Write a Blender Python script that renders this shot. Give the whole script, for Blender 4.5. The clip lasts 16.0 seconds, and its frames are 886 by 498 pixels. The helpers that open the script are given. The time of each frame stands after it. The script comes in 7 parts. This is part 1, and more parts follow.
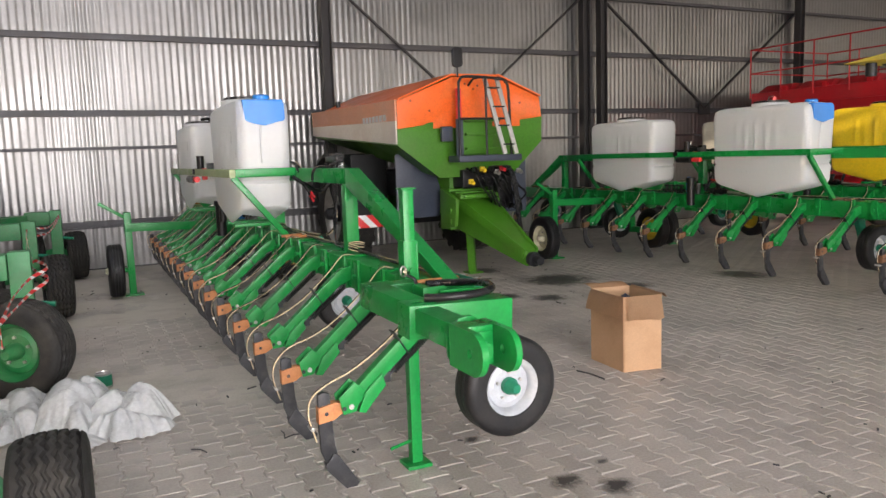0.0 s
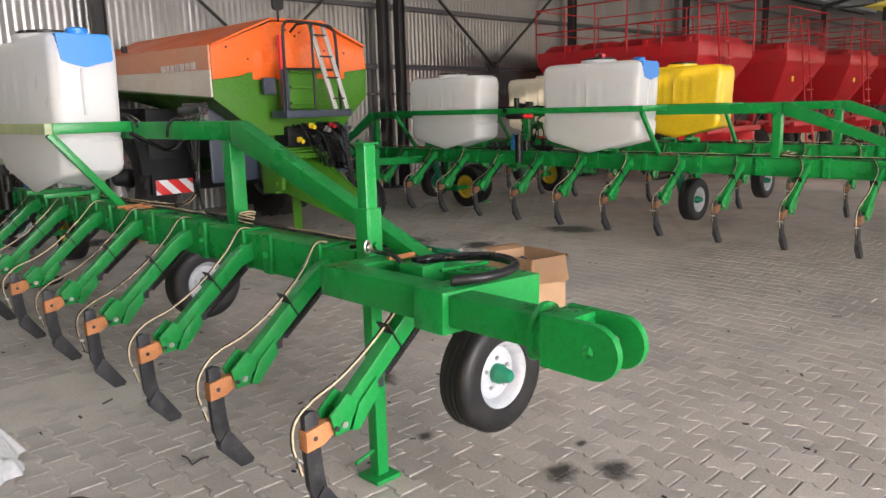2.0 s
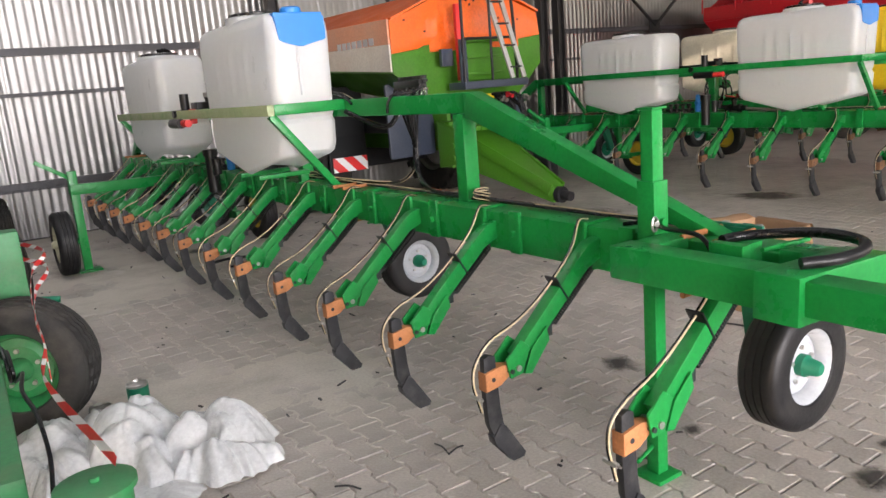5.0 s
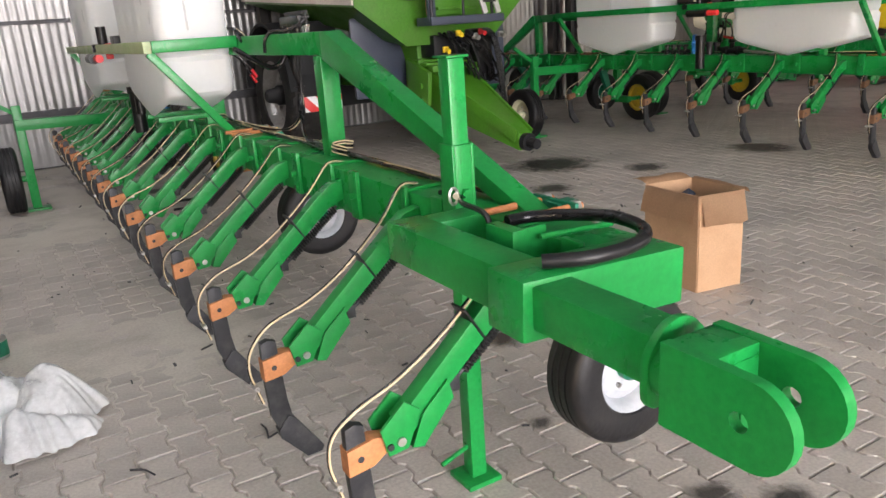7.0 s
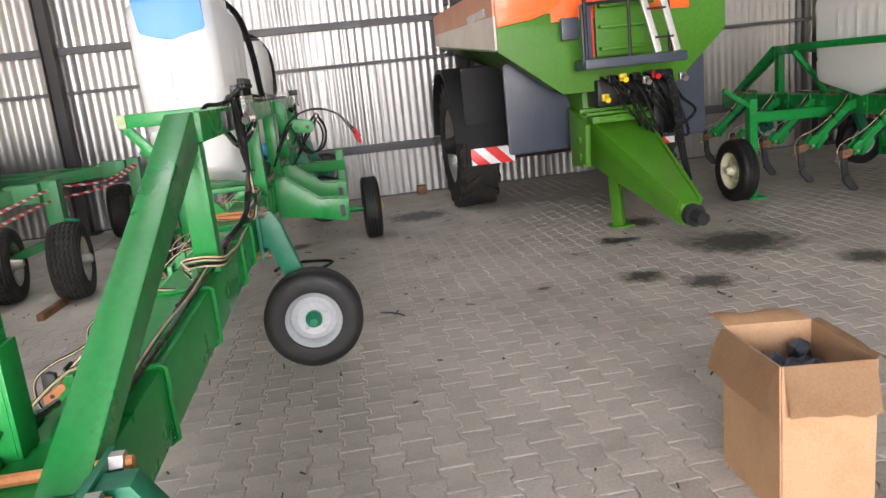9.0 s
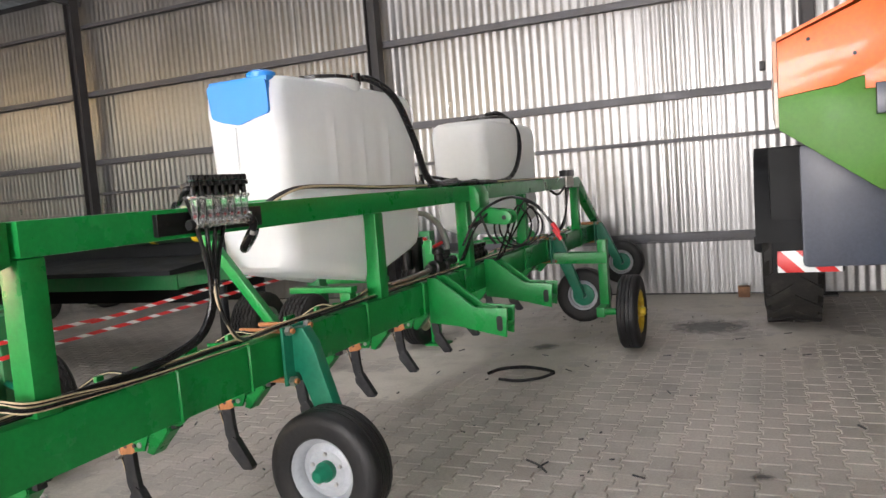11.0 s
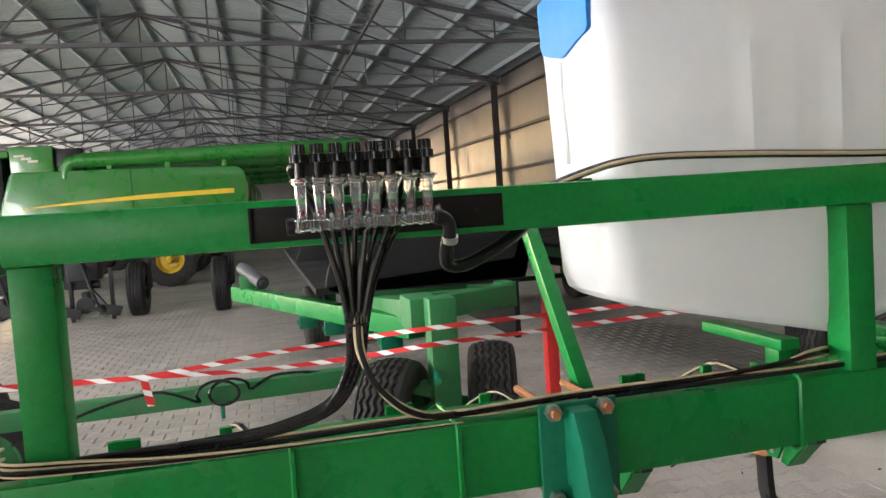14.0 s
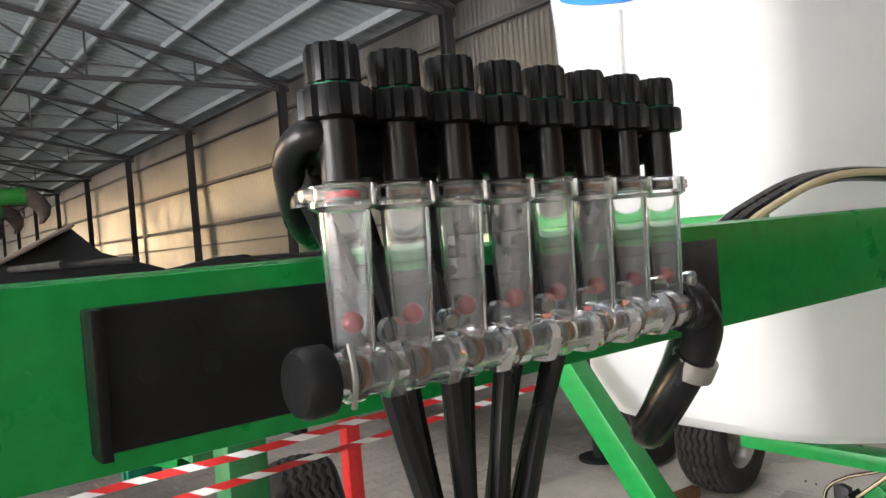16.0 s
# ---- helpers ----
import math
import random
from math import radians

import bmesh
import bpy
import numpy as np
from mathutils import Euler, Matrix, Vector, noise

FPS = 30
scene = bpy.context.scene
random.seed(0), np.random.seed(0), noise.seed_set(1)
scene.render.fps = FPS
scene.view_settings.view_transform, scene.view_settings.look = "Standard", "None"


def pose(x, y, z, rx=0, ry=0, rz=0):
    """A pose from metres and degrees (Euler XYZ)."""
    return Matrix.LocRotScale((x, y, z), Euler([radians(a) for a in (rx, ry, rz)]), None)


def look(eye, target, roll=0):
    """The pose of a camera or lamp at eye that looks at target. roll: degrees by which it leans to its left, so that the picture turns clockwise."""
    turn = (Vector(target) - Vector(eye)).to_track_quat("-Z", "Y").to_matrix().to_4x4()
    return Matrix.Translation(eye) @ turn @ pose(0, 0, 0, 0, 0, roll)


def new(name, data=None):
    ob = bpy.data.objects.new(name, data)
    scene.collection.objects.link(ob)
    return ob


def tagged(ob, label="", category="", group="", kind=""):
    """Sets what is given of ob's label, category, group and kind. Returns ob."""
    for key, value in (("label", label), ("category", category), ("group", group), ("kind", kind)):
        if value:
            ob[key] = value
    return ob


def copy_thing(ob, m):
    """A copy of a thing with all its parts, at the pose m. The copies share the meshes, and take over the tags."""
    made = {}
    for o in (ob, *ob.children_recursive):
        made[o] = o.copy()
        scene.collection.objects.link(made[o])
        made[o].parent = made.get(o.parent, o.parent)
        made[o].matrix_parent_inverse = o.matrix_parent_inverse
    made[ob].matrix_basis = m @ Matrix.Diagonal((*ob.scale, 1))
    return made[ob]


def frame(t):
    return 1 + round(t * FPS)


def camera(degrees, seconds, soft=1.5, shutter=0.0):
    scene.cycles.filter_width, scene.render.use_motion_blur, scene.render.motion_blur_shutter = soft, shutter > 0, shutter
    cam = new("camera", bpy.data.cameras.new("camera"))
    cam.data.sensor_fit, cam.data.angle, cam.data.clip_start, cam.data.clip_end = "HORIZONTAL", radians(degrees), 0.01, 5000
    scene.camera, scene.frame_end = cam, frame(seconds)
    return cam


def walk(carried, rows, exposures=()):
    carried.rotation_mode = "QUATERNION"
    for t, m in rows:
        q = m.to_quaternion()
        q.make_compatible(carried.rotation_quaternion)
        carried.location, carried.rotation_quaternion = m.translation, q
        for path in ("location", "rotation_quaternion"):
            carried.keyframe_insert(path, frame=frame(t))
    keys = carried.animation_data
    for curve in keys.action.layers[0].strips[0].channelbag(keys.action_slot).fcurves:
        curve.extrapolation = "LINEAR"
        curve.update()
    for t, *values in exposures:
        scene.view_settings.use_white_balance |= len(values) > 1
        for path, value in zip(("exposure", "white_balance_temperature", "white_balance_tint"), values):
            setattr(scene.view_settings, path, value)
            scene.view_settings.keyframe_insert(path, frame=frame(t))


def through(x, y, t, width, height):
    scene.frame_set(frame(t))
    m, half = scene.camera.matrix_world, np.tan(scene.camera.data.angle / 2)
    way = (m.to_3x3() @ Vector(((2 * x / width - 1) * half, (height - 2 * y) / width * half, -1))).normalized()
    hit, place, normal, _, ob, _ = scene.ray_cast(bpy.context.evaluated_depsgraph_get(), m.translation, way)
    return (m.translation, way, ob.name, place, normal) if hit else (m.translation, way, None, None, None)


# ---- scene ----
# plan numbers below are multiplied by U to give metres (a paver is 0.20 x 0.14 m, tines stand 0.70 m apart)
U = 1.077
cam = camera(61.4, 16.0)
PATH = [
    (0, (0.001, -0.001, 1.669), (0.925, 1.926, 1.401), -1.869),
    (0.5, (-0.105, 0.304, 1.657), (0.884, 2.192, 1.347), -1.780),
    (1, (-0.163, 0.621, 1.651), (0.973, 2.418, 1.309), -2.001),
    (1.5, (-0.265, 0.889, 1.647), (1.147, 2.481, 1.313), -1.802),
    (2, (-0.455, 1.122, 1.642), (1.023, 2.636, 1.242), -1.523),
    (2.5, (-0.476, 1.384, 1.615), (0.814, 3.033, 1.107), -3.228),
    (3, (-0.572, 1.590, 1.633), (0.546, 3.341, 1.064), -5.004),
    (5.5, (-0.726, 1.717, 1.651), (0.462, 3.456, 1.202), -4.515),
    (6, (-0.475, 1.623, 1.623), (0.726, 3.346, 1.141), -4.423),
    (6.5, (-0.116, 1.528, 1.621), (1.033, 3.264, 1.068), -4.175),
    (7, (0.271, 1.570, 1.608), (1.305, 3.352, 0.981), -3.930),
    (7.5, (0.755, 1.592, 1.580), (1.529, 3.479, 0.887), -4.842),
    (8, (1.233, 1.735, 1.596), (1.786, 3.710, 0.941), -5.447),
    (8.5, (1.730, 1.979, 1.613), (2.226, 3.996, 1.042), -5.836),
    (9, (2.210, 2.184, 1.622), (2.469, 4.269, 1.147), -5.998),
    (9.5, (2.577, 2.443, 1.622), (2.483, 4.567, 1.276), -5.386),
    (10, (2.962, 2.732, 1.613), (2.511, 4.827, 1.390), -5.024),
    (12.5, (4.280, 4.854, 1.600), (2.710, 6.313, 1.389), -3.730),
    (13, (4.233, 5.236, 1.610), (2.332, 6.235, 1.440), -2.900),
    (13.5, (3.903, 5.399, 1.595), (1.847, 6.026, 1.449), -2.990),
    (14, (3.477, 5.473, 1.569), (1.388, 5.984, 1.437), -3.750),
    (14.5, (3.017, 5.436, 1.598), (0.942, 5.999, 1.471), -4.300),
    (15, (2.686, 5.329, 1.606), (0.696, 6.148, 1.515), -4.390),
    (15.5, (2.414, 5.331, 1.591), (0.539, 6.392, 1.544), -4.520),
    (16, (2.180, 5.363, 1.608), (0.477, 6.682, 1.577), -4.560),
]
EXPOSURES = [(0.0, 2.35, 6650, 18), (1.5, 2.45, 6650, 18), (3.0, 2.6, 6650, 19), (7.0, 2.6, 6650, 19), (8.3, 2.8, 6650, 18), (10.0, 2.82, 6650, 18), (12.5, 2.95, 6600, 16), (14.5, 3.0, 6600, 16), (16.0, 2.98, 6600, 16)]
walk(cam, [(t, look(eye, target, roll)) for t, eye, target, roll in PATH], EXPOSURES)

# ---- light: daylight through the front of the shed, with added area lamps ----
world = bpy.data.worlds.new("sky")
scene.world = world
world.use_nodes = True
wn = world.node_tree
sky = wn.nodes.new("ShaderNodeTexSky")
sky.sky_type, sky.sun_disc = "NISHITA", False
sky.sun_elevation, sky.sun_rotation = radians(24), radians(-104.5)
sky.air_density, sky.dust_density = 1.0, 2.5
wn.links.new(sky.outputs[0], wn.nodes["Background"].inputs[0])
wn.nodes["Background"].inputs[1].default_value = 0.14
sun = new("sun", bpy.data.lights.new("sun", "SUN"))
sun.data.energy, sun.data.angle, sun.data.color = 3.6, radians(0.6), (1.0, 0.87, 0.7)
sun.matrix_world = look((-19.4, -5.0, 8.9), (0, 0, 0))

# area lamp added for the daylight of a gate inferred in the unseen front
GATE = (-3.6, 5.2, 4.4)
gate_sky = new("gate_sky", bpy.data.lights.new("gate_sky", "AREA"))
gate_sky.data.shape, gate_sky.data.size, gate_sky.data.size_y = "RECTANGLE", (GATE[1] - GATE[0]) * U, (GATE[2] - 0.3) * U
gate_sky.data.energy, gate_sky.data.color = 540.0, (1.0, 0.985, 0.96)
gate_sky.matrix_world = pose((GATE[0] + GATE[1]) / 2 * U, -8.05 * U, (GATE[2] + 0.3) / 2 * U, 90, 0, 0)
# warm fill lamp added out of view, to brighten the wall's eastern end
yard_sky = new("yard_sky", bpy.data.lights.new("yard_sky", "AREA"))
yard_sky.data.shape, yard_sky.data.size, yard_sky.data.size_y = "RECTANGLE", 17.0 * U, 4.3 * U
yard_sky.data.energy, yard_sky.data.color = 150.0, (1.0, 0.87, 0.7)
yard_sky.matrix_world = pose(23.0 * U, -8.05 * U, 2.6 * U, 90, 0, 0)
# fill lamps added under unseen roof strips, to lift the floor's light
ADDED_ROOF_STRIPS = (-1.8, 0.6)
for x in ADDED_ROOF_STRIPS:
    strip = new("roof_light_glow", bpy.data.lights.new("roof_light_glow", "AREA"))
    strip.data.shape, strip.data.size, strip.data.size_y = "RECTANGLE", 1.0, 7.0
    strip.data.energy, strip.data.color = 13.0, (1.0, 0.99, 0.96)
    strip.matrix_world = pose(x * U, 7.4 * U, 6.1 * U, -11.2, 0, 0)


# ---- materials ----
def node(tree, kind, **values):
    n = tree.nodes.new(kind)
    for key, value in values.items():
        n.inputs[key.replace("_", " ")].default_value = value
    return n


def surface(name, colour, rough=0.5, metal=0.0, dirt=(0.2, 0.18, 0.15), dirty=0.25, grain=40.0, blotch=2.5, bump=0.1, spread=0.12, coat=0.0, piece=0.0, gloss=0.5):
    """A painted or raw surface: base colour with blotches and fine grain, a film of dust or wear, uneven gloss and slight relief."""
    m = bpy.data.materials.new(name)
    m.use_nodes = True
    t = m.node_tree
    b = t.nodes["Principled BSDF"]
    co = t.nodes.new("ShaderNodeTexCoord")
    big = node(t, "ShaderNodeTexNoise", Scale=blotch, Detail=6.0, Roughness=0.65)
    fine = node(t, "ShaderNodeTexNoise", Scale=grain, Detail=4.0, Roughness=0.6)
    for n in (big, fine):
        t.links.new(co.outputs["Object"], n.inputs["Vector"])
    hsv = node(t, "ShaderNodeHueSaturation", Color=(*colour, 1))
    vary = t.nodes.new("ShaderNodeMapRange")
    vary.inputs["From Min"].default_value, vary.inputs["From Max"].default_value = 0.3, 0.7
    vary.inputs["To Min"].default_value, vary.inputs["To Max"].default_value = 1 - spread, 1 + spread
    t.links.new(fine.outputs["Fac"], vary.inputs["Value"])
    last = vary.outputs["Result"]
    if piece:
        info = t.nodes.new("ShaderNodeObjectInfo")
        isle = t.nodes.new("ShaderNodeNewGeometry")
        add = t.nodes.new("ShaderNodeMath")
        add.operation = "ADD"
        t.links.new(info.outputs["Random"], add.inputs[0])
        t.links.new(isle.outputs["Random Per Island"], add.inputs[1])
        fr = t.nodes.new("ShaderNodeMath")
        fr.operation = "FRACT"
        t.links.new(add.outputs[0], fr.inputs[0])
        mr = node(t, "ShaderNodeMapRange", To_Min=1 - piece, To_Max=1 + piece)
        t.links.new(fr.outputs[0], mr.inputs["Value"])
        mul = t.nodes.new("ShaderNodeMath")
        mul.operation = "MULTIPLY"
        t.links.new(mr.outputs["Result"], mul.inputs[0])
        t.links.new(last, mul.inputs[1])
        last = mul.outputs[0]
    t.links.new(last, hsv.inputs["Value"])
    mask = node(t, "ShaderNodeMapRange", From_Min=0.48, From_Max=0.72, To_Min=0.0, To_Max=dirty)
    t.links.new(big.outputs["Fac"], mask.inputs["Value"])
    mix = t.nodes.new("ShaderNodeMix")
    mix.data_type = "RGBA"
    t.links.new(mask.outputs["Result"], mix.inputs["Factor"])
    t.links.new(hsv.outputs["Color"], mix.inputs[6])
    mix.inputs[7].default_value = (*dirt, 1)
    t.links.new(mix.outputs[2], b.inputs["Base Color"])
    rr = node(t, "ShaderNodeMapRange", From_Min=0.3, From_Max=0.75, To_Min=max(rough - 0.1, 0.02), To_Max=min(rough + 0.16, 1.0))
    t.links.new(big.outputs["Fac"], rr.inputs["Value"])
    t.links.new(rr.outputs["Result"], b.inputs["Roughness"])
    b.inputs["Metallic"].default_value = metal
    b.inputs["Coat Weight"].default_value = coat
    b.inputs["Specular IOR Level"].default_value = gloss
    if bump:
        bp = node(t, "ShaderNodeBump", Strength=bump, Distance=0.01)
        t.links.new(fine.outputs["Fac"], bp.inputs["Height"])
        t.links.new(bp.outputs["Normal"], b.inputs["Normal"])
    return m


def stripes(name, one, two, scale, direction=(1, 0, 1), rough=0.4, share=0.55):
    """Two colours in even diagonal bands, as on hazard plates and barrier tape."""
    m = surface(name, one, rough, dirty=0.1)
    t = m.node_tree
    b = t.nodes["Principled BSDF"]
    co = t.nodes.new("ShaderNodeTexCoord")
    dot = t.nodes.new("ShaderNodeVectorMath")
    dot.operation = "DOT_PRODUCT"
    dot.inputs[1].default_value = direction
    t.links.new(co.outputs["Object"], dot.inputs[0])
    mul = node(t, "ShaderNodeMath")
    mul.operation = "MULTIPLY"
    mul.inputs[1].default_value = scale
    t.links.new(dot.outputs["Value"], mul.inputs[0])
    fr = t.nodes.new("ShaderNodeMath")
    fr.operation = "FRACT"
    t.links.new(mul.outputs[0], fr.inputs[0])
    gt = t.nodes.new("ShaderNodeMath")
    gt.operation = "GREATER_THAN"
    gt.inputs[1].default_value = share
    t.links.new(fr.outputs[0], gt.inputs[0])
    mix = t.nodes.new("ShaderNodeMix")
    mix.data_type = "RGBA"
    t.links.new(gt.outputs[0], mix.inputs["Factor"])
    mix.inputs[6].default_value, mix.inputs[7].default_value = (*one, 1), (*two, 1)
    t.links.new(mix.outputs[2], b.inputs["Base Color"])
    return m


def clear(name, colour, rough=0.03, through=1.0):
    m = bpy.data.materials.new(name)
    m.use_nodes = True
    b = m.node_tree.nodes["Principled BSDF"]
    b.inputs["Base Color"].default_value = (*colour, 1)
    b.inputs["Transmission Weight"].default_value = through
    b.inputs["Roughness"].default_value = rough
    b.inputs["IOR"].default_value = 1.2
    return m


GREEN = surface("green_paint", (0.0015, 0.215, 0.042), 0.3, dirt=(0.01, 0.16, 0.036), dirty=0.35, grain=60, blotch=3, bump=0.03, gloss=0.3)
GREEN_DUSTY = surface("dusty_green_paint", (0.012, 0.17, 0.05), 0.5, dirt=(0.15, 0.17, 0.11), dirty=0.4, blotch=4)
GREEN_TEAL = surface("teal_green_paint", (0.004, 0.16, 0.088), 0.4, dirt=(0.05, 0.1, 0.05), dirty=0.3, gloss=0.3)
GREEN_DARK = surface("dark_green_paint", (0.012, 0.035, 0.02), 0.45, dirt=(0.04, 0.05, 0.035), dirty=0.35, gloss=0.3)
GREEN_MOSS = surface("leaf_green_paint", (0.05, 0.19, 0.012), 0.42, dirt=(0.11, 0.14, 0.05), dirty=0.35, gloss=0.3)
GREEN_DEEP = surface("combine_green_paint", (0.018, 0.2, 0.025), 0.3, dirt=(0.16, 0.2, 0.1), dirty=0.3, coat=0.4)
GREEN_KHAKI = surface("khaki_green_paint", (0.3, 0.36, 0.2), 0.55, dirt=(0.12, 0.3, 0.1), dirty=0.5, blotch=6)
ORANGE = surface("orange_paint", (0.83, 0.13, 0.006), 0.4, dirt=(0.45, 0.2, 0.06), dirty=0.25, coat=0.2)
RUST = surface("orange_primer", (0.46, 0.18, 0.065), 0.65, dirt=(0.18, 0.085, 0.04), dirty=0.65, grain=90, blotch=14)
RUSTY = surface("rusty_steel", (0.2, 0.1, 0.05), 0.7, 0.3, dirt=(0.07, 0.04, 0.03), dirty=0.7, blotch=8)
SPOUT = surface("torn_brown_rubber", (0.07, 0.052, 0.042), 0.75, dirt=(0.24, 0.19, 0.15), dirty=0.55, grain=30, blotch=5, bump=0.4)
STEEL = surface("bare_steel", (0.45, 0.44, 0.42), 0.35, 0.9, dirt=(0.2, 0.15, 0.1), dirty=0.3, blotch=9)
SHANK = surface("dark_tine_steel", (0.028, 0.029, 0.032), 0.45, 0.3, dirt=(0.12, 0.112, 0.104), dirty=0.35, blotch=12, bump=0.15, gloss=0.3)
BLACK = surface("black_plastic", (0.006, 0.006, 0.007), 0.34, dirt=(0.02, 0.02, 0.02), dirty=0.25, gloss=0.3)
RUBBER = surface("tyre_rubber", (0.011, 0.011, 0.012), 0.5, dirt=(0.04, 0.037, 0.033), dirty=0.4, grain=50, blotch=7, bump=0.2, gloss=0.3)
RUBBER_DUSTY = surface("dusty_tyre_rubber", (0.02, 0.019, 0.018), 0.7, dirt=(0.085, 0.076, 0.064), dirty=0.5, blotch=6, bump=0.25, gloss=0.3)
RIM_WHITE = surface("rim_white_paint", (0.4, 0.42, 0.45), 0.35, dirt=(0.32, 0.31, 0.29), dirty=0.35, blotch=10)
RIM_YELLOW = surface("rim_yellow_paint", (0.62, 0.42, 0.03), 0.45, dirt=(0.3, 0.22, 0.1), dirty=0.4, blotch=8)
RIM_CREAM = surface("rim_cream_paint", (0.62, 0.6, 0.42), 0.5, dirt=(0.4, 0.36, 0.25), dirty=0.4, blotch=8)
HOSE = surface("black_hose_rubber", (0.008, 0.008, 0.009), 0.26, dirt=(0.03, 0.03, 0.03), dirty=0.25, gloss=0.3)
HOSE_BEIGE = surface("beige_hose_stripe", (0.58, 0.47, 0.3), 0.45, dirt=(0.3, 0.24, 0.16), dirty=0.4)
CARD = surface("cardboard", (0.41, 0.25, 0.14), 0.8, dirt=(0.3, 0.17, 0.09), dirty=0.45, grain=120, blotch=5, bump=0.12)
BLUE = surface("blue_plastic", (0.006, 0.19, 0.6), 0.45, dirt=(0.012, 0.2, 0.56), dirty=0.1, grain=15, spread=0.05)
RED = surface("red_paint", (0.42, 0.008, 0.014), 0.42, dirt=(0.2, 0.03, 0.03), dirty=0.4, blotch=1.2)
RED_BRIGHT = surface("bright_red_paint", (0.7, 0.03, 0.03), 0.4, dirt=(0.4, 0.05, 0.04), dirty=0.3)
YELLOW = surface("yellow_plastic", (0.75, 0.52, 0.02), 0.4, dirt=(0.5, 0.35, 0.06), dirty=0.3)
SLATE = surface("slate_grey_panel", (0.035, 0.045, 0.07), 0.4, dirt=(0.08, 0.085, 0.1), dirty=0.3)
DARK = surface("dark_painted_steel", (0.012, 0.013, 0.015), 0.5, dirt=(0.04, 0.037, 0.033), dirty=0.3, gloss=0.3)
HEADER_DARK = surface("dark_header_steel", (0.008, 0.009, 0.01), 0.62, dirt=(0.018, 0.018, 0.017), dirty=0.3, gloss=0.3)
PALE = surface("pale_panel_paint", (0.62, 0.57, 0.5), 0.45, dirt=(0.5, 0.36, 0.28), dirty=0.4, blotch=1.5)
SALMON = surface("faded_orange_panel", (0.6, 0.28, 0.17), 0.5, dirt=(0.5, 0.38, 0.3), dirty=0.4, blotch=1.5)
ALU = surface("aluminium", (0.5, 0.49, 0.47), 0.4, 0.6, dirt=(0.4, 0.36, 0.3), dirty=0.3)
GIRT = surface("grey_steel_section", (0.07, 0.07, 0.078), 0.5, 0.2, dirt=(0.13, 0.12, 0.1), dirty=0.3)
COLUMN = surface("dark_steel_column", (0.027, 0.026, 0.027), 0.55, 0.1, dirt=(0.05, 0.045, 0.04), dirty=0.3)
ZINC = surface("galvanised_sheet", (0.24, 0.238, 0.236), 0.36, 0.9, dirt=(0.5, 0.5, 0.5), dirty=0.2, grain=12, blotch=0.5, bump=0.0, spread=0.05)
ROOFING = surface("galvanised_roof_sheet", (0.5, 0.57, 0.61), 0.45, 0.5, dirt=(0.34, 0.39, 0.42), dirty=0.35, grain=20, blotch=0.8)
PAVER = surface("concrete_paver", (0.41, 0.37, 0.33), 0.46, dirt=(0.2, 0.185, 0.165), dirty=0.6, grain=70, blotch=0.9, bump=0.25, spread=0.16, piece=0.1)
SAND = surface("joint_sand", (0.5, 0.463, 0.405), 0.9, dirt=(0.24, 0.215, 0.185), dirty=0.55, grain=60, blotch=1.5, bump=0.3)
STAIN_AND_SHADOW = surface("oil_stain", (0.04, 0.037, 0.034), 0.35, dirt=(0.09, 0.085, 0.08), dirty=0.7, blotch=9)


def soak(m):
    """Lets the stain thin out unevenly towards its rim."""
    t = m.node_tree
    co = t.nodes.new("ShaderNodeTexCoord")
    far = t.nodes.new("ShaderNodeVectorMath")
    far.operation = "DISTANCE"
    far.inputs[1].default_value = (0.5, 0.5, 0.5)
    flat = t.nodes.new("ShaderNodeVectorMath")
    flat.operation = "MULTIPLY_ADD"
    flat.inputs[1].default_value, flat.inputs[2].default_value = (1, 1, 0), (0, 0, 0.5)
    t.links.new(co.outputs["Generated"], flat.inputs[0])
    t.links.new(flat.outputs[0], far.inputs[0])
    n = node(t, "ShaderNodeTexNoise", Scale=9.0, Detail=7.0, Roughness=0.7)
    t.links.new(co.outputs["Object"], n.inputs["Vector"])
    mix = t.nodes.new("ShaderNodeMath")
    mix.operation = "MULTIPLY_ADD"
    mix.inputs[1].default_value = 0.75
    t.links.new(n.outputs["Fac"], mix.inputs[0])
    t.links.new(far.outputs["Value"], mix.inputs[2])
    a = node(t, "ShaderNodeMapRange", From_Min=0.78, From_Max=0.52, To_Min=0.0, To_Max=0.72)
    t.links.new(mix.outputs[0], a.inputs["Value"])
    t.links.new(a.outputs["Result"], t.nodes["Principled BSDF"].inputs["Alpha"])


soak(STAIN_AND_SHADOW)
TANK = surface("milky_polyethylene", (0.8, 0.81, 0.82), 0.34, dirt=(0.76, 0.76, 0.73), dirty=0.3, grain=25, blotch=1.6, bump=0.03, spread=0.03)
TANK.node_tree.nodes["Principled BSDF"].inputs["Subsurface Weight"].default_value = 0.3
TANK.node_tree.nodes["Principled BSDF"].inputs["Subsurface Radius"].default_value = (0.25, 0.24, 0.22)
TANK.node_tree.nodes["Principled BSDF"].inputs["Subsurface Scale"].default_value = 1.0
tt = TANK.node_tree
thin = node(tt, "ShaderNodeBsdfTranslucent", Color=(0.95, 0.97, 0.98, 1))
blend = node(tt, "ShaderNodeMixShader", Fac=0.45)
tt.links.new(tt.nodes["Principled BSDF"].outputs[0], blend.inputs[1])
tt.links.new(thin.outputs[0], blend.inputs[2])
tt.links.new(blend.outputs[0], tt.nodes["Material Output"].inputs["Surface"])
CREAM = surface("cream_polyethylene", (0.6, 0.56, 0.45), 0.45, dirt=(0.4, 0.36, 0.28), dirty=0.4)
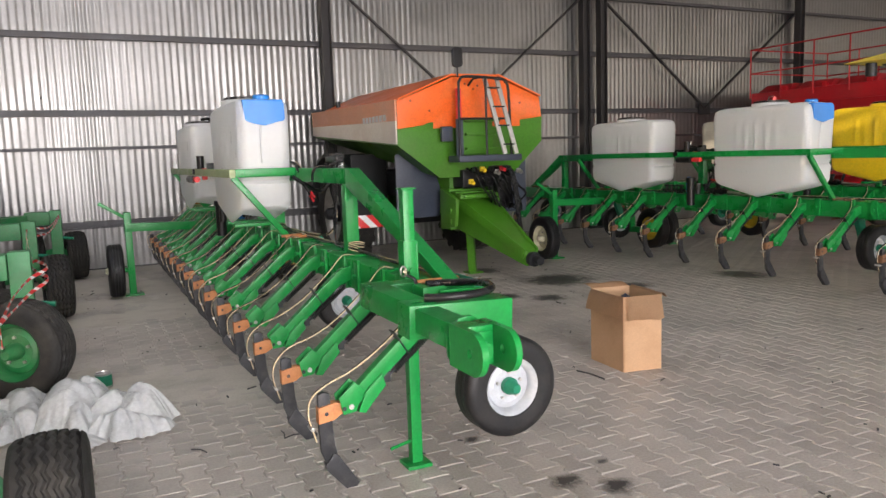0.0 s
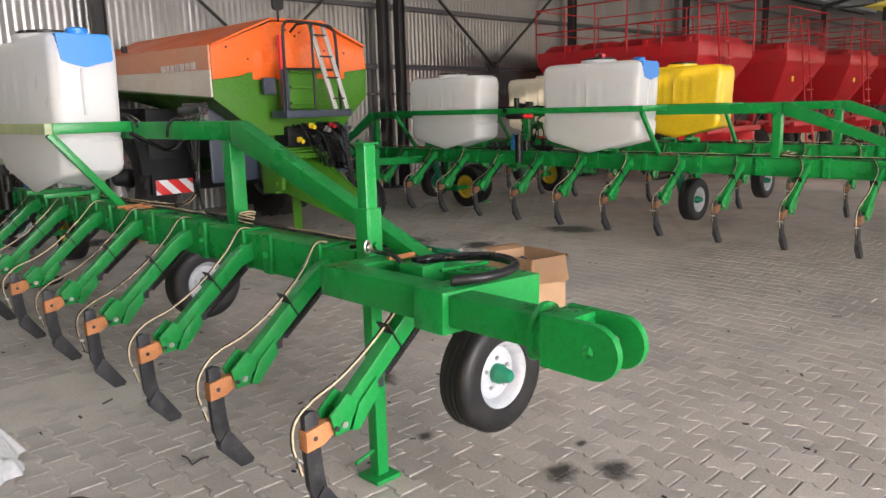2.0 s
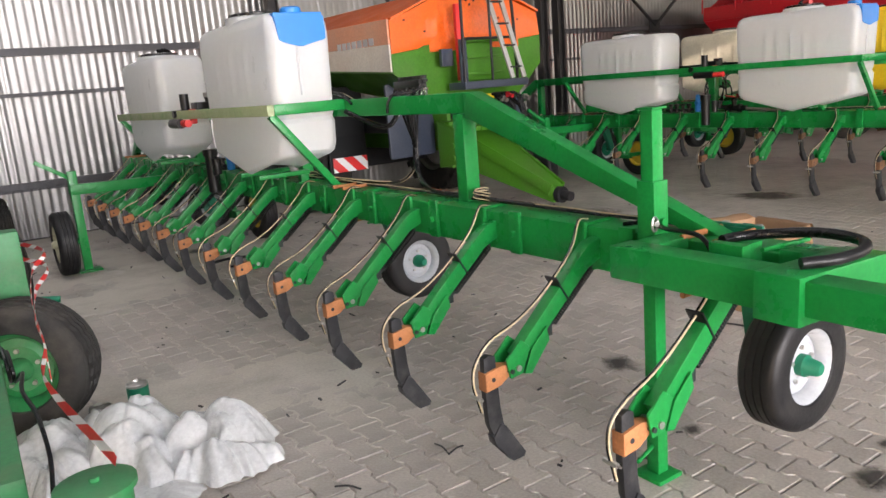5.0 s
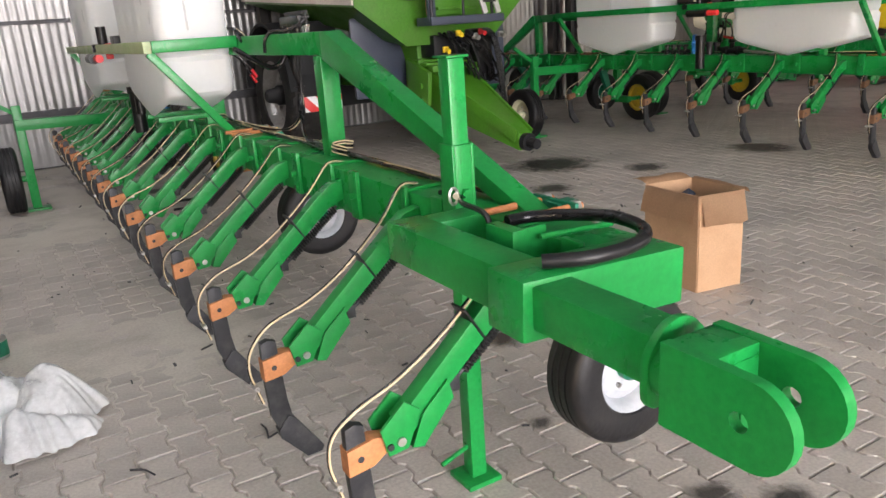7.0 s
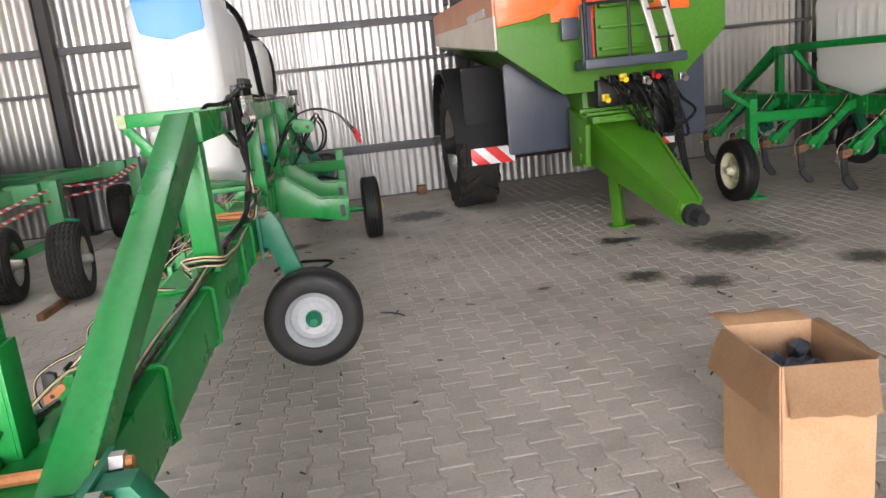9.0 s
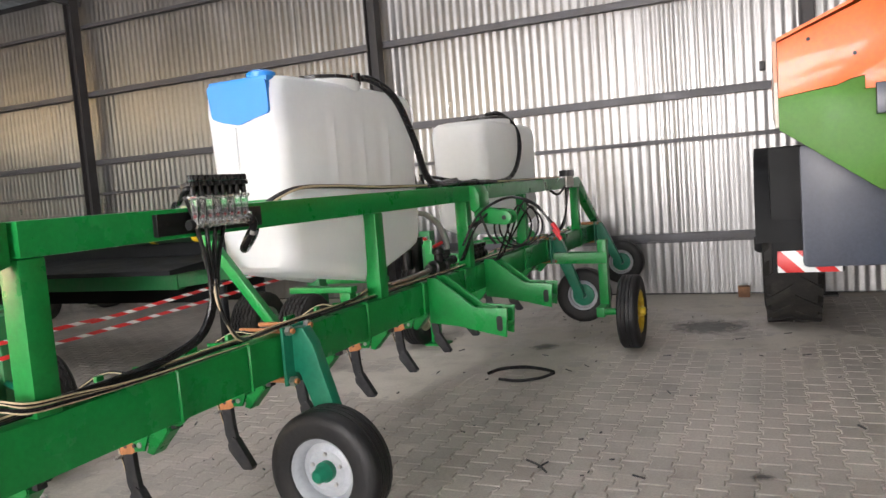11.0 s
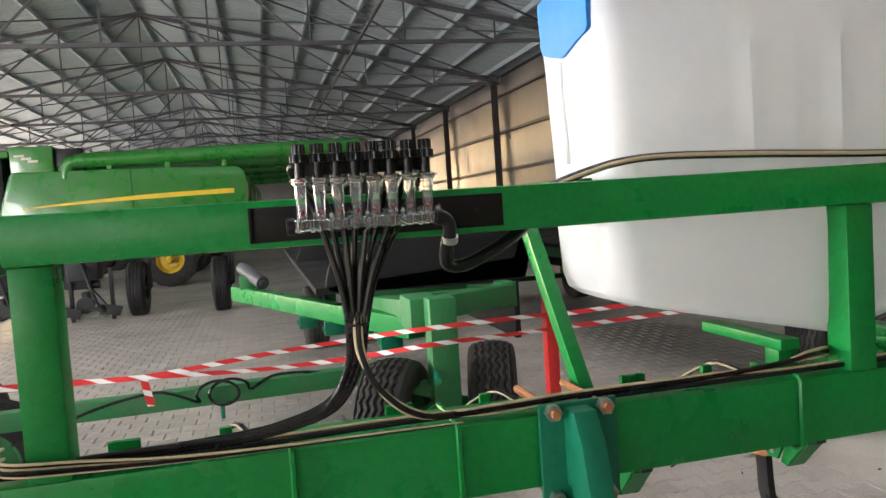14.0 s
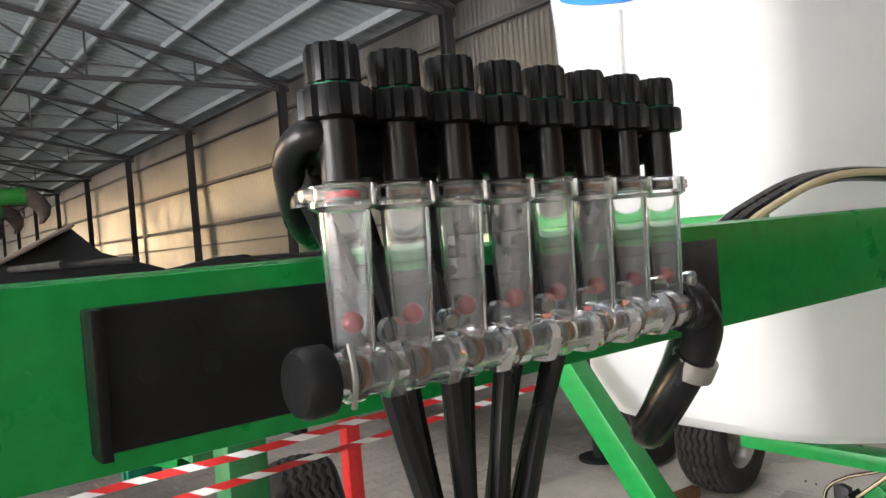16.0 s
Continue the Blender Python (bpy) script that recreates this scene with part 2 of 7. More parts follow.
TANK_YELLOW = surface("yellow_polyethylene", (0.72, 0.5, 0.015), 0.35, dirt=(0.6, 0.42, 0.05), dirty=0.3)
FILM = surface("milky_plastic_film", (0.66, 0.68, 0.69), 0.3, dirt=(0.6, 0.6, 0.59), dirty=0.3, blotch=6)
FILM.node_tree.nodes["Principled BSDF"].inputs["Alpha"].default_value = 0.66
HAZARD = stripes("hazard_red_white", (0.75, 0.03, 0.03), (0.85, 0.85, 0.85), 3.6)
TAPE = stripes("barrier_tape", (0.72, 0.03, 0.03), (0.92, 0.91, 0.9), 4.6, (0.4, 1.0, 3.0), 0.4, 0.62)
CLEAR = clear("clear_plastic", (0.94, 0.95, 0.96), 0.05, 0.95)
RED_BALL = surface("red_float_ball", (0.24, 0.001, 0.004), 0.25, dirty=0.0)


# ---- mesh helpers, in plan numbers ----
BASES = {}


def thing(name, base=(0, 0, 0), label="", category="", group="", kind=""):
    ob = new(name)
    ob.empty_display_size = 0.1
    ob.location = Vector(base) * U
    BASES[ob.name] = Vector(base)
    return tagged(ob, label, category, group, kind)


def finish(name, bm, material, angle=38):
    me = bpy.data.meshes.new(name)
    bm.to_mesh(me)
    bm.free()
    for m in material if isinstance(material, (list, tuple)) else (material,):
        me.materials.append(m)
    me.shade_smooth()
    me.set_sharp_from_angle(angle=radians(angle))
    return me


def part(name, bm, material, parent, label="", kind=""):
    root = parent
    while root.parent:
        root = root.parent
    bm.transform(Matrix.Scale(U, 4) @ Matrix.Translation(-BASES[root.name]))
    ob = new(name, finish(name, bm, material))
    ob.parent = parent
    return tagged(ob, label, kind=kind)


def single(name, bm, material, base=(0, 0, 0), label="", category="", group="", kind=""):
    """A thing that is one mesh."""
    bm.transform(Matrix.Scale(U, 4) @ Matrix.Translation(-Vector(base)))
    ob = new(name, finish(name, bm, material))
    ob.location = Vector(base) * U
    BASES[ob.name] = Vector(base)
    return tagged(ob, label, category, group, kind)


def slide(ob, dx, dy):
    """Parts built on this thing from here on stand this much further along x and y."""
    BASES[ob.name] = Vector(ob.location) / U - Vector((dx, dy, 0))


def hexa(bm, corners, bev=0.0):
    """Eight corners, the lower four and the upper four, both counterclockwise from above."""
    v = [bm.verts.new(c) for c in corners]
    fs = [bm.faces.new([v[i] for i in f]) for f in ((3, 2, 1, 0), (4, 5, 6, 7), (0, 1, 5, 4), (1, 2, 6, 5), (2, 3, 7, 6), (3, 0, 4, 7))]
    if bev:
        es = list({e for f in fs for e in f.edges})
        bmesh.ops.bevel(bm, geom=es, offset=bev, segments=2, profile=0.6, affect="EDGES", clamp_overlap=True)


def box(bm, x0, x1, y0, y1, z0, z1, bev=0.006):
    hexa(bm, ((x0, y0, z0), (x1, y0, z0), (x1, y1, z0), (x0, y1, z0), (x0, y0, z1), (x1, y0, z1), (x1, y1, z1), (x0, y1, z1)), bev)


def bar(bm, p, q, w, h, up=(0, 0, 1), bev=0.006):
    """A beam of rectangular section from p to q: w across, h towards up."""
    p, q = Vector(p), Vector(q)
    a = (q - p).normalized()
    side = a.cross(Vector(up)).normalized() * (w / 2)
    top = side.cross(a).normalized() * (h / 2)
    hexa(bm, (p - side - top, p + side - top, q + side - top, q - side - top, p - side + top, p + side + top, q + side + top, q - side + top), bev)


def frame_of(a):
    a = Vector(a).normalized()
    s = a.cross(Vector((0, 0, 1)) if abs(a.z) < 0.9 else Vector((1, 0, 0))).normalized()
    return a, s, s.cross(a)


def lathe(bm, origin, axis, profile, n=24, start=0.0):
    """Revolves rows of (radius, height along the axis)."""
    a, s, u = frame_of(axis)
    o = Vector(origin)
    rings = []
    for r, h in profile:
        if r < 1e-6:
            rings.append([bm.verts.new(o + a * h)])
        else:
            rings.append([bm.verts.new(o + a * h + (s * math.cos(start + 2 * math.pi * k / n) + u * math.sin(start + 2 * math.pi * k / n)) * r) for k in range(n)])
    for one, two in zip(rings, rings[1:]):
        for k in range(n):
            j = (k + 1) % n
            if len(one) == 1 and len(two) == 1:
                continue
            if len(one) == 1:
                bm.faces.new((one[0], two[j], two[k]))
            elif len(two) == 1:
                bm.faces.new((one[k], one[j], two[0]))
            else:
                bm.faces.new((one[k], one[j], two[j], two[k]))


def cyl(bm, p, q, r, n=14, r2=None):
    d = (Vector(q) - Vector(p)).length
    r2 = r if r2 is None else r2
    lathe(bm, p, Vector(q) - Vector(p), ((0, 0), (r, 0), (r2, d), (0, d)), n)


def smooth_path(pts, steps=6):
    pts = [Vector(p) for p in pts]
    ext = [2 * pts[0] - pts[1], *pts, 2 * pts[-1] - pts[-2]]
    out = []
    for i in range(1, len(ext) - 2):
        a, b, c, d = ext[i - 1:i + 3]
        for k in range(steps):
            t = k / steps
            out.append(0.5 * (2 * b + (c - a) * t + (2 * a - 5 * b + 4 * c - d) * t * t + (3 * b - a - 3 * c + d) * t ** 3))
    return out + [pts[-1]]


def hose(bm, pts, r, n=8, steps=6):
    """A round hose, rod or cable along a smooth line."""
    path = smooth_path(pts, steps) if steps > 1 else [Vector(p) for p in pts]
    side = None
    rings = []
    for i, p in enumerate(path):
        a = (path[min(i + 1, len(path) - 1)] - path[max(i - 1, 0)]).normalized()
        side = frame_of(a)[1] if side is None else (side - a * side.dot(a)).normalized()
        u = a.cross(side)
        rings.append([bm.verts.new(p + (side * math.cos(2 * math.pi * k / n) + u * math.sin(2 * math.pi * k / n)) * r) for k in range(n)])
    for one, two in zip(rings, rings[1:]):
        for k in range(n):
            j = (k + 1) % n
            bm.faces.new((one[k], one[j], two[j], two[k]))
    bm.faces.new(rings[0][::-1])
    bm.faces.new(rings[-1])


def plate(bm, outline, axis, c0, c1, bev=0.0):
    """A flat outline of (a, b) pairs, given thickness along axis x, y or z from c0 to c1."""
    def at(a, b, c):
        return {"x": (c, a, b), "y": (a, c, b), "z": (a, b, c)}[axis]
    one = [bm.verts.new(at(a, b, c0)) for a, b in outline]
    two = [bm.verts.new(at(a, b, c1)) for a, b in outline]
    fs = [bm.faces.new(one), bm.faces.new(two[::-1])]
    n = len(outline)
    for i in range(n):
        j = (i + 1) % n
        fs.append(bm.faces.new((one[j], one[i], two[i], two[j])))
    bmesh.ops.recalc_face_normals(bm, faces=fs)
    if bev:
        es = list(fs[0].edges) + list(fs[1].edges)
        bmesh.ops.bevel(bm, geom=es, offset=bev, segments=2, profile=0.6, affect="EDGES", clamp_overlap=True)


def rounded(pts, radius, n=4):
    """An outline of (a, b) pairs with its corners rounded."""
    out = []
    m = len(pts)
    for i in range(m):
        p, c, q = Vector(pts[i - 1]), Vector(pts[i]), Vector(pts[(i + 1) % m])
        r = min(radius, (p - c).length * 0.45, (q - c).length * 0.45)
        a, b = c + (p - c).normalized() * r, c + (q - c).normalized() * r
        for k in range(n + 1):
            t = k / n
            out.append(tuple((1 - t) ** 2 * a + 2 * t * (1 - t) * c + t * t * b))
    return out


def wheel(parent, name, centre, axis, r, w, rim_r, rim, hub, rubber=None, lugs=0, label=""):
    """A rim (the part) with its tyre, hub and bolts; the axis points to the side with the hub."""
    a, s, u = frame_of(axis)
    c = Vector(centre)
    rubber = rubber or RUBBER
    bm = bmesh.new()
    lathe(bm, c, a, ((rim_r * 1.02, -w * 0.42), (rim_r * 0.9, -w * 0.36), (rim_r * 0.82, 0), (rim_r * 0.82, w * 0.2), (rim_r * 0.92, w * 0.36), (rim_r * 1.02, w * 0.44), (rim_r * 1.05, w * 0.42)), 32)
    lathe(bm, c, a, ((rim_r * 0.84, w * 0.1), (rim_r * 0.6, w * 0.2), (rim_r * 0.45, w * 0.17), (0, w * 0.17)), 32)
    lathe(bm, c, a, ((rim_r * 0.84, -w * 0.2), (0, -w * 0.2)), 32)
    disc = part(name, bm, rim, parent, label)
    bm = bmesh.new()
    h = w / 2
    zigzag = lugs >= 25
    prof = [(rim_r * 1.0, -h * 0.84), (rim_r * 1.06, -h * 0.96), (r * 0.8, -h * 1.04), (r * 0.93, -h * 0.95), (r * 0.98, -h * 0.8)]
    if not lugs:
        for k in range(4):
            y0 = -h * 0.74 + k * h * 0.37
            prof += [(r, y0), (r, y0 + h * 0.26), (r * 0.975, y0 + h * 0.28), (r * 0.975, y0 + h * 0.35)]
        prof = prof[:-2]
    else:
        prof += [(r * 0.985, -h * 0.5), (r * 0.99, 0), (r * 0.985, h * 0.5)]
    prof += [(r * 0.98, h * 0.8), (r * 0.93, h * 0.95), (r * 0.8, h * 1.04), (rim_r * 1.06, h * 0.96), (rim_r * 1.0, h * 0.84)]
    if zigzag:
        # wavy ribs round a rounded crown
        rows = []
        for i in range(31):
            v = -0.86 + 1.72 * i / 30
            groove = 0.045 if i % 5 in (0, 4) and 0 < i < 30 else 0.0
            rows.append((v, r * (1 - 0.075 * v * v - groove)))
        prof2 = [(rim_r * 1.0, -h * 0.84), (rim_r * 1.06, -h * 0.96), (r * 0.8, -h * 1.04), (r * 0.9, -h * 0.98)]
        lathe(bm, c, a, prof2 + [(rows[0][1], -h * 0.86)], 40)
        lathe(bm, c, a, [(rows[-1][1], h * 0.86)] + [(p, -q) for p, q in prof2[::-1]], 40)
        n = lugs * 4
        rings = []
        for v, rad in rows:
            wave = h * 0.055 * min(1.0, (0.86 - abs(v)) * 6)
            rings.append([bm.verts.new(c + a * (v * h + wave * (1, 0, -1, 0)[k % 4]) + (s * math.cos(2 * math.pi * k / n) + u * math.sin(2 * math.pi * k / n)) * rad) for k in range(n)])
        for one, two in zip(rings, rings[1:]):
            for k in range(n):
                bm.faces.new((one[k], one[(k + 1) % n], two[(k + 1) % n], two[k]))
        lugs = 0
    else:
        lathe(bm, c, a, prof, 40)
    part("tyre", bm, rubber, disc)
    if lugs:
        bm = bmesh.new()
        tall = 0.1
        for k in range(lugs):
            for side in (-1, 1):
                rows = []
                for f in (0.03, 0.5, 0.97):
                    ang = 2 * math.pi * (k + (0.5 if side > 0 else 0) + 0.75 * f) / lugs
                    d = s * math.cos(ang) + u * math.sin(ang)
                    rows.append((c + a * side * h * f, d, a.cross(d)))
                half = 2 * math.pi * r / lugs * 0.2
                for (p, d, t), (q, e, w2) in zip(rows, rows[1:]):
                    lo, hi = r * (0.97 - tall), r * 1.005
                    hexa(bm, (p + d * lo - t * half, p + d * lo + t * half, q + e * lo + w2 * half, q + e * lo - w2 * half, p + d * hi - t * half, p + d * hi + t * half, q + e * hi + w2 * half, q + e * hi - w2 * half))
        bmesh.ops.recalc_face_normals(bm, faces=bm.faces)
        part("tread", bm, rubber, disc, "deep chevron tread lugs", kind="stuff")
    bm = bmesh.new()
    lathe(bm, c, a, ((rim_r * 0.3, w * 0.15), (rim_r * 0.3, w * 0.34), (rim_r * 0.24, w * 0.4), (rim_r * 0.2, w * 0.62), (rim_r * 0.14, w * 0.68), (0, w * 0.68)), 20)
    part("hub", bm, hub, disc)
    for k in range(5):
        d = s * math.cos(2 * math.pi * k / 5 + 0.3) + u * math.sin(2 * math.pi * k / 5 + 0.3)
        bm = bmesh.new()
        cyl(bm, c + d * rim_r * 0.48 + a * w * 0.15, c + d * rim_r * 0.48 + a * w * 0.25, rim_r * 0.06, 6)
        part("bolt", bm, STEEL, disc)
    return disc


# ---- the shed ----
WALL_Y, EAVE, RIDGE, RIDGE_Y, FRONT_Y = 12.45, 5.0, 7.0, 2.4, -7.8
X0, X1 = -78.0, 37.6
COLS = (-71.5, -65.6, -59.8, -53.9, -48.0, -42.1, -36.3, -30.4, -24.4, -18.4, -12.6, -6.87, -1.36, 3.85, 9.3, 15.15, 20.8, 26.4, 31.9)


def corrugated(bm, x0, x1, place, pitch=0.17, depth=0.03, rows=6, wave=0.004, seed=3):
    """A trapezoid-profile sheet along x; place(x, v, out) gives the point at height share v."""
    xs = []
    x = x0
    while x < x1:
        for f, d in ((0.0, 0.0), (0.42, 0.0), (0.54, 1.0), (0.88, 1.0)):
            xs.append((x + f * pitch, d * depth))
        x += pitch
    sheet(bm, xs, place, rows, wave, seed)


def rippled(bm, x0, x1, place, pitch=0.105, depth=0.0065, rows=8, wave=0.01, seed=3):
    """A round-profile sheet along x whose ribs differ a little, as thin steel does."""
    xs = []
    n = int((x1 - x0) / pitch * 8)
    for k in range(n + 1):
        x = x0 + (x1 - x0) * k / n
        big = 1 + 0.7 * noise.noise((x * 2.3, 0, seed))
        xs.append((x, depth * (0.5 + 0.5 * math.sin(2 * math.pi * x / pitch)) * big + 0.003 * math.sin(2 * math.pi * x / (pitch * 0.5) + 1) * noise.noise((x * 3.1, 4, seed))))
    sheet(bm, xs, place, rows, wave, seed)


def sheet(bm, xs, place, rows, wave, seed):
    grid = []
    for v in range(rows + 1):
        grid.append([bm.verts.new(place(x, v / rows, d + wave * noise.noise((x * 0.9, v * 0.8, seed)))) for x, d in xs])
    for one, two in zip(grid, grid[1:]):
        for k in range(len(xs) - 1):
            bm.faces.new((one[k], one[k + 1], two[k + 1], two[k]))


floor = thing("floor", (0, 2, 0), "grey interlocking concrete paver floor, dusty with oil stains", "floor", kind="structure")
bm = bmesh.new()
box(bm, -220, 220, -220, WALL_Y + 12, -0.3, -0.018, 0)
part("sand_bed", bm, SAND, floor, "pale sand under and between the pavers")

back = thing("wall_north", (0, WALL_Y, 0), "bare galvanised corrugated steel sheet wall", "wall", kind="structure")
bm = bmesh.new()
rippled(bm, X0, X1, lambda x, v, d: (x, WALL_Y + 0.06 - d, v * (EAVE + 0.1)))
part("wall_sheet", bm, ZINC, back)
bm = bmesh.new()
box(bm, X0, X1, WALL_Y + 0.08, WALL_Y + 0.2, -0.02, EAVE + 0.2, 0)
part("outer_skin", bm, DARK, back)
for side, x in (("wall_west", X0), ("wall_east", X1)):
    w = thing(side, (x, 2.4, 0), "galvanised corrugated steel end wall", "wall", kind="structure")
    bm = bmesh.new()
    ys = [FRONT_Y + k * 0.085 for k in range(int((WALL_Y - FRONT_Y) / 0.085))] + [WALL_Y + 0.2]
    sign = 1 if x < 0 else -1
    top = [EAVE + 0.34 + (RIDGE - EAVE) * (1 - abs(y - RIDGE_Y) / (WALL_Y - RIDGE_Y)) for y in ys]
    lo = [bm.verts.new((x + sign * (0.02 if k % 2 else 0), y, 0)) for k, y in enumerate(ys)]
    hi = [bm.verts.new((x + sign * (0.02 if k % 2 else 0), y, z)) for k, (y, z) in enumerate(zip(ys, top))]
    for k in range(len(ys) - 1):
        bm.faces.new((lo[k], lo[k + 1], hi[k + 1], hi[k]))
    part("wall_sheet", bm, ZINC, w)
    bm = bmesh.new()
    box(bm, x - sign * 0.15, x - sign * 0.03, FRONT_Y, WALL_Y, 0, EAVE, 0)
    part("outer_skin", bm, DARK, w)

# unseen front wall added to narrow the daylight: sheeted beside the gate, open further west
FRONT_WEST, FRONT_EAST = -10.5, 13.0
front_wall = thing("wall_south", (0, FRONT_Y, 0), "unseen corrugated steel front wall, added to narrow the daylight to a gate", "wall", kind="structure")
for xa, xb, za in ((FRONT_WEST, GATE[0], 0.0), (GATE[1], FRONT_EAST, 0.0), (GATE[0], GATE[1], GATE[2])):
    bm = bmesh.new()
    corrugated(bm, xa, xb, lambda x, v, d: (x, FRONT_Y - 0.14 + d, za + v * (EAVE + 0.1 - za)), 0.2, 0.03, 2, 0.0, 5)
    part("wall_sheet", bm, ZINC, front_wall)
    bm = bmesh.new()
    box(bm, xa, xb, FRONT_Y - 0.24, FRONT_Y - 0.16, za, EAVE + 0.1, 0)
    part("outer_skin", bm, DARK, front_wall)

girts = thing("trim_girts", (0, WALL_Y, 0), "horizontal grey steel girts along the sheet wall", "girt", kind="structure")
for z, h in ((0.68, 0.11), (1.82, 0.045), (2.34, 0.09), (3.46, 0.09), (4.55, 0.06)):
    bm = bmesh.new()
    box(bm, X0, X1, WALL_Y - 0.07, WALL_Y - 0.012, z - h / 2, z + h / 2, 0.008)
    box(bm, X0, X1, WALL_Y - 0.09, WALL_Y - 0.07, z - h / 2, z - h / 2 + 0.02, 0)
    part("girt", bm, GIRT, girts)

for x in COLS:
    col = thing("column", (x, WALL_Y, 0), "dark painted steel column against the sheet wall", "column", "wall columns", "structure")
    for dx in ((-0.2, 0.22) if x == 9.3 else (0,)):
        bm = bmesh.new()
        for a, b in ((-0.08, -0.066), (0.066, 0.08)):
            box(bm, x + dx + a, x + dx + b, WALL_Y - 0.26, WALL_Y - 0.1, 0, EAVE, 0)
        box(bm, x + dx - 0.066, x + dx + 0.066, WALL_Y - 0.19, WALL_Y - 0.175, 0, EAVE, 0)
        part("column_section", bm, COLUMN, col)
    bm = bmesh.new()
    box(bm, x - 0.2, x + 0.2, WALL_Y - 0.34, WALL_Y - 0.1, 0, 0.02, 0)
    part("base_plate", bm, COLUMN, col)

for a, b in ((3.95, 9.05), (9.6, 15.05)):
    br = thing("wall_brace", (a, WALL_Y, 2.3), "dark steel angle cross bracing on the wall", "brace", "wall braces", "structure")
    mid = (a + b) / 2
    for p in (a, b):
        bm = bmesh.new()
        bar(bm, (p, WALL_Y - 0.13, 4.5), (mid, WALL_Y - 0.13, 2.38), 0.03, 0.07, (0, 1, 0), 0.004)
        part("angle", bm, COLUMN, br)
    bm = bmesh.new()
    box(bm, mid - 0.16, mid + 0.16, WALL_Y - 0.12, WALL_Y - 0.105, 2.25, 2.5, 0)
    part("gusset", bm, COLUMN, br)


def roof_z(y):
    return EAVE + 0.12 + (RIDGE - EAVE) * (1 - abs(y - RIDGE_Y) / (WALL_Y - RIDGE_Y))


bm = bmesh.new()
for ya, yb in ((WALL_Y + 0.25, RIDGE_Y), (FRONT_Y - 0.3, RIDGE_Y)):
    edges = [X0, *[e for x in ADDED_ROOF_STRIPS for e in (x - 0.55, x + 0.55)], X1]
    for xa, xb in zip(edges[::2], edges[1::2]):
        corrugated(bm, xa, xb, lambda x, v, d: (x, ya + (yb - ya) * v, roof_z(ya + (yb - ya) * v) + 0.1 + d), 0.25, 0.03, 4, 0.003, 9)
for k in range(19):
    y = FRONT_Y + 0.4 + k * (WALL_Y - FRONT_Y - 0.8) / 18
    box(bm, X0, X1, y - 0.03, y + 0.03, roof_z(y) - 0.03, roof_z(y) + 0.09, 0)
ceiling = single("ceiling", bm, ROOFING, (0, RIDGE_Y, EAVE), "galvanised sheet roof on steel purlins seen from below", "roof", kind="structure")

# invented translucent strips, out of view, that cover the added lamps
for x in ADDED_ROOF_STRIPS:
    bm = bmesh.new()
    for ya, yb in ((WALL_Y + 0.25, RIDGE_Y), (FRONT_Y - 0.3, RIDGE_Y)):
        hexa(bm, [(x + dx, y, roof_z(y) + dz) for dz in (0.13, 0.15) for dx, y in ((-0.62, ya), (0.62, ya), (0.62, yb), (-0.62, yb))])
    single("roof_light", bm, FILM, (x, RIDGE_Y, EAVE), "added translucent roof strip, unseen, above a fill lamp", "roof light", "roof lights", "structure")
half = WALL_Y - RIDGE_Y


def truss(x):
    """A lattice truss across the shed, from the back wall to the open front."""
    tr = thing("roof_truss", (x, RIDGE_Y, EAVE), "grey steel lattice roof truss", "truss", "roof trusses", "structure")
    bm = bmesh.new()
    for s in (-1, 1):
        bar(bm, (x, RIDGE_Y + s * half, EAVE + 0.04), (x, RIDGE_Y, RIDGE + 0.04), 0.09, 0.09, bev=0)
    part("top_chord", bm, GIRT, tr)
    bm = bmesh.new()
    box(bm, x - 0.04, x + 0.04, FRONT_Y, WALL_Y, EAVE - 0.1, EAVE - 0.02, 0)
    part("bottom_chord", bm, GIRT, tr)
    bm = bmesh.new()
    n = 10
    for k in range(n):
        y = RIDGE_Y - half + 2 * half * k / n
        y2 = y + 2 * half / n
        lo, hi = (y, y2) if k < n / 2 else (y2, y)
        bar(bm, (x, lo, EAVE - 0.06), (x, hi, roof_z(hi) - 0.1), 0.04, 0.04, bev=0)
        if 0 < k < n:
            bar(bm, (x, y, EAVE - 0.06), (x, y + 0.001, roof_z(y) - 0.1), 0.035, 0.035, (1, 0, 0), bev=0)
    part("web", bm, GIRT, tr)
    bm = bmesh.new()
    box(bm, x - 0.11, x + 0.11, FRONT_Y - 0.1, FRONT_Y + 0.12, 0, EAVE, 0.01)
    part("front_column", bm, COLUMN, tr)


for x in COLS:
    truss(x)
ties = thing("roof_ties", (0, RIDGE_Y, EAVE), "thin steel ties between the roof trusses", "tie", kind="structure")
for k, (a, b) in enumerate(zip(COLS, COLS[1:])):
    bm = bmesh.new()
    for y0, y1 in ((-7.6, 2.4), (2.4, -7.6), (2.4, 12.2), (12.2, 2.4)):
        bar(bm, (a, y0, roof_z(y0) - 0.12), (b, y1, roof_z(y1) - 0.12), 0.035, 0.035, bev=0)
    for y in (-2.6, 7.4):
        bar(bm, (a, y, EAVE - 0.06), (b, y, EAVE - 0.06), 0.05, 0.05, bev=0)
    part("tie_rod", bm, GIRT, ties)


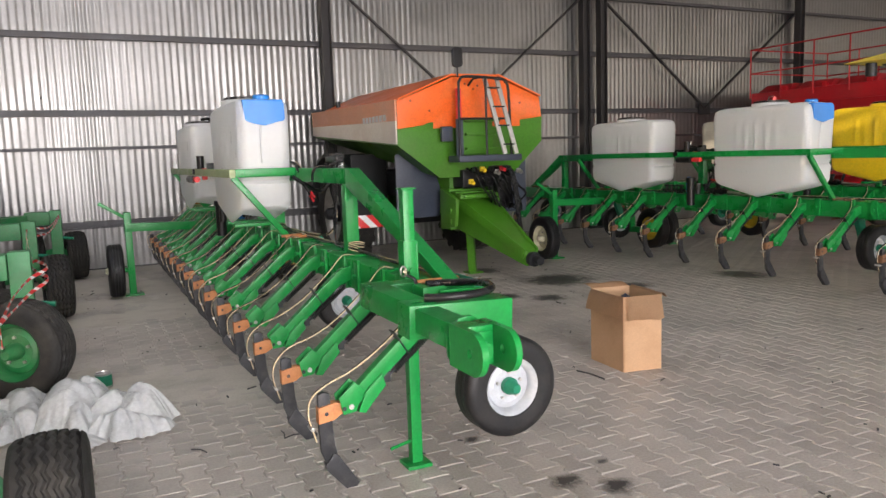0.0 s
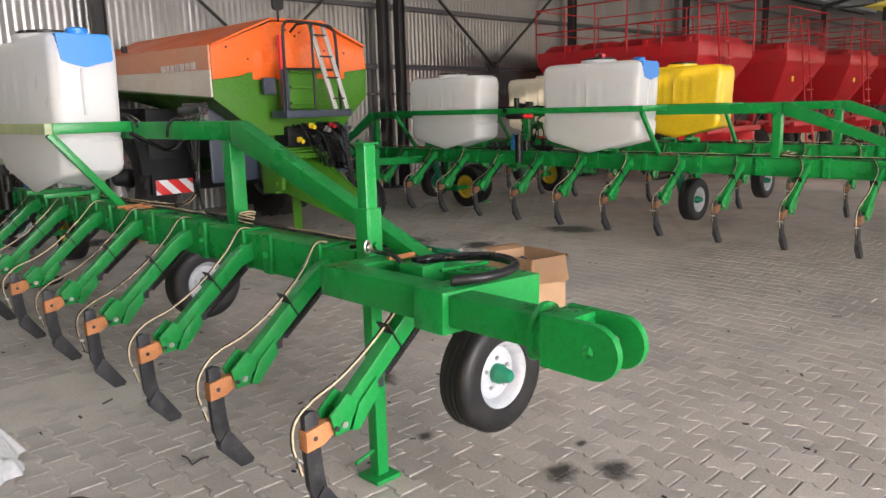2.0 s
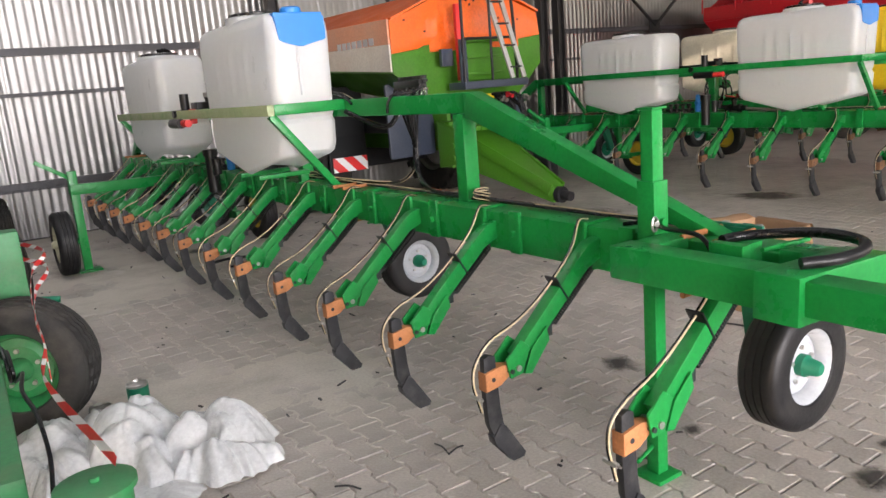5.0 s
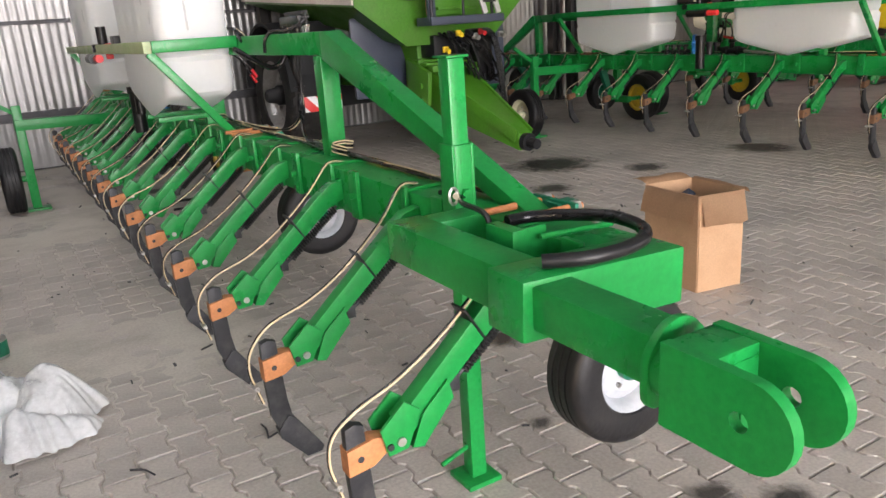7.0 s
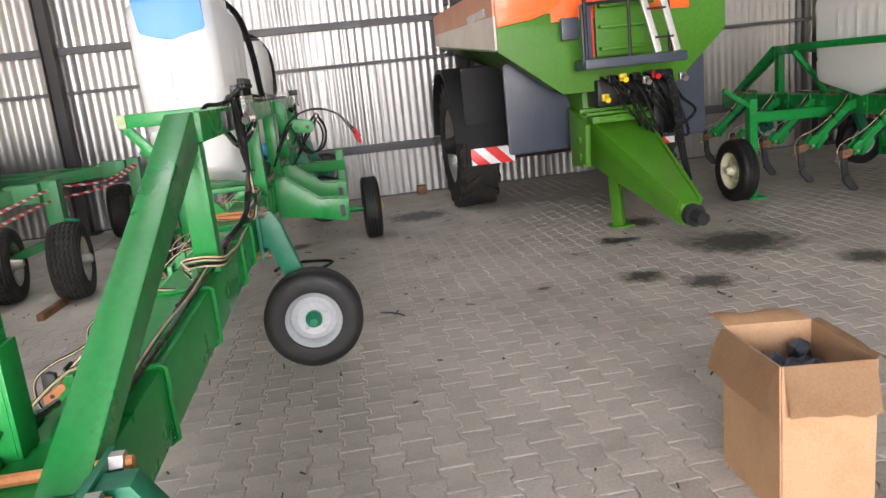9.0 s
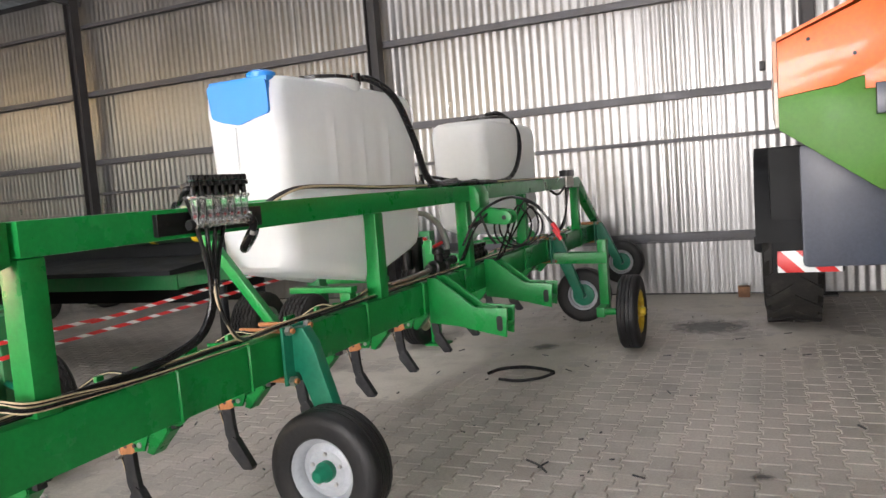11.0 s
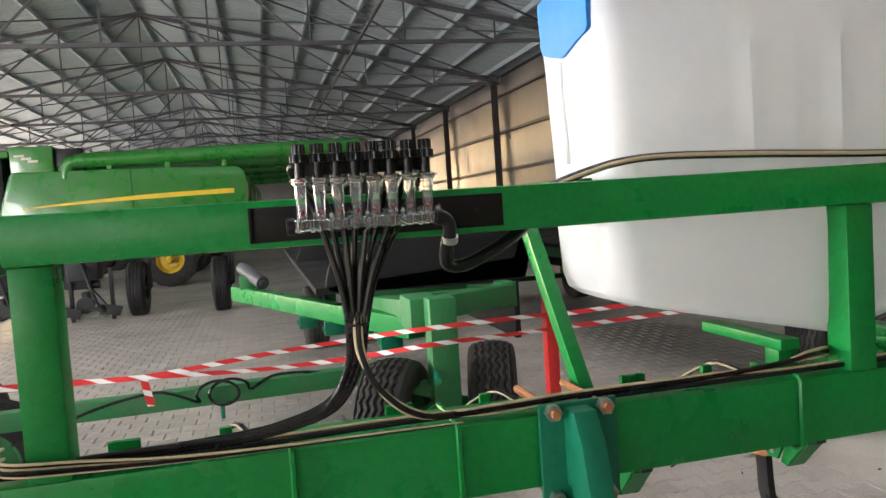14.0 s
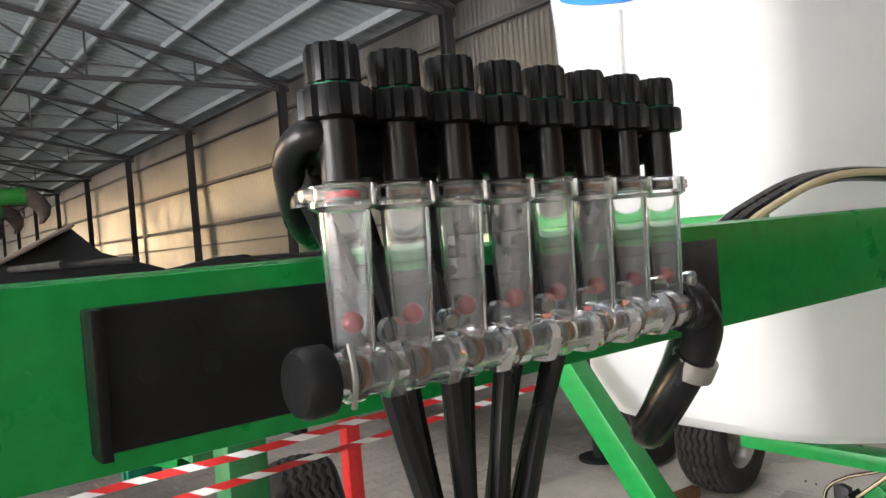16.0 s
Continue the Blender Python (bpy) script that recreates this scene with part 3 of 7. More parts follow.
# ---- the row-crop applicators: one built in full, the others copied ----
def tine(parent, y, dark, band):
    """Sprung arm below the toolbar with its shank, blade, hose and clamp."""
    bm = bmesh.new()
    plate(bm, ((1.418, 0.905), (1.418, 0.825), (1.345, 0.795), (0.995, 0.5), (0.958, 0.55), (1.305, 0.853), (1.36, 0.893)), "y", y - 0.027, y + 0.027, 0.006)
    arm = part("tine_arm", bm, GREEN, parent)
    for s in (-1, 1):
        bm = bmesh.new()
        plate(bm, ((0.905, 0.545), (0.975, 0.605), (1.018, 0.57), (0.978, 0.475), (0.922, 0.47)), "y", y + s * 0.029, y + s * 0.04, 0.003)
        part("side_plate", bm, GREEN, arm)
        bm = bmesh.new()
        plate(bm, ((0.99, 0.47), (1.026, 0.555), (1.105, 0.625), (1.118, 0.57), (1.022, 0.462)), "y", y + s * 0.031, y + s * 0.038, 0.002)
        part("gusset", bm, GREEN, arm)
    bm = bmesh.new()
    plate(bm, ((0.992, 0.468), (1.006, 0.489), (1.118, 0.583), (1.122, 0.566), (1.022, 0.46)), "y", y - 0.031, y + 0.031)
    part("gusset_floor", bm, GREEN, arm)
    for x, z, r, m in ((0.957, 0.502, 0.0125, STEEL), (0.926, 0.497, 0.009, SHANK)):
        bm = bmesh.new()
        cyl(bm, (x, y - 0.047, z), (x, y + 0.047, z), r, 8)
        part("bolt", bm, m, arm)
    bm = bmesh.new()
    plate(bm, ((0.818, 0.512), (0.893, 0.525), (0.978, 0.505), (0.93, 0.478), (0.885, 0.45), (0.818, 0.442)), "y", y - 0.024, y + 0.024, 0.003)
    part("bracket", bm, RUST, arm, "orange primed steel bracket")
    bm = bmesh.new()
    cyl(bm, (0.852, y - 0.0255, 0.482), (0.852, y + 0.0255, 0.482), 0.009, 8)
    part("bolt", bm, SHANK, arm)
    bm = bmesh.new()
    plate(bm, ((0.822, 0.566), (0.846, 0.574), (0.872, 0.564), (0.878, 0.46), (0.884, 0.36), (0.895, 0.29), (0.85, 0.25), (0.826, 0.31), (0.819, 0.45)), "y", y - 0.014, y + 0.014, 0.003)
    part("shank", bm, SHANK, arm, "dark steel tine shank")
    bm = bmesh.new()
    plate(bm, ((0.878, 0.303), (0.899, 0.288), (0.986, 0.153), (0.976, 0.136), (0.925, 0.134), (0.846, 0.228), (0.84, 0.258)), "y", y - 0.021, y + 0.021, 0.003)
    part("blade", bm, SHANK, arm, "dark steel tine point")
    bm = bmesh.new()
    hose(bm, [(1.17 + 0.21 * k / 168 - 0.009 * math.cos(k * math.pi / 3.5), y + 0.014 * math.sin(k * math.pi / 3.5), 0.615 + 0.17 * k / 168 + 0.011 * math.cos(k * math.pi / 3.5)) for k in range(169)], 0.0046, 4, 1)
    part("spring", bm, BLACK, arm, "black coil spring")
    bm = bmesh.new()
    cyl(bm, (1.135, y, 0.588), (1.39, y, 0.795), 0.006, 8)
    box(bm, 1.12, 1.15, y - 0.02, y + 0.02, 0.575, 0.62, 0.003)
    part("spring_rod", bm, SHANK, arm)
    wob = noise.noise((y * 3.1, 0.3, 0)) * 0.02
    for dy, m, nm in ((0.0, HOSE_BEIGE, "hose"), (0.0065, HOSE, "hose_lining")):
        bm = bmesh.new()
        hose(bm, [(1.49, y + 0.11 + dy, 0.953), (1.4, y + 0.07 + dy, 0.962), (1.28, y + dy, 0.872), (1.13, y + dy, 0.74), (0.99 + wob, y + dy, 0.655 + wob),
                  (0.865, y + dy, 0.608 + wob), (0.795, y + dy, 0.55), (0.78, y + dy, 0.48), (0.795, y + dy, 0.415), (0.81, y + dy, 0.36)], (0.0022 if dark else 0.0033) if m is HOSE_BEIGE else (0.0066 if dark else 0.0052), 7, 4)
        part(nm, bm, m, arm, "beige fertiliser hose" if m is HOSE_BEIGE else "black fertiliser hose")
    bm = bmesh.new()
    bar(bm, (1.17, y, 0.795), (1.235, y, 0.69), 0.064, 0.007, (0.8, 0, 0.6), 0.002)
    part("cable_tie", bm, BLACK, arm)
    bm = bmesh.new()
    cyl(bm, (0.79, y - 0.022, 0.424), (0.79, y + 0.03, 0.426), 0.009, 8)
    cyl(bm, (0.79, y - 0.036, 0.424), (0.79, y - 0.022, 0.424), 0.004, 6)
    part("hose_clip", bm, STEEL, arm)
    for dy, wd in ((-0.17, 0.07), (0.055, 0.03)):
        bm = bmesh.new()
        box(bm, 1.398, 1.416, y + dy - wd / 2, y + dy + wd / 2, 0.772, 0.962, 0.004)
        cp = part("clamp_plate", bm, GREEN, arm)
        bm = bmesh.new()
        cyl(bm, (1.376, y + dy, 0.865), (1.4, y + dy, 0.865), 0.014, 8)
        part("bolt", bm, GREEN, cp)
    bm = bmesh.new()
    yb = y + band
    hose(bm, [(1.41, yb, 0.948), (1.5, yb, 0.951), (1.598, yb, 0.951), (1.607, yb, 0.943), (1.607, yb, 0.85), (1.607, yb, 0.772), (1.59, yb, 0.763), (1.42, yb, 0.763)], 0.0075, 6, 1)
    part("clamp_band", bm, GREEN, arm, "green round steel band over the beam")


def gauge_wheel(parent, x, y, z, side=1):
    """A small wheel on an arm clamped to the beam with two long bolts."""
    bm = bmesh.new()
    plate(bm, ((1.6, 0.965), (1.68, 0.965), (1.72, 0.9), (x + 0.032, z + 0.02), (x - 0.032, z - 0.02), (1.645, 0.78), (1.6, 0.78)), "y", *sorted((y + side * 0.1, y + side * 0.16)), 0.005)
    arm = part("gauge_arm", bm, GREEN_TEAL, parent, "teal green painted wheel arm")
    off = 0 if side > 0 else -0.27
    for dy in (0.07 + off, 0.2 + off):
        for z2 in (0.958, 0.752):
            bm = bmesh.new()
            cyl(bm, (1.39, y + dy, z2), (1.66, y + dy, z2), 0.011, 8)
            part("clamp_rod", bm, RUST, arm, "rust coloured clamp rod")
            bm = bmesh.new()
            cyl(bm, (1.625, y + dy, z2), (1.648, y + dy, z2), 0.02, 6)
            part("nut", bm, STEEL, arm)
    bm = bmesh.new()
    box(bm, 1.612, 1.626, y + 0.04 + off, y + 0.235 + off, 0.735, 0.975, 0.003)
    part("clamp_plate", bm, GREEN_TEAL, arm)
    bm = bmesh.new()
    cyl(bm, (x, y - side * 0.04, z), (x, y + side * 0.16, z), 0.024, 12)
    part("axle", bm, GREEN_TEAL, arm)
    bm = bmesh.new()
    lathe(bm, (x, y, z), (0, side, 0), ((0.03, 0.05), (0.095, 0.045), (0.1, 0.035), (0.1, 0.03), (0, 0.03)), 24)
    part("hub_plate", bm, GREEN_TEAL, arm)
    wheel(parent, "gauge_wheel", (x, y, z), (0, -side, 0), 0.242, 0.155, 0.136, RIM_WHITE, GREEN_TEAL, label="white rim with black ribbed tyre")


app = thing("fertiliser_applicator", (1.5, 7.4, 0), "bright green steel row-crop applicator toolbar with tines", "farm implement", "applicators")
bm = bmesh.new()
box(bm, 1.42, 1.598, 2.745, 12.0, 0.77, 0.945, 0.012)
part("beam", bm, GREEN, app)
bm = bmesh.new()
bar(bm, (1.1, 2.677, 0.908), (1.558, 2.664, 0.893), 0.137, 0.137, bev=0.01)
part("front_tube", bm, GREEN, app)
bm = bmesh.new()
box(bm, 1.122, 1.226, 2.28, 2.61, 0.866, 0.964, 0.008)
drawbar = part("drawbar", bm, GREEN, app)
bm = bmesh.new()
box(bm, 1.14, 1.25, 2.744, 3.3, 0.852, 0.966, 0.01)
part("side_tube", bm, GREEN, app)
bm = bmesh.new()
box(bm, 1.252, 1.418, 3.19, 3.296, 0.852, 0.962, 0.01)
part("cross_tube", bm, GREEN, app)
# hitch with two drilled lugs
bm = bmesh.new()
plate(bm, rounded(((1.095, 0.838), (1.25, 0.838), (1.25, 0.94), (1.2, 0.992), (1.145, 0.992), (1.095, 0.94)), 0.03), "y", 2.264, 2.282, 0.003)
part("flange", bm, GREEN, drawbar)
for xa, xb in ((1.078, 1.1), (1.2, 1.222)):
    bm = bmesh.new()
    out = [(2.222, 0.988), (2.222, 0.842)]
    out += [(2.055 - 0.072 * math.sin(math.radians(a)), 0.914 - 0.072 * math.cos(math.radians(a))) for a in range(0, 181, 15)]
    ring = [(2.072 + 0.017 * math.cos(math.radians(a)), 0.914 + 0.017 * math.sin(math.radians(a))) for a in range(0, 360, 30)]
    vo = [bm.verts.new((xa, a, b)) for a, b in out]
    vi = [bm.verts.new((xa, a, b)) for a, b in ring]
    es = [bm.edges.new((vo[i], vo[(i + 1) % len(vo)])) for i in range(len(vo))] + [bm.edges.new((vi[i], vi[(i + 1) % len(vi)])) for i in range(len(vi))]
    fs = [f for f in bmesh.ops.triangle_fill(bm, use_beauty=True, use_dissolve=False, edges=es)["geom"] if isinstance(f, bmesh.types.BMFace)]
    ext = bmesh.ops.extrude_face_region(bm, geom=fs)
    bmesh.ops.translate(bm, vec=(xb - xa, 0, 0), verts=[g for g in ext["geom"] if isinstance(g, bmesh.types.BMVert)])
    bmesh.ops.recalc_face_normals(bm, faces=bm.faces)
    part("hitch_lug", bm, GREEN, drawbar, "green hitch lug plate with pin hole")
bm = bmesh.new()
box(bm, 1.101, 1.199, 2.13, 2.222, 0.965, 0.986, 0.003)
box(bm, 1.101, 1.199, 2.13, 2.145, 0.85, 0.965, 0.003)
part("hitch_plate", bm, GREEN, drawbar)
bm = bmesh.new()
cyl(bm, (1.142, 2.145, 0.905), (1.142, 2.09, 0.905), 0.035, 16)
part("swivel_pin", bm, GREEN, drawbar)
bm = bmesh.new()
cyl(bm, (1.145, 2.145, 0.905), (1.15, 2.27, 0.905), 0.052, 20)
part("swivel_neck", bm, GREEN, drawbar)
# parking stand
slide(app, 0.028, 0.04)
bm = bmesh.new()
box(bm, 1.356, 1.412, 3.272, 3.328, 0.02, 1.392, 0.005)
stand = part("stand_leg", bm, GREEN, app)
bm = bmesh.new()
for xa, xb, ya, yb in ((1.347, 1.3555, 3.262, 3.338), (1.4125, 1.421, 3.262, 3.338), (1.3555, 1.4125, 3.262, 3.2715), (1.3555, 1.4125, 3.3285, 3.338)):
    box(bm, xa, xb, ya, yb, 0.8, 1.145, 0.002)
part("stand_sleeve", bm, GREEN, stand)
bm = bmesh.new()
box(bm, 1.346, 1.422, 3.262, 3.338, 1.393, 1.4, 0.002)
part("stand_cap", bm, GREEN, stand)
bm = bmesh.new()
box(bm, 1.32, 1.448, 3.236, 3.364, 0.0, 0.018, 0.003)
part("foot_plate", bm, GREEN, stand)
bm = bmesh.new()
cyl(bm, (1.36, 3.3, 0.13), (1.24, 3.27, 0.12), 0.008, 8)
part("pin", bm, GREEN, stand)
bm = bmesh.new()
hose(bm, [(1.335 + 0.015 * math.cos(a / 10 * 2 * math.pi), 3.25, 1.0 + 0.025 * math.sin(a / 10 * 2 * math.pi)) for a in range(11)], 0.005, 6, 1)
cyl(bm, (1.355, 3.262, 1.0), (1.34, 3.245, 1.0), 0.01, 8)
part("locking_ring", bm, STEEL, stand)
bm = bmesh.new()
cyl(bm, (1.384, 3.262, 1.0), (1.384, 3.246, 1.0), 0.015, 6)
part("bolt", bm, GREEN, stand)
slide(app, 0, 0)
# upper rail, posts and diagonals
bm = bmesh.new()
box(bm, 1.535, 1.62, 4.59, 10.95, 1.385, 1.487, 0.008)
part("upper_rail", bm, GREEN, app)
for y in (4.635, 6.6, 7.84, 9.09, 10.91):
    bm = bmesh.new()
    box(bm, 1.52, 1.603, y - 0.042, y + 0.042, 0.945, 1.384, 0.007)
    part("post", bm, GREEN, app)
for ya, yb in ((4.575, 3.2), (10.96, 11.86)):
    bm = bmesh.new()
    d = 1 if yb > ya else -1
    plate(bm, ((ya, 1.487), (ya + d * 0.045, 1.487), (yb + d * 0.06, 0.947), (yb - d * 0.09, 0.947), (ya, 1.37)), "x", 1.52, 1.603, 0.006)
    part("diagonal", bm, GREEN, app)
# frame round the tanks
for y in (5.86, 7.4, 8.3, 9.86):
    bm = bmesh.new()
    box(bm, 1.066, 1.534, y - 0.025, y + 0.025, 1.43, 1.495, 0.005)
    part("cross_bar", bm, GREEN, app)
bm = bmesh.new()
box(bm, 1.02, 1.064, 5.835, 9.885, 1.43, 1.495, 0.005)
part("side_rail", bm, GREEN_KHAKI, app, "pale khaki green side rail")
for y in (5.87, 9.85):
    bm = bmesh.new()
    bar(bm, (1.05, y, 1.432), (1.46, y, 0.93), 0.045, 0.04, (0, 1, 0), 0.004)
    part("brace", bm, GREEN, app)
for y in (6.45, 6.8, 8.95, 9.3):
    bm = bmesh.new()
    box(bm, 1.14, 1.51, y - 0.03, y + 0.03, 1.0, 1.03, 0.004)
    box(bm, 1.44, 1.5, y - 0.03, y + 0.03, 0.946, 1.0, 0.004)
    part("tank_cradle", bm, GREEN, app)
BANDS = (0.05, 0.05, 0.09, 0.2, -0.07, 0.2)  # each clamp band sits a little off its arm
for k in range(14):
    tine(app, 2.985 + 0.643 * k, k in (3, 4, 7, 8, 11), BANDS[min(k, 5)])
gauge_wheel(app, 1.748, 3.0, 0.457)
gauge_wheel(app, 1.825, 5.637, 0.43)
gauge_wheel(app, 1.845, 9.9, 0.42, -1)
gauge_wheel(app, 1.86, 11.72, 0.5, -1)
# transport axle with its two road wheels
bm = bmesh.new()
bar(bm, (0.42, 9.63, 0.82), (2.09, 9.82, 0.76), 0.1, 0.1, bev=0.006)
axle = part("transport_axle", bm, GREEN, app)
for x, s in ((0.46, -1), (2.14, 1)):
    bm = bmesh.new()
    if s < 0:
        box(bm, x - 0.04, x + 0.04, 9.59, 9.67, 0.02, 1.0, 0.006)
    else:
        box(bm, x - 0.13, x - 0.05, 9.78, 9.87, 0.26, 0.92, 0.006)
        box(bm, x - 0.125, x - 0.055, 9.59, 9.779, 0.265, 0.35, 0.006)
    part("axle_leg", bm, GREEN, axle)
    if s > 0:
        bm = bmesh.new()
        cyl(bm, (x - 0.1, 9.63, 0.31), (x + 0.16, 9.63, 0.31), 0.03, 10)
        part("stub_axle", bm, GREEN, axle)
        wheel(app, "road_wheel", (x + 0.17, 9.63, 0.312), (1, 0, 0), 0.312, 0.17, 0.18, RIM_YELLOW, RIM_YELLOW, label="dusty road wheel with painted rim")
        continue
    bm = bmesh.new()
    box(bm, x - 0.09, x + 0.12, 9.54, 9.72, 0.0, 0.018, 0.003)
    part("foot_plate", bm, GREEN, axle)
    bm = bmesh.new()
    bar(bm, (x, 9.63, 0.92), (x - 0.3 if s < 0 else x + 0.02, 9.63, 1.12), 0.04, 0.04, bev=0.004)
    part("arm", bm, GREEN, axle)
    bm = bmesh.new()
    cyl(bm, (x, 9.63, 0.31), (x + s * 0.16, 9.63, 0.31), 0.03, 10)
    part("stub_axle", bm, GREEN, axle)
    wheel(app, "road_wheel", (x + s * 0.17, 9.63, 0.312), (s, 0, 0), 0.312, 0.17, 0.18, RIM_CREAM, RIM_CREAM, label="dusty road wheel with painted rim")
# tractor hitch brackets in the middle
for y in (7.19, 8.13):
    bm = bmesh.new()
    for dy in (-0.075, 0.055):
        plate(bm, ((1.6, 0.97), (1.6, 0.71), (1.78, 0.69), (2.06, 0.63), (2.075, 0.79), (1.88, 0.8), (1.66, 0.97)), "y", y + dy, y + dy + 0.02, 0.003)
    box(bm, 1.8, 2.065, y - 0.054, y + 0.054, 0.68, 0.7, 0.002)
    box(bm, 1.86, 2.0, y - 0.054, y + 0.054, 0.778, 0.788, 0.002)
    hb = part("hitch_bracket", bm, GREEN, app)
    for dy in (-0.078, 0.0765):
        bm = bmesh.new()
        plate(bm, rounded(((2.01, 0.665), (2.045, 0.665), (2.045, 0.75), (2.01, 0.75)), 0.016), "y", y + dy, y + dy + 0.0015)
        part("pin_slot", bm, BLACK, hb)
slide(app, 0, 0.075)
bm = bmesh.new()
plate(bm, ((1.621, 1.478), (1.621, 1.33), (1.65, 1.3), (1.69, 1.34), (1.69, 1.43), (1.66, 1.478)), "y", 7.74, 7.93, 0.006)
link = part("top_link_bracket", bm, GREEN, app)
for ya in (7.76, 7.88):
    bm = bmesh.new()
    out = [(1.64, 1.34), (1.64, 1.24)]
    out += [(1.845 + 0.048 * math.sin(radians(a)), 1.262 - 0.048 * math.cos(radians(a))) for a in range(0, 181, 20)]
    plate(bm, out, "y", ya, ya + 0.022, 0.003)
    lug = part("lug", bm, GREEN, link)
    bm = bmesh.new()
    cyl(bm, (1.845, ya - 0.002, 1.262), (1.845, ya + 0.024, 1.262), 0.015, 14)
    part("pin_hole", bm, BLACK, lug)
slide(app, 0, 0)
# pump and valve group beside the middle post
bm = bmesh.new()
lathe(bm, (1.5, 7.36, 0.992), (0, 1, 0), ((0, 0), (0.03, 0), (0.03, 0.06), (0.046, 0.065), (0.046, 0.1), (0.034, 0.105), (0.034, 0.2), (0.045, 0.205), (0.045, 0.24), (0, 0.24)), 18)
lathe(bm, (1.5, 7.52, 1.0), (0, 0, 1), ((0.028, 0), (0.028, 0.07), (0.038, 0.075), (0.038, 0.1), (0.02, 0.115), (0, 0.115)), 16)
pump = part("pump", bm, BLACK, app, "black pump and valve group")
bm = bmesh.new()
cyl(bm, (1.485, 7.5, 1.12), (1.485, 7.62, 1.135), 0.012, 8)
part("valve_lever", bm, RED_BRIGHT, pump, "red valve lever")
bm = bmesh.new()
lathe(bm, (1.5, 7.6, 0.995), (0.1, 1, 0.15), ((0, 0), (0.032, 0), (0.032, 0.03), (0.024, 0.035), (0.024, 0.1), (0.03, 0.105), (0.03, 0.13), (0, 0.13)), 16)
lathe(bm, (1.47, 7.7, 0.99), (0, 0, 1), ((0.02, 0), (0.024, 0.05), (0.033, 0.055), (0.033, 0.09), (0, 0.095)), 16)
part("strainer", bm, DARK, pump)
bm = bmesh.new()
hose(bm, [(1.5, 7.36, 0.985), (1.49, 7.2, 0.975), (1.47, 7.0, 0.965), (1.44, 6.85, 0.962)], 0.017, 8, 5)
part("suction_pipe", bm, STEEL, pump, "grey suction pipe along the beam")
bm = bmesh.new()
for k in range(4):
    y = 8.12 + 0.09 * k
    lathe(bm, (1.46, y, 0.955), (0, 0, 1), ((0.03, 0), (0.03, 0.04), (0.022, 0.045), (0.022, 0.075), (0.033, 0.08), (0.033, 0.105), (0, 0.11)), 14)
cyl(bm, (1.46, 8.06, 0.99), (1.46, 8.46, 0.985), 0.02, 12)
part("manifold", bm, BLACK, pump)
bm = bmesh.new()
lathe(bm, (1.5, 8.02, 0.955), (0, 0, 1), ((0, 0), (0.034, 0), (0.034, 0.1), (0.04, 0.105), (0.04, 0.125), (0.03, 0.13), (0.026, 0.2), (0.018, 0.21), (0, 0.21)), 18)
part("filter_bowl", bm, BLUE, pump, "blue filter bowl")
bm = bmesh.new()
cyl(bm, (1.24, 7.6, 0.97), (1.24, 7.6, 1.1), 0.034, 14)
cyl(bm, (1.24, 7.72, 0.82), (1.24, 7.72, 1.12), 0.05, 14)
cyl(bm, (1.24, 7.72, 1.12), (1.24, 7.72, 1.17), 0.06, 14)
part("filter", bm, BLACK, pump)
bm = bmesh.new()
box(bm, 1.05, 1.1, 7.46, 7.5, 1.39, 1.5, 0.01)
cyl(bm, (0.98, 7.3, 1.4), (0.98, 7.48, 1.4), 0.028, 12)
part("red_valve", bm, RED_BRIGHT, pump, "red ball valve")
bm = bmesh.new()
cyl(bm, (0.96, 7.42, 1.4), (0.96, 7.66, 1.4), 0.036, 12)
cyl(bm, (1.06, 7.6, 1.46), (1.06, 7.6, 1.62), 0.035, 12)
cyl(bm, (1.0, 7.75, 1.47), (1.2, 7.75, 1.47), 0.03, 12)
box(bm, 1.12, 1.24, 7.5, 7.66, 1.47, 1.55, 0.01)
part("valve_body", bm, BLACK, pump)
slide(app, 0, 0.075)
# hydraulic hoses looped over the lugs, two of them reaching out to their couplings
LOOPS = ((1.81, 7.93, 1.18, 0.13), (1.84, 8.1, 1.17, 0.125), (1.83, 8.0, 1.19, 0.14))
for k, (x, y, z, r) in enumerate(LOOPS):
    bm = bmesh.new()
    ring = [(x + r * 0.66 * math.cos(a * math.pi / 6) + 0.004 * a, y + r * 0.75 * math.cos(a * math.pi / 6), z + r * math.sin(a * math.pi / 6)) for a in range(4, 16)]
    hose(bm, [(1.56, 7.66 + 0.03 * k, 1.0), (1.66, 7.7, 1.2), (1.74, 7.78, 1.3), *ring, (1.7, 8.0 + 0.05 * k, 0.985), (1.6, 8.1, 0.96)], 0.0068, 7, 4)
    part("hydraulic_hose", bm, HOSE, app)
for k in range(2):
    bm = bmesh.new()
    e = 0.035 * k
    hose(bm, [(1.6, 7.62, 1.1), (1.68, 7.68, 1.27), (1.78, 7.74 + e, 1.36), (1.93, 7.72 + e, 1.39), (2.07, 7.69 + e, 1.34), (2.15, 7.68 + e, 1.26 - 0.02 * k), (2.19, 7.685 + e, 1.21 - 0.04 * k)], 0.0075, 7, 5)
    hh = part("hydraulic_hose", bm, HOSE, app)
    bm = bmesh.new()
    cyl(bm, (2.185, 7.683 + e, 1.215 - 0.04 * k), (2.225, 7.69 + e, 1.15 - 0.045 * k), 0.014, 10)
    part("coupling", bm, RED, hh, "red coupling cap")
bm = bmesh.new()
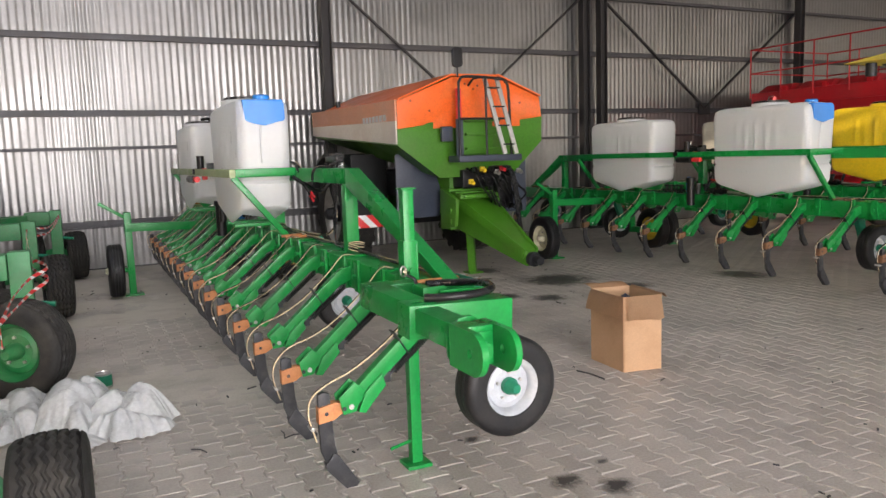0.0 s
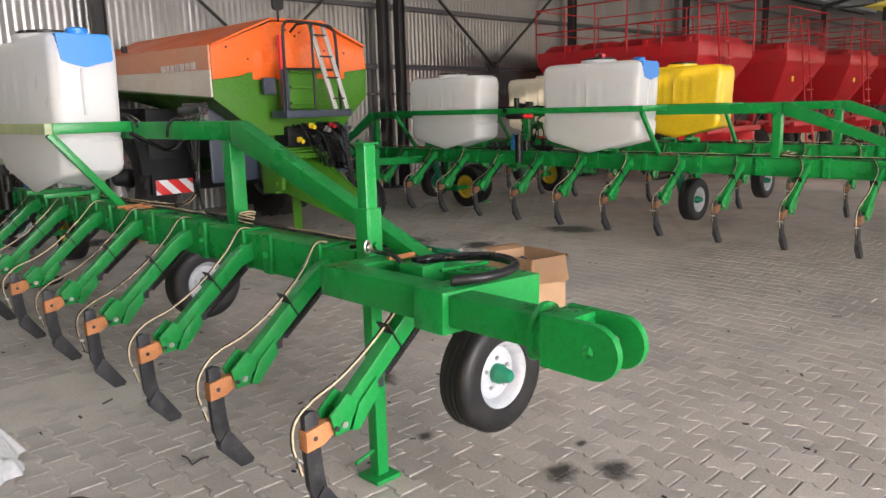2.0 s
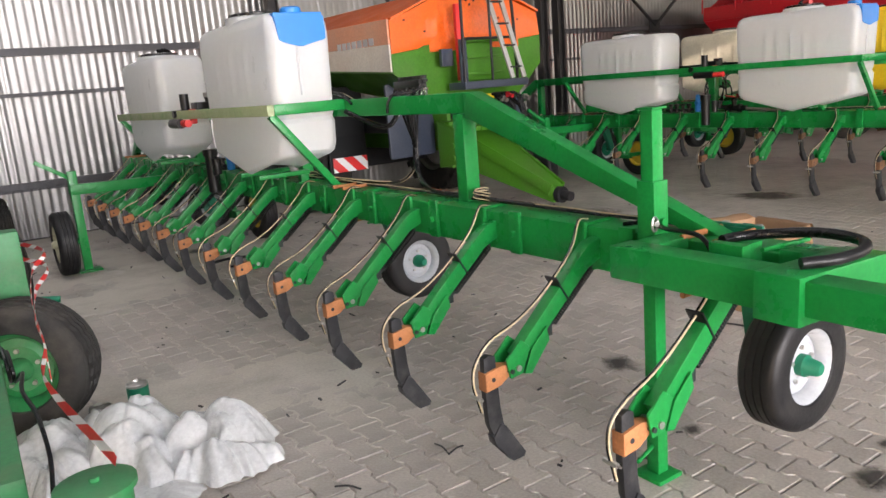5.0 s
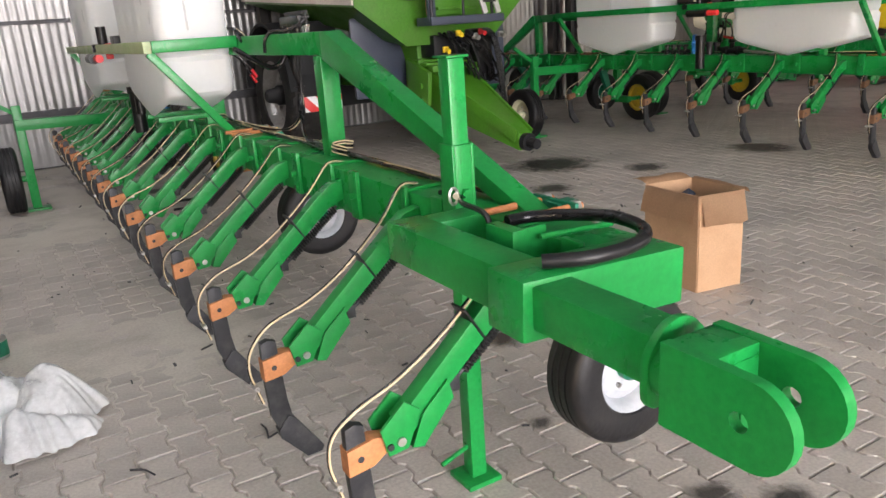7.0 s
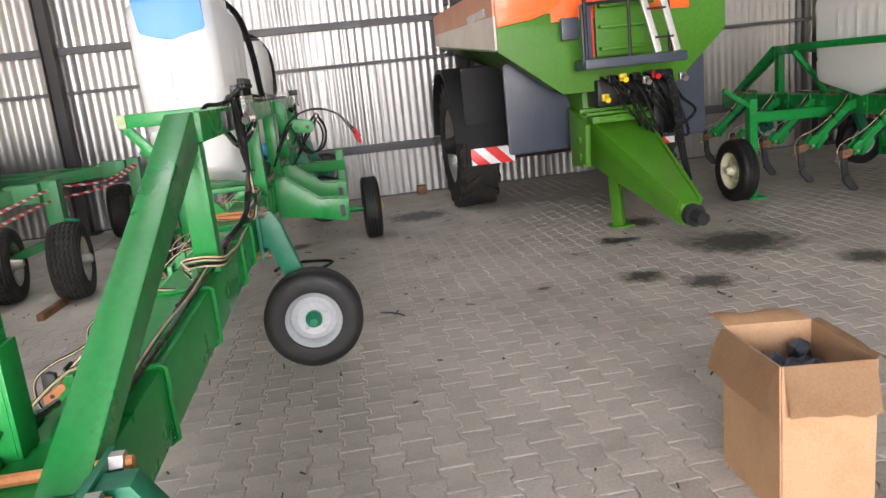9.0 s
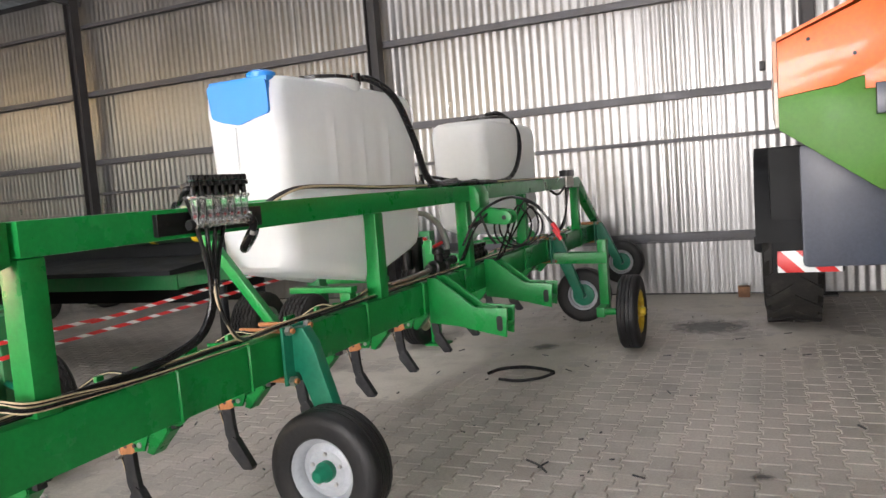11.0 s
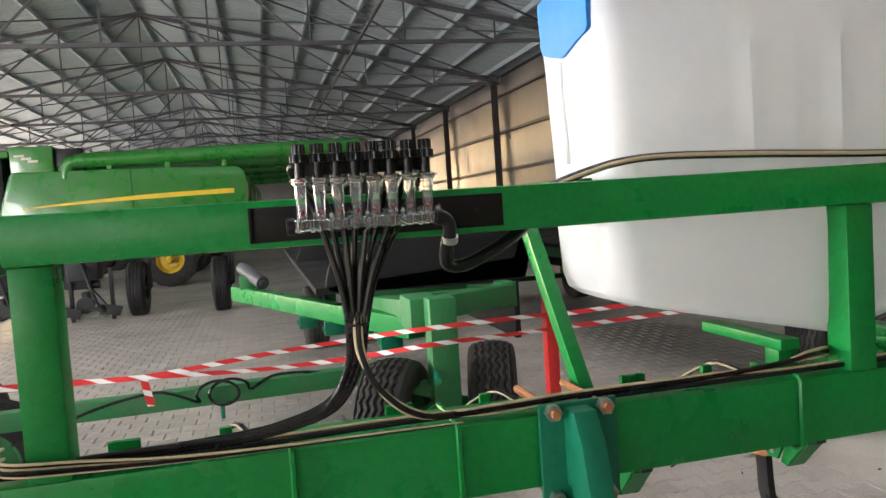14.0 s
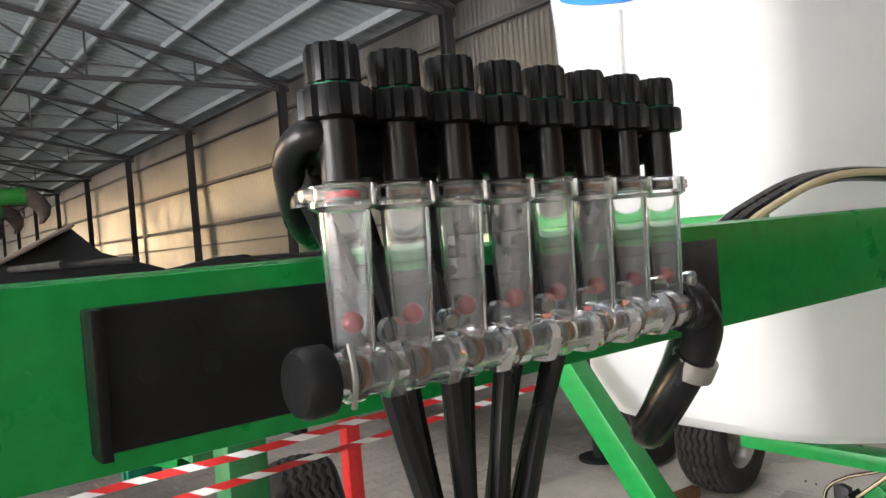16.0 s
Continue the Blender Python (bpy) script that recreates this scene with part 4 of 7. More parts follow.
hose(bm, [(1.7, 7.7, 1.3), (1.74, 7.66, 1.24), (1.77, 7.66, 1.16), (1.8, 7.69, 1.1)], 0.0085, 7, 5)
part("hydraulic_hose", bm, HOSE, app)
bm = bmesh.new()
hose(bm, [(1.64, 7.66, 1.215), (1.67, 7.72, 1.235), (1.7, 7.83, 1.265)], 0.014, 8, 4)
part("hose_joint", bm, BLACK, app)
slide(app, 0, 0)
# valve behind the rail and the hoses that run from it over the rail
bm = bmesh.new()
lathe(bm, (1.3, 7.8, 1.47), (0, 0, 1), ((0, 0), (0.03, 0), (0.03, 0.03), (0.014, 0.035), (0.014, 0.1), (0.02, 0.104), (0.02, 0.115), (0, 0.115)), 16)
cyl(bm, (1.3, 7.8, 1.5), (1.3, 7.72, 1.495), 0.016, 12)
box(bm, 1.26, 1.34, 7.56, 7.63, 1.46, 1.575, 0.008)
box(bm, 1.27, 1.33, 7.63, 7.72, 1.475, 1.52, 0.006)
stop = part("stop_valve", bm, BLACK, app, "black plastic stop valve")
bm = bmesh.new()
lathe(bm, (1.3, 7.8, 1.586), (0, 0, 1), ((0, 0), (0.022, 0), (0.026, 0.03), (0.024, 0.035), (0, 0.035)), 14)
part("valve_cap", bm, STEEL, stop)
bm = bmesh.new()
cyl(bm, (1.3, 7.69, 1.5), (1.3, 7.76, 1.52), 0.024, 12)
part("clear_bowl", bm, CLEAR, stop)
for r, pts in ((0.011, [(1.3, 7.8, 1.57), (1.38, 7.82, 1.558), (1.47, 7.84, 1.535), (1.55, 7.9, 1.512), (1.57, 8.05, 1.51), (1.572, 8.35, 1.51)]),
               (0.0135, [(1.6, 7.25, 1.504), (1.6, 7.5, 1.503), (1.597, 7.75, 1.508), (1.6, 7.95, 1.51), (1.6, 8.2, 1.504), (1.605, 8.4, 1.5)])):
    bm = bmesh.new()
    hose(bm, pts, r, 9, 6)
    part("valve_hose", bm, HOSE, app)
for y in (7.7, 8.02):
    bm = bmesh.new()
    hose(bm, [(1.585 + 0.034 * math.cos(a * math.pi / 6), y, 1.507 + 0.02 * math.sin(a * math.pi / 6)) for a in range(13)], 0.004, 6, 1)
    part("cable_tie", bm, BLACK, app)
# hoses lying along the beam
for k in range(3):
    bm = bmesh.new()
    z = 0.954 + 0.008 * (k % 2)
    hose(bm, [(1.55 + 0.012 * k + 0.012 * noise.noise((y * 2.0, k, 1.7)), y, z + 0.008 * (1 + noise.noise((y * 2.7, k, 5)))) for y in [3.3 + 0.22 * j for j in range(34)]], 0.0065 if k % 2 == 0 else 0.0035, 6, 2)
    part("beam_hose", bm, HOSE_BEIGE if k in (1, 3) else HOSE, app)
for k in range(6):
    bm = bmesh.new()
    d, e = 0.007 * k, 0.008 * (k % 3)
    hose(bm, [(1.535, 4.44 - e, 0.965 + d), (1.5, 4.52 - e, 0.98 + d), (1.56, 4.53 - e, 0.985 + d), (1.618 + e * 0.4, 4.56, 0.975 + d * 0.8), (1.622 + e * 0.4, 4.7, 0.966 + d * 0.7), (1.615 + e * 0.4, 4.95, 0.957 + d * 0.3), (1.6, 5.3 + 0.1 * (k % 3), 0.953)], 0.003, 6, 5)
    part("looped_hose", bm, HOSE if k in (1, 2, 4) else HOSE_BEIGE, app, "beige hose looped round the post")
# ring of thick hose and gear on the hitch frame
bm = bmesh.new()
hose(bm, [(1.19, 2.66, 0.99), (1.28, 2.6, 0.995), (1.41, 2.6, 0.998), (1.5, 2.67, 1.0), (1.53, 2.8, 0.998), (1.5, 2.93, 0.985), (1.43, 3.01, 0.978), (1.36, 3.02, 0.978)], 0.0165, 10, 6)
part("thick_hose", bm, HOSE, app, "coil of thick black hose")
bm = bmesh.new()
box(bm, 1.29, 1.33, 2.9, 3.02, 0.86, 0.985, 0.003)
box(bm, 1.29, 1.4, 2.905, 2.915, 0.86, 0.985, 0.003)
cyl(bm, (1.335, 2.93, 0.94), (1.36, 2.93, 0.94), 0.016, 8)
cyl(bm, (1.36, 2.88, 0.965), (1.58, 2.86, 0.96), 0.008, 8)
part("lug_bracket", bm, GREEN, app)
bm = bmesh.new()
hose(bm, [(1.44, 3.5, 0.965), (1.44, 3.38, 0.985), (1.36, 3.24, 0.99), (1.335, 3.08, 0.985), (1.3, 2.99, 0.9), (1.285, 2.92, 0.8)], 0.0085, 8, 5)
part("drop_hose", bm, HOSE, app)

for dx, dy, lab in ((5.7, -0.56, "bright green steel row-crop applicator beside a grain drill row"), (8.1, -0.35, "green steel row-crop applicator parked behind another")):
    other = tagged(copy_thing(app, Matrix.Translation(Vector((1.5 + dx, 7.4 + dy, 0)) * U)), lab)
    # these two have green side rails; their brackets are darkened to paint in shade
    for ob in other.children_recursive:
        for slot in ob.material_slots:
            if slot.material in (GREEN_KHAKI, RUST):
                swap = GREEN if slot.material == GREEN_KHAKI else RUSTY
                slot.link = "OBJECT"
                slot.material = swap


def tank(name, x0, x1, y0, y1, z0, z1, material, label, blue=0, back=0.0, group="liquid tanks"):
    """A moulded tank: rounded, ribbed body that narrows to a sump, a filler ring with lid, and a painted blue patch at one end."""
    cx, cy = (x0 + x1) / 2, (y0 + y1) / 2
    th = thing(name, (cx, cy, z0), label, "tank", group)
    bm = bmesh.new()
    hx, hy = (x1 - x0) / 2, (y1 - y0) / 2
    rows = []
    spec = ((0.0, 0.78, 0.87), (0.008, 0.87, 0.92), (0.03, 0.94, 0.955), (0.09, 0.965, 0.966), (0.3, 0.985, 0.975), (0.345, 0.97, 0.945), (0.39, 0.985, 0.965), (0.44, 0.987, 0.968), (0.48, 0.988, 0.97), (0.56, 0.99, 0.976),
            (0.66, 0.992, 0.984), (0.76, 0.995, 0.99), (0.8, 0.997, 0.993), (0.85, 1.0, 1.0), (0.92, 0.992, 0.992), (0.965, 0.95, 0.97), (0.99, 0.86, 0.915), (1.0, 0.74, 0.82))
    for v, fx, fy in spec:
        ring = []
        rx, ry = hx * fx, hy * fy
        rc = 0.075 + 0.03 * max(0.0, 0.1 - v) / 0.1
        for sx, sy, a0 in ((1, 1, 0), (-1, 1, 90), (-1, -1, 180), (1, -1, 270)):
            for k in range(7):
                a = radians(a0 + 15 * k)
                ring.append([sx * (rx - rc) + rc * math.cos(a), sy * (ry - rc) + rc * math.sin(a)])
            m = 10 if a0 in (0, 180) else 40
            ax, ay = ring[-1]
            bx, by = {0: (-(rx - rc), ry), 90: (-rx, -(ry - rc)), 180: (rx - rc, -ry), 270: (rx, ry - rc)}[a0]
            for k in range(1, m):
                px, py = ax + (bx - ax) * k / m, ay + (by - ay) * k / m
                if m == 40:
                    # short upright ribs pressed into the long sides, and a soft bulge between them
                    rib = max(0.0, math.cos(py * 46)) ** 4 if -0.55 * hy < py < 0.5 * hy and 0.43 < v < 0.81 else 0.0
                    px += math.copysign(0.014 * rib * min(1.0, (v - 0.43) / 0.05) + 0.008 * math.sin(math.pi * k / m), px)
                ring.append([px, py])
        rows.append([bm.verts.new((cx + px, cy + py, z0 + (z1 - z0) * v + 0.15 * (1 - min(v / 0.4, 1)) * abs(py) / hy)) for px, py in ring])
    n = len(rows[0])
    for one, two in zip(rows, rows[1:]):
        for k in range(n):
            j = (k + 1) % n
            bm.faces.new((one[k], one[j], two[j], two[k]))
    bm.faces.new(rows[0][::-1])
    bm.faces.new(rows[-1])
    bm.normal_update()
    part("tank_body", bm, material, th)
    bm = bmesh.new()
    lathe(bm, (cx, cy, z1 - 0.03), (0, 0, 1), ((0.2, 0), (0.2, 0.055), (0.185, 0.062), (0.0, 0.062)), 32)
    part("filler_neck", bm, material, th)
    bm = bmesh.new()
    lathe(bm, (cx, cy, z1 + 0.033), (0, 0, 1), ((0.17, 0), (0.17, 0.018), (0.15, 0.024), (0.05, 0.03), (0, 0.03)), 32)
    for k in range(12):
        a = 2 * math.pi * k / 12
        box(bm, cx + 0.165 * math.cos(a) - 0.012, cx + 0.165 * math.cos(a) + 0.012, cy + 0.165 * math.sin(a) - 0.012, cy + 0.165 * math.sin(a) + 0.012, z1 + 0.033, z1 + 0.052, 0)
    part("lid", bm, BLACK, th, "black screw lid")
    if blue:
        ys = y0 - 0.004
        bm = bmesh.new()
        out = [(cx - 0.16, z1 - 0.03), (cx + 0.16, z1 - 0.03), (cx + 0.165, z1 - 0.175), (cx + 0.09, z1 - 0.19), (cx, z1 - 0.215), (cx - 0.09, z1 - 0.195), (cx - 0.145, z1 - 0.175)]
        plate(bm, rounded(out, 0.02, 3), "y", ys + 0.001, ys + 0.06)
        box(bm, cx - 0.158, cx + 0.158, y0 + 0.01, y0 + 0.07, z1 - 0.04, z1 - 0.012, 0.008)
        part("blue_patch", bm, BLUE, th, "blue painted level patch")
        bm = bmesh.new()
        lathe(bm, (cx + 0.02, y0 + 0.16, z1 - 0.02), (0, 0, 1), ((0.065, 0), (0.065, 0.045), (0.05, 0.055), (0, 0.055)), 20)
        part("cap", bm, BLUE, th, "blue screw cap")
        bm = bmesh.new()
        hose(bm, [(cx - 0.03, y0 - 0.0, z1 - 0.22), (cx - 0.035, y0 + 0.002, z1 - 0.3), (cx - 0.03, y0 + 0.008, z1 - 0.5)], 0.009, 6, 4)
        part("moulded_seam", bm, material, th)
    return th


tank("spray_tank", 1.12, 1.532, 5.915, 7.29, 1.03, 2.04, TANK, "milky white plastic tank with blue level patch", 1)
tank("spray_tank", 1.09, 1.53, 8.42, 9.74, 1.03, 1.97, TANK, "milky white plastic tank with black hose over it")
tank("spray_tank", 6.79, 7.23, 5.36, 6.69, 0.97, 1.98, TANK, "milky white plastic tank with blue level patch", 1)
tank("spray_tank", 6.79, 7.23, 7.7, 9.05, 0.97, 1.93, TANK, "milky white plastic tank on the green frame")
tank("spray_tank", 9.2, 9.64, 5.6, 6.95, 1.03, 2.0, TANK_YELLOW, "yellow plastic tank on a green frame")
tank("spray_tank", 9.2, 9.64, 7.9, 9.3, 1.03, 1.95, CREAM, "cream plastic tank on a green frame")

for x, y0, z1 in ((1.4, 6.83, 2.02), (7.01, 6.05, 1.98)):
    th = thing("tank_hose", (x, y0, z1), "black suction hose arching over the white tank", "hose", "tank hoses")
    bm = bmesh.new()
    hose(bm, [(x, y0 - 0.02, z1 + 0.085), (x + 0.07, y0 + 0.05, z1 + 0.08), (x + 0.15, y0 + 0.16, z1 - 0.02), (x + 0.185, y0 + 0.29, z1 - 0.24), (x + 0.19, y0 + 0.4, z1 - 0.44), (x + 0.19, y0 + 0.54, z1 - 0.505), (x + 0.17, y0 + 0.9, z1 - 0.495)], 0.02, 10, 6)
    part("hose", bm, HOSE, th)
    bm = bmesh.new()
    cyl(bm, (x - 0.06, y0 - 0.13, z1 + 0.075), (x + 0.01, y0 - 0.02, z1 + 0.082), 0.02, 12)
    cyl(bm, (x - 0.03, y0 - 0.08, z1 + 0.03), (x - 0.03, y0 - 0.08, z1 + 0.1), 0.014, 10)
    part("fitting", bm, RED_BRIGHT, th, "red plastic fitting")
    bm = bmesh.new()
    cyl(bm, (x + 0.02, y0 - 0.02, z1 + 0.05), (x + 0.02, y0 - 0.02, z1 + 0.112), 0.024, 12)
    part("elbow", bm, BLACK, th)
th = thing("tank_hose", (1.27, 9.05, 1.97), "black suction hose arching over the white tank", "hose", "tank hoses")
bm = bmesh.new()
hose(bm, [(1.31, 9.08, 2.05), (1.42, 9.14, 2.05), (1.535, 9.2, 1.9), (1.56, 9.12, 1.68), (1.565, 8.8, 1.515), (1.55, 8.1, 1.5), (1.55, 7.6, 1.51)], 0.018, 10, 6)
part("hose", bm, HOSE, th)


# ---- flow meter on the upper rail ----
def grip(bm, x, y, z, r, h, teeth, depth):
    """A moulded hand nut: an upright outline with square grip ribs and a rounded top edge."""
    rows = []
    for f, dz in ((0.9, 0.0), (1.0, 0.04), (1.0, 0.85), (0.93, 0.97), (0.78, 1.0)):
        ring = []
        for k in range(teeth * 6):
            a = 2 * math.pi * k / (teeth * 6)
            rr = (r + (depth if k % 6 in (1, 2, 3) else -depth * 0.3)) * f
            ring.append(bm.verts.new((x + rr * math.cos(a), y + rr * math.sin(a), z + h * dz)))
        rows.append(ring)
    n = teeth * 6
    for one, two in zip(rows, rows[1:]):
        for k in range(n):
            bm.faces.new((one[k], one[(k + 1) % n], two[(k + 1) % n], two[k]))
    bm.faces.new(rows[0][::-1])
    bm.faces.new(rows[-1])


FX, FY, FP = 1.70, 5.17, 0.0371
fm = thing("flow_meter", (1.66, 5.3, 1.4), "black and clear plastic eight-tube flow meter on the rail", "flow meter")
bm = bmesh.new()
box(bm, 1.613, 1.623, 5.062, 5.62, 1.398, 1.472, 0.002)
box(bm, 1.623, 1.64, 5.062, 5.068, 1.398, 1.472, 0.001)
backplate = part("mounting_plate", bm, BLACK, fm, "black steel mounting plate")
for y in (5.092, 5.126, 5.56):
    bm = bmesh.new()
    cyl(bm, (1.622, y, 1.436), (1.6235, y, 1.436), 0.006, 12)
    part("hole", bm, DARK, backplate)
for k in range(8):
    y = FY + FP * k
    bm = bmesh.new()
    lathe(bm, (FX, y, 1.525), (0, 0, 1), ((0, 0), (0.0098, 0), (0.0098, 0.03), (0.0125, 0.032), (0.0125, 0.036)), 18)
    cyl(bm, (FX, y, 1.545), (FX - 0.035, y, 1.545), 0.0105, 14)
    cyl(bm, (FX - 0.035, y, 1.553), (FX - 0.035, y, 1.515), 0.0105, 12)
    col = part("meter_body", bm, BLACK, fm)
    bm = bmesh.new()
    grip(bm, FX, y, 1.5555, 0.0165, 0.0165, 8, 0.0021)
    part("collar", bm, BLACK, col)
    bm = bmesh.new()
    grip(bm, FX, y, 1.573, 0.0126, 0.02, 10, 0.0014)
    part("knob", bm, BLACK, col)
    bm = bmesh.new()
    cyl(bm, (FX, y, 1.5725), (FX, y, 1.5745), 0.0118, 16)
    part("seal_ring", bm, GREEN_TEAL, col)
    bm = bmesh.new()
    lathe(bm, (FX, y, 1.44), (0, 0, 1), ((0.0108, 0), (0.0132, 0.07), (0.0175, 0.0725), (0.0175, 0.083), (0.0105, 0.0845), (0.0105, 0.0815), (0.0118, 0.07), (0.0096, 0.0)), 22)
    bar(bm, (FX - 0.001, y - 0.021, 1.5185), (FX - 0.001, y + 0.021, 1.5185), 0.02, 0.0065, bev=0.001)
    part("sight_tube", bm, CLEAR, col, "clear graduated sight tube")
    bm = bmesh.new()
    for z in (1.47, 1.482, 1.494):
        lathe(bm, (FX, y, z), (0, 0, 1), ((0.0122, 0), (0.0123, 0.0), (0.0123, 0.0003), (0.0122, 0.0003)), 18)
    part("scale_mark", bm, DARK, col)
    bm = bmesh.new()
    bmesh.ops.create_uvsphere(bm, u_segments=14, v_segments=8, radius=0.0058, matrix=Matrix.Translation((FX, y, 1.4545)))
    part("float_ball", bm, RED_BALL, col)
    bm = bmesh.new()
    lathe(bm, (FX, y, 1.517), (0, 0, 1), ((0.0078, 0), (0.0108, 0.0), (0.0108, 0.003), (0.0078, 0.003)), 18)
    part("o_ring", bm, RUSTY if k else RED_BRIGHT, col)
    bm = bmesh.new()
    lathe(bm, (FX, y - 0.0185, 1.429), (0, 1, 0), ((0.0088, 0), (0.0125, 0), (0.0125, 0.008), (0.0142, 0.01), (0.0142, 0.018), (0.012, 0.02), (0.012, 0.034), (0.0088, 0.034), (0.0088, 0.0)), 22)
    lathe(bm, (FX, y, 1.437), (0, 0, 1), ((0.0092, 0), (0.0092, 0.006), (0.0072, 0.006), (0.0072, 0)), 16)
    manifold = part("manifold_body", bm, CLEAR, col, "clear manifold body")
    bm = bmesh.new()
    lathe(bm, (FX, y - 0.001, 1.429), (0, 1, 0), ((0.0092, 0), (0.0116, 0), (0.0116, 0.003), (0.0092, 0.003)), 18)
    part("seal", bm, RUSTY, manifold)
    bm = bmesh.new()
    lathe(bm, (FX, y + 0.0132, 1.429), (0, 1, 0), ((0.0128, 0), (0.0162, 0.0), (0.0162, 0.0085), (0.0128, 0.0085)), 6)
    part("union_nut", bm, CLEAR, manifold)
    bm = bmesh.new()
    cyl(bm, (FX + 0.003, y + 0.019, 1.448), (FX + 0.008, y + 0.019, 1.448), 0.0075, 14)
    part("screw_boss", bm, CLEAR, manifold)
    if k % 2:
        bm = bmesh.new()
        cyl(bm, (FX + 0.007, y + 0.019, 1.448), (FX + 0.0095, y + 0.019, 1.448), 0.0035, 10)
        part("screw", bm, STEEL, manifold)
    bm = bmesh.new()
    t = (k - 3.5) / 3.5
    deep = 0.034 + 0.016 * (k % 2)
    hose(bm, [(FX - deep, y, 1.52), (FX - deep, 5.295 + 0.095 * t, 1.45), (FX - deep, 5.285 + 0.066 * t, 1.38), (FX - deep * 0.95, 5.275 + 0.036 * t, 1.3), (FX - 0.035, 5.268 + 0.02 * t, 1.22), (FX - 0.045 - 0.006 * (k % 3), 5.255 + 0.014 * t, 1.12),
              (FX - 0.07, 5.2 + 0.013 * t, 1.03 + 0.008 * (k % 3)), (FX - 0.11, 5.08, 0.985 + 0.007 * (k % 3)), (FX - 0.13 - 0.008 * (k % 3), 4.93, 0.968 + 0.009 * (k % 2)), (FX - 0.14, 4.75, 0.965 + 0.01 * (k % 2)), (FX - 0.15, 4.55 - 0.06 * k, 0.966)], 0.0072, 8, 5)
    part("outlet_hose", bm, HOSE, col, "black outlet hose")
bm = bmesh.new()
box(bm, FX - 0.045, FX - 0.018, 5.165, 5.435, 1.53, 1.568, 0.004)
rear = part("rear_manifold", bm, BLACK, fm)
bm = bmesh.new()
hose(bm, [(FX - 0.005, 5.17, 1.548), (FX - 0.008, 5.157, 1.549), (FX - 0.024, 5.155, 1.54), (FX - 0.04, 5.163, 1.527), (FX - 0.07, 5.182, 1.508), (FX - 0.11, 5.212, 1.5), (FX - 0.16, 5.25, 1.5), (FX - 0.19, 5.27, 1.46), (FX - 0.195, 5.28, 1.4)], 0.0088, 12, 6)
part("return_hose", bm, HOSE, rear)
bm = bmesh.new()
lathe(bm, (FX, 5.152, 1.429), (0, -1, 0), ((0, 0), (0.0175, 0), (0.0178, 0.012), (0.0155, 0.016), (0, 0.016)), 24)
part("end_cap", bm, BLACK, fm)
bm = bmesh.new()
hose(bm, [(FX + 0.012, 5.16, 1.415), (FX + 0.019, 5.158, 1.43), (FX + 0.012, 5.16, 1.446)], 0.0016, 6, 4)
part("clip", bm, STEEL, fm)
bm = bmesh.new()
hose(bm, [(FX, 5.44, 1.429), (FX, 5.46, 1.427), (FX - 0.002, 5.473, 1.41), (FX - 0.016, 5.476, 1.378)], 0.0145, 14, 6)
cyl(bm, (FX, 5.445, 1.429), (FX, 5.457, 1.429), 0.0185, 14)
part("elbow", bm, BLACK, fm)
bm = bmesh.new()
hose(bm, [(FX - 0.012, 5.474, 1.388), (FX - 0.04, 5.472, 1.347), (FX - 0.068, 5.485, 1.32), (FX - 0.1, 5.54, 1.318), (FX - 0.15, 5.66, 1.365), (FX - 0.21, 5.76, 1.42)], 0.0155, 12, 7)
part("feed_hose", bm, HOSE, fm, "thick black feed hose")
bm = bmesh.new()
cyl(bm, (FX - 0.019, 5.476, 1.374), (FX - 0.012, 5.476, 1.387), 0.0175, 16)
part("hose_clamp", bm, STEEL, fm)
bm = bmesh.new()
cyl(bm, (FX - 0.005, 5.15, 1.519), (FX - 0.005, 5.45, 1.519), 0.003, 10)
part("tie_rod", bm, STEEL, fm)
bm = bmesh.new()
hose(bm, [(FX - 0.035 + 0.024 * math.cos(a / 8 * math.pi), 5.27 + 0.022 * math.sin(a / 8 * math.pi), 1.215) for a in range(17)], 0.003, 6, 1)
part("cable_tie", bm, BLACK, fm)

# hoses that run along the rail and over the beam
run = thing("rail_hoses", (1.58, 6.6, 1.49), "black and beige striped hoses strapped along the rail", "hose")
for k, (dx, m) in enumerate(((0.0, HOSE), (0.019, HOSE), (0.033, HOSE_BEIGE))):
    bm = bmesh.new()
    hose(bm, [(1.53 + dx, 5.74, 1.46), (1.535 + dx, 5.82, 1.497), (1.54 + dx, 6.0, 1.535), (1.545 + dx, 6.3, 1.532), (1.55 + dx, 6.7, 1.515), (1.55 + dx, 7.2, 1.507), (1.55 + dx, 7.7, 1.5), (1.55 + dx, 8.4, 1.5), (1.55 + dx, 9.6, 1.499), (1.55 + dx, 10.3, 1.498)], 0.0095 if k < 2 else 0.0052, 8, 6)
    part("hose", bm, m, run)
swag = thing("striped_hose", (1.6, 5.5, 0.95), "black hose with beige stripe looping down to the beam", "hose", "striped hoses")
for k in range(3):
    bm = bmesh.new()
    hose(bm, [(1.668, 5.262 + 0.006 * k, 1.24), (1.672, 5.265 + 0.006 * k, 1.15), (1.67, 5.31, 1.07 - 0.006 * k), (1.64, 5.4, 1.0 - 0.006 * k), (1.6, 5.55, 0.967 + 0.008 * k), (1.575, 5.8, 0.966 + 0.008 * k), (1.57, 6.1, 0.965 + 0.008 * k), (1.565, 6.35, 0.98), (1.56, 6.48, 0.985 + 0.01 * k), (1.47, 6.7, 0.966 + 0.008 * k), (1.47, 7.2, 0.966)], 0.0042 if k != 1 else 0.0075, 7, 6)
    part("hose", bm, HOSE_BEIGE if k != 1 else HOSE, swag)
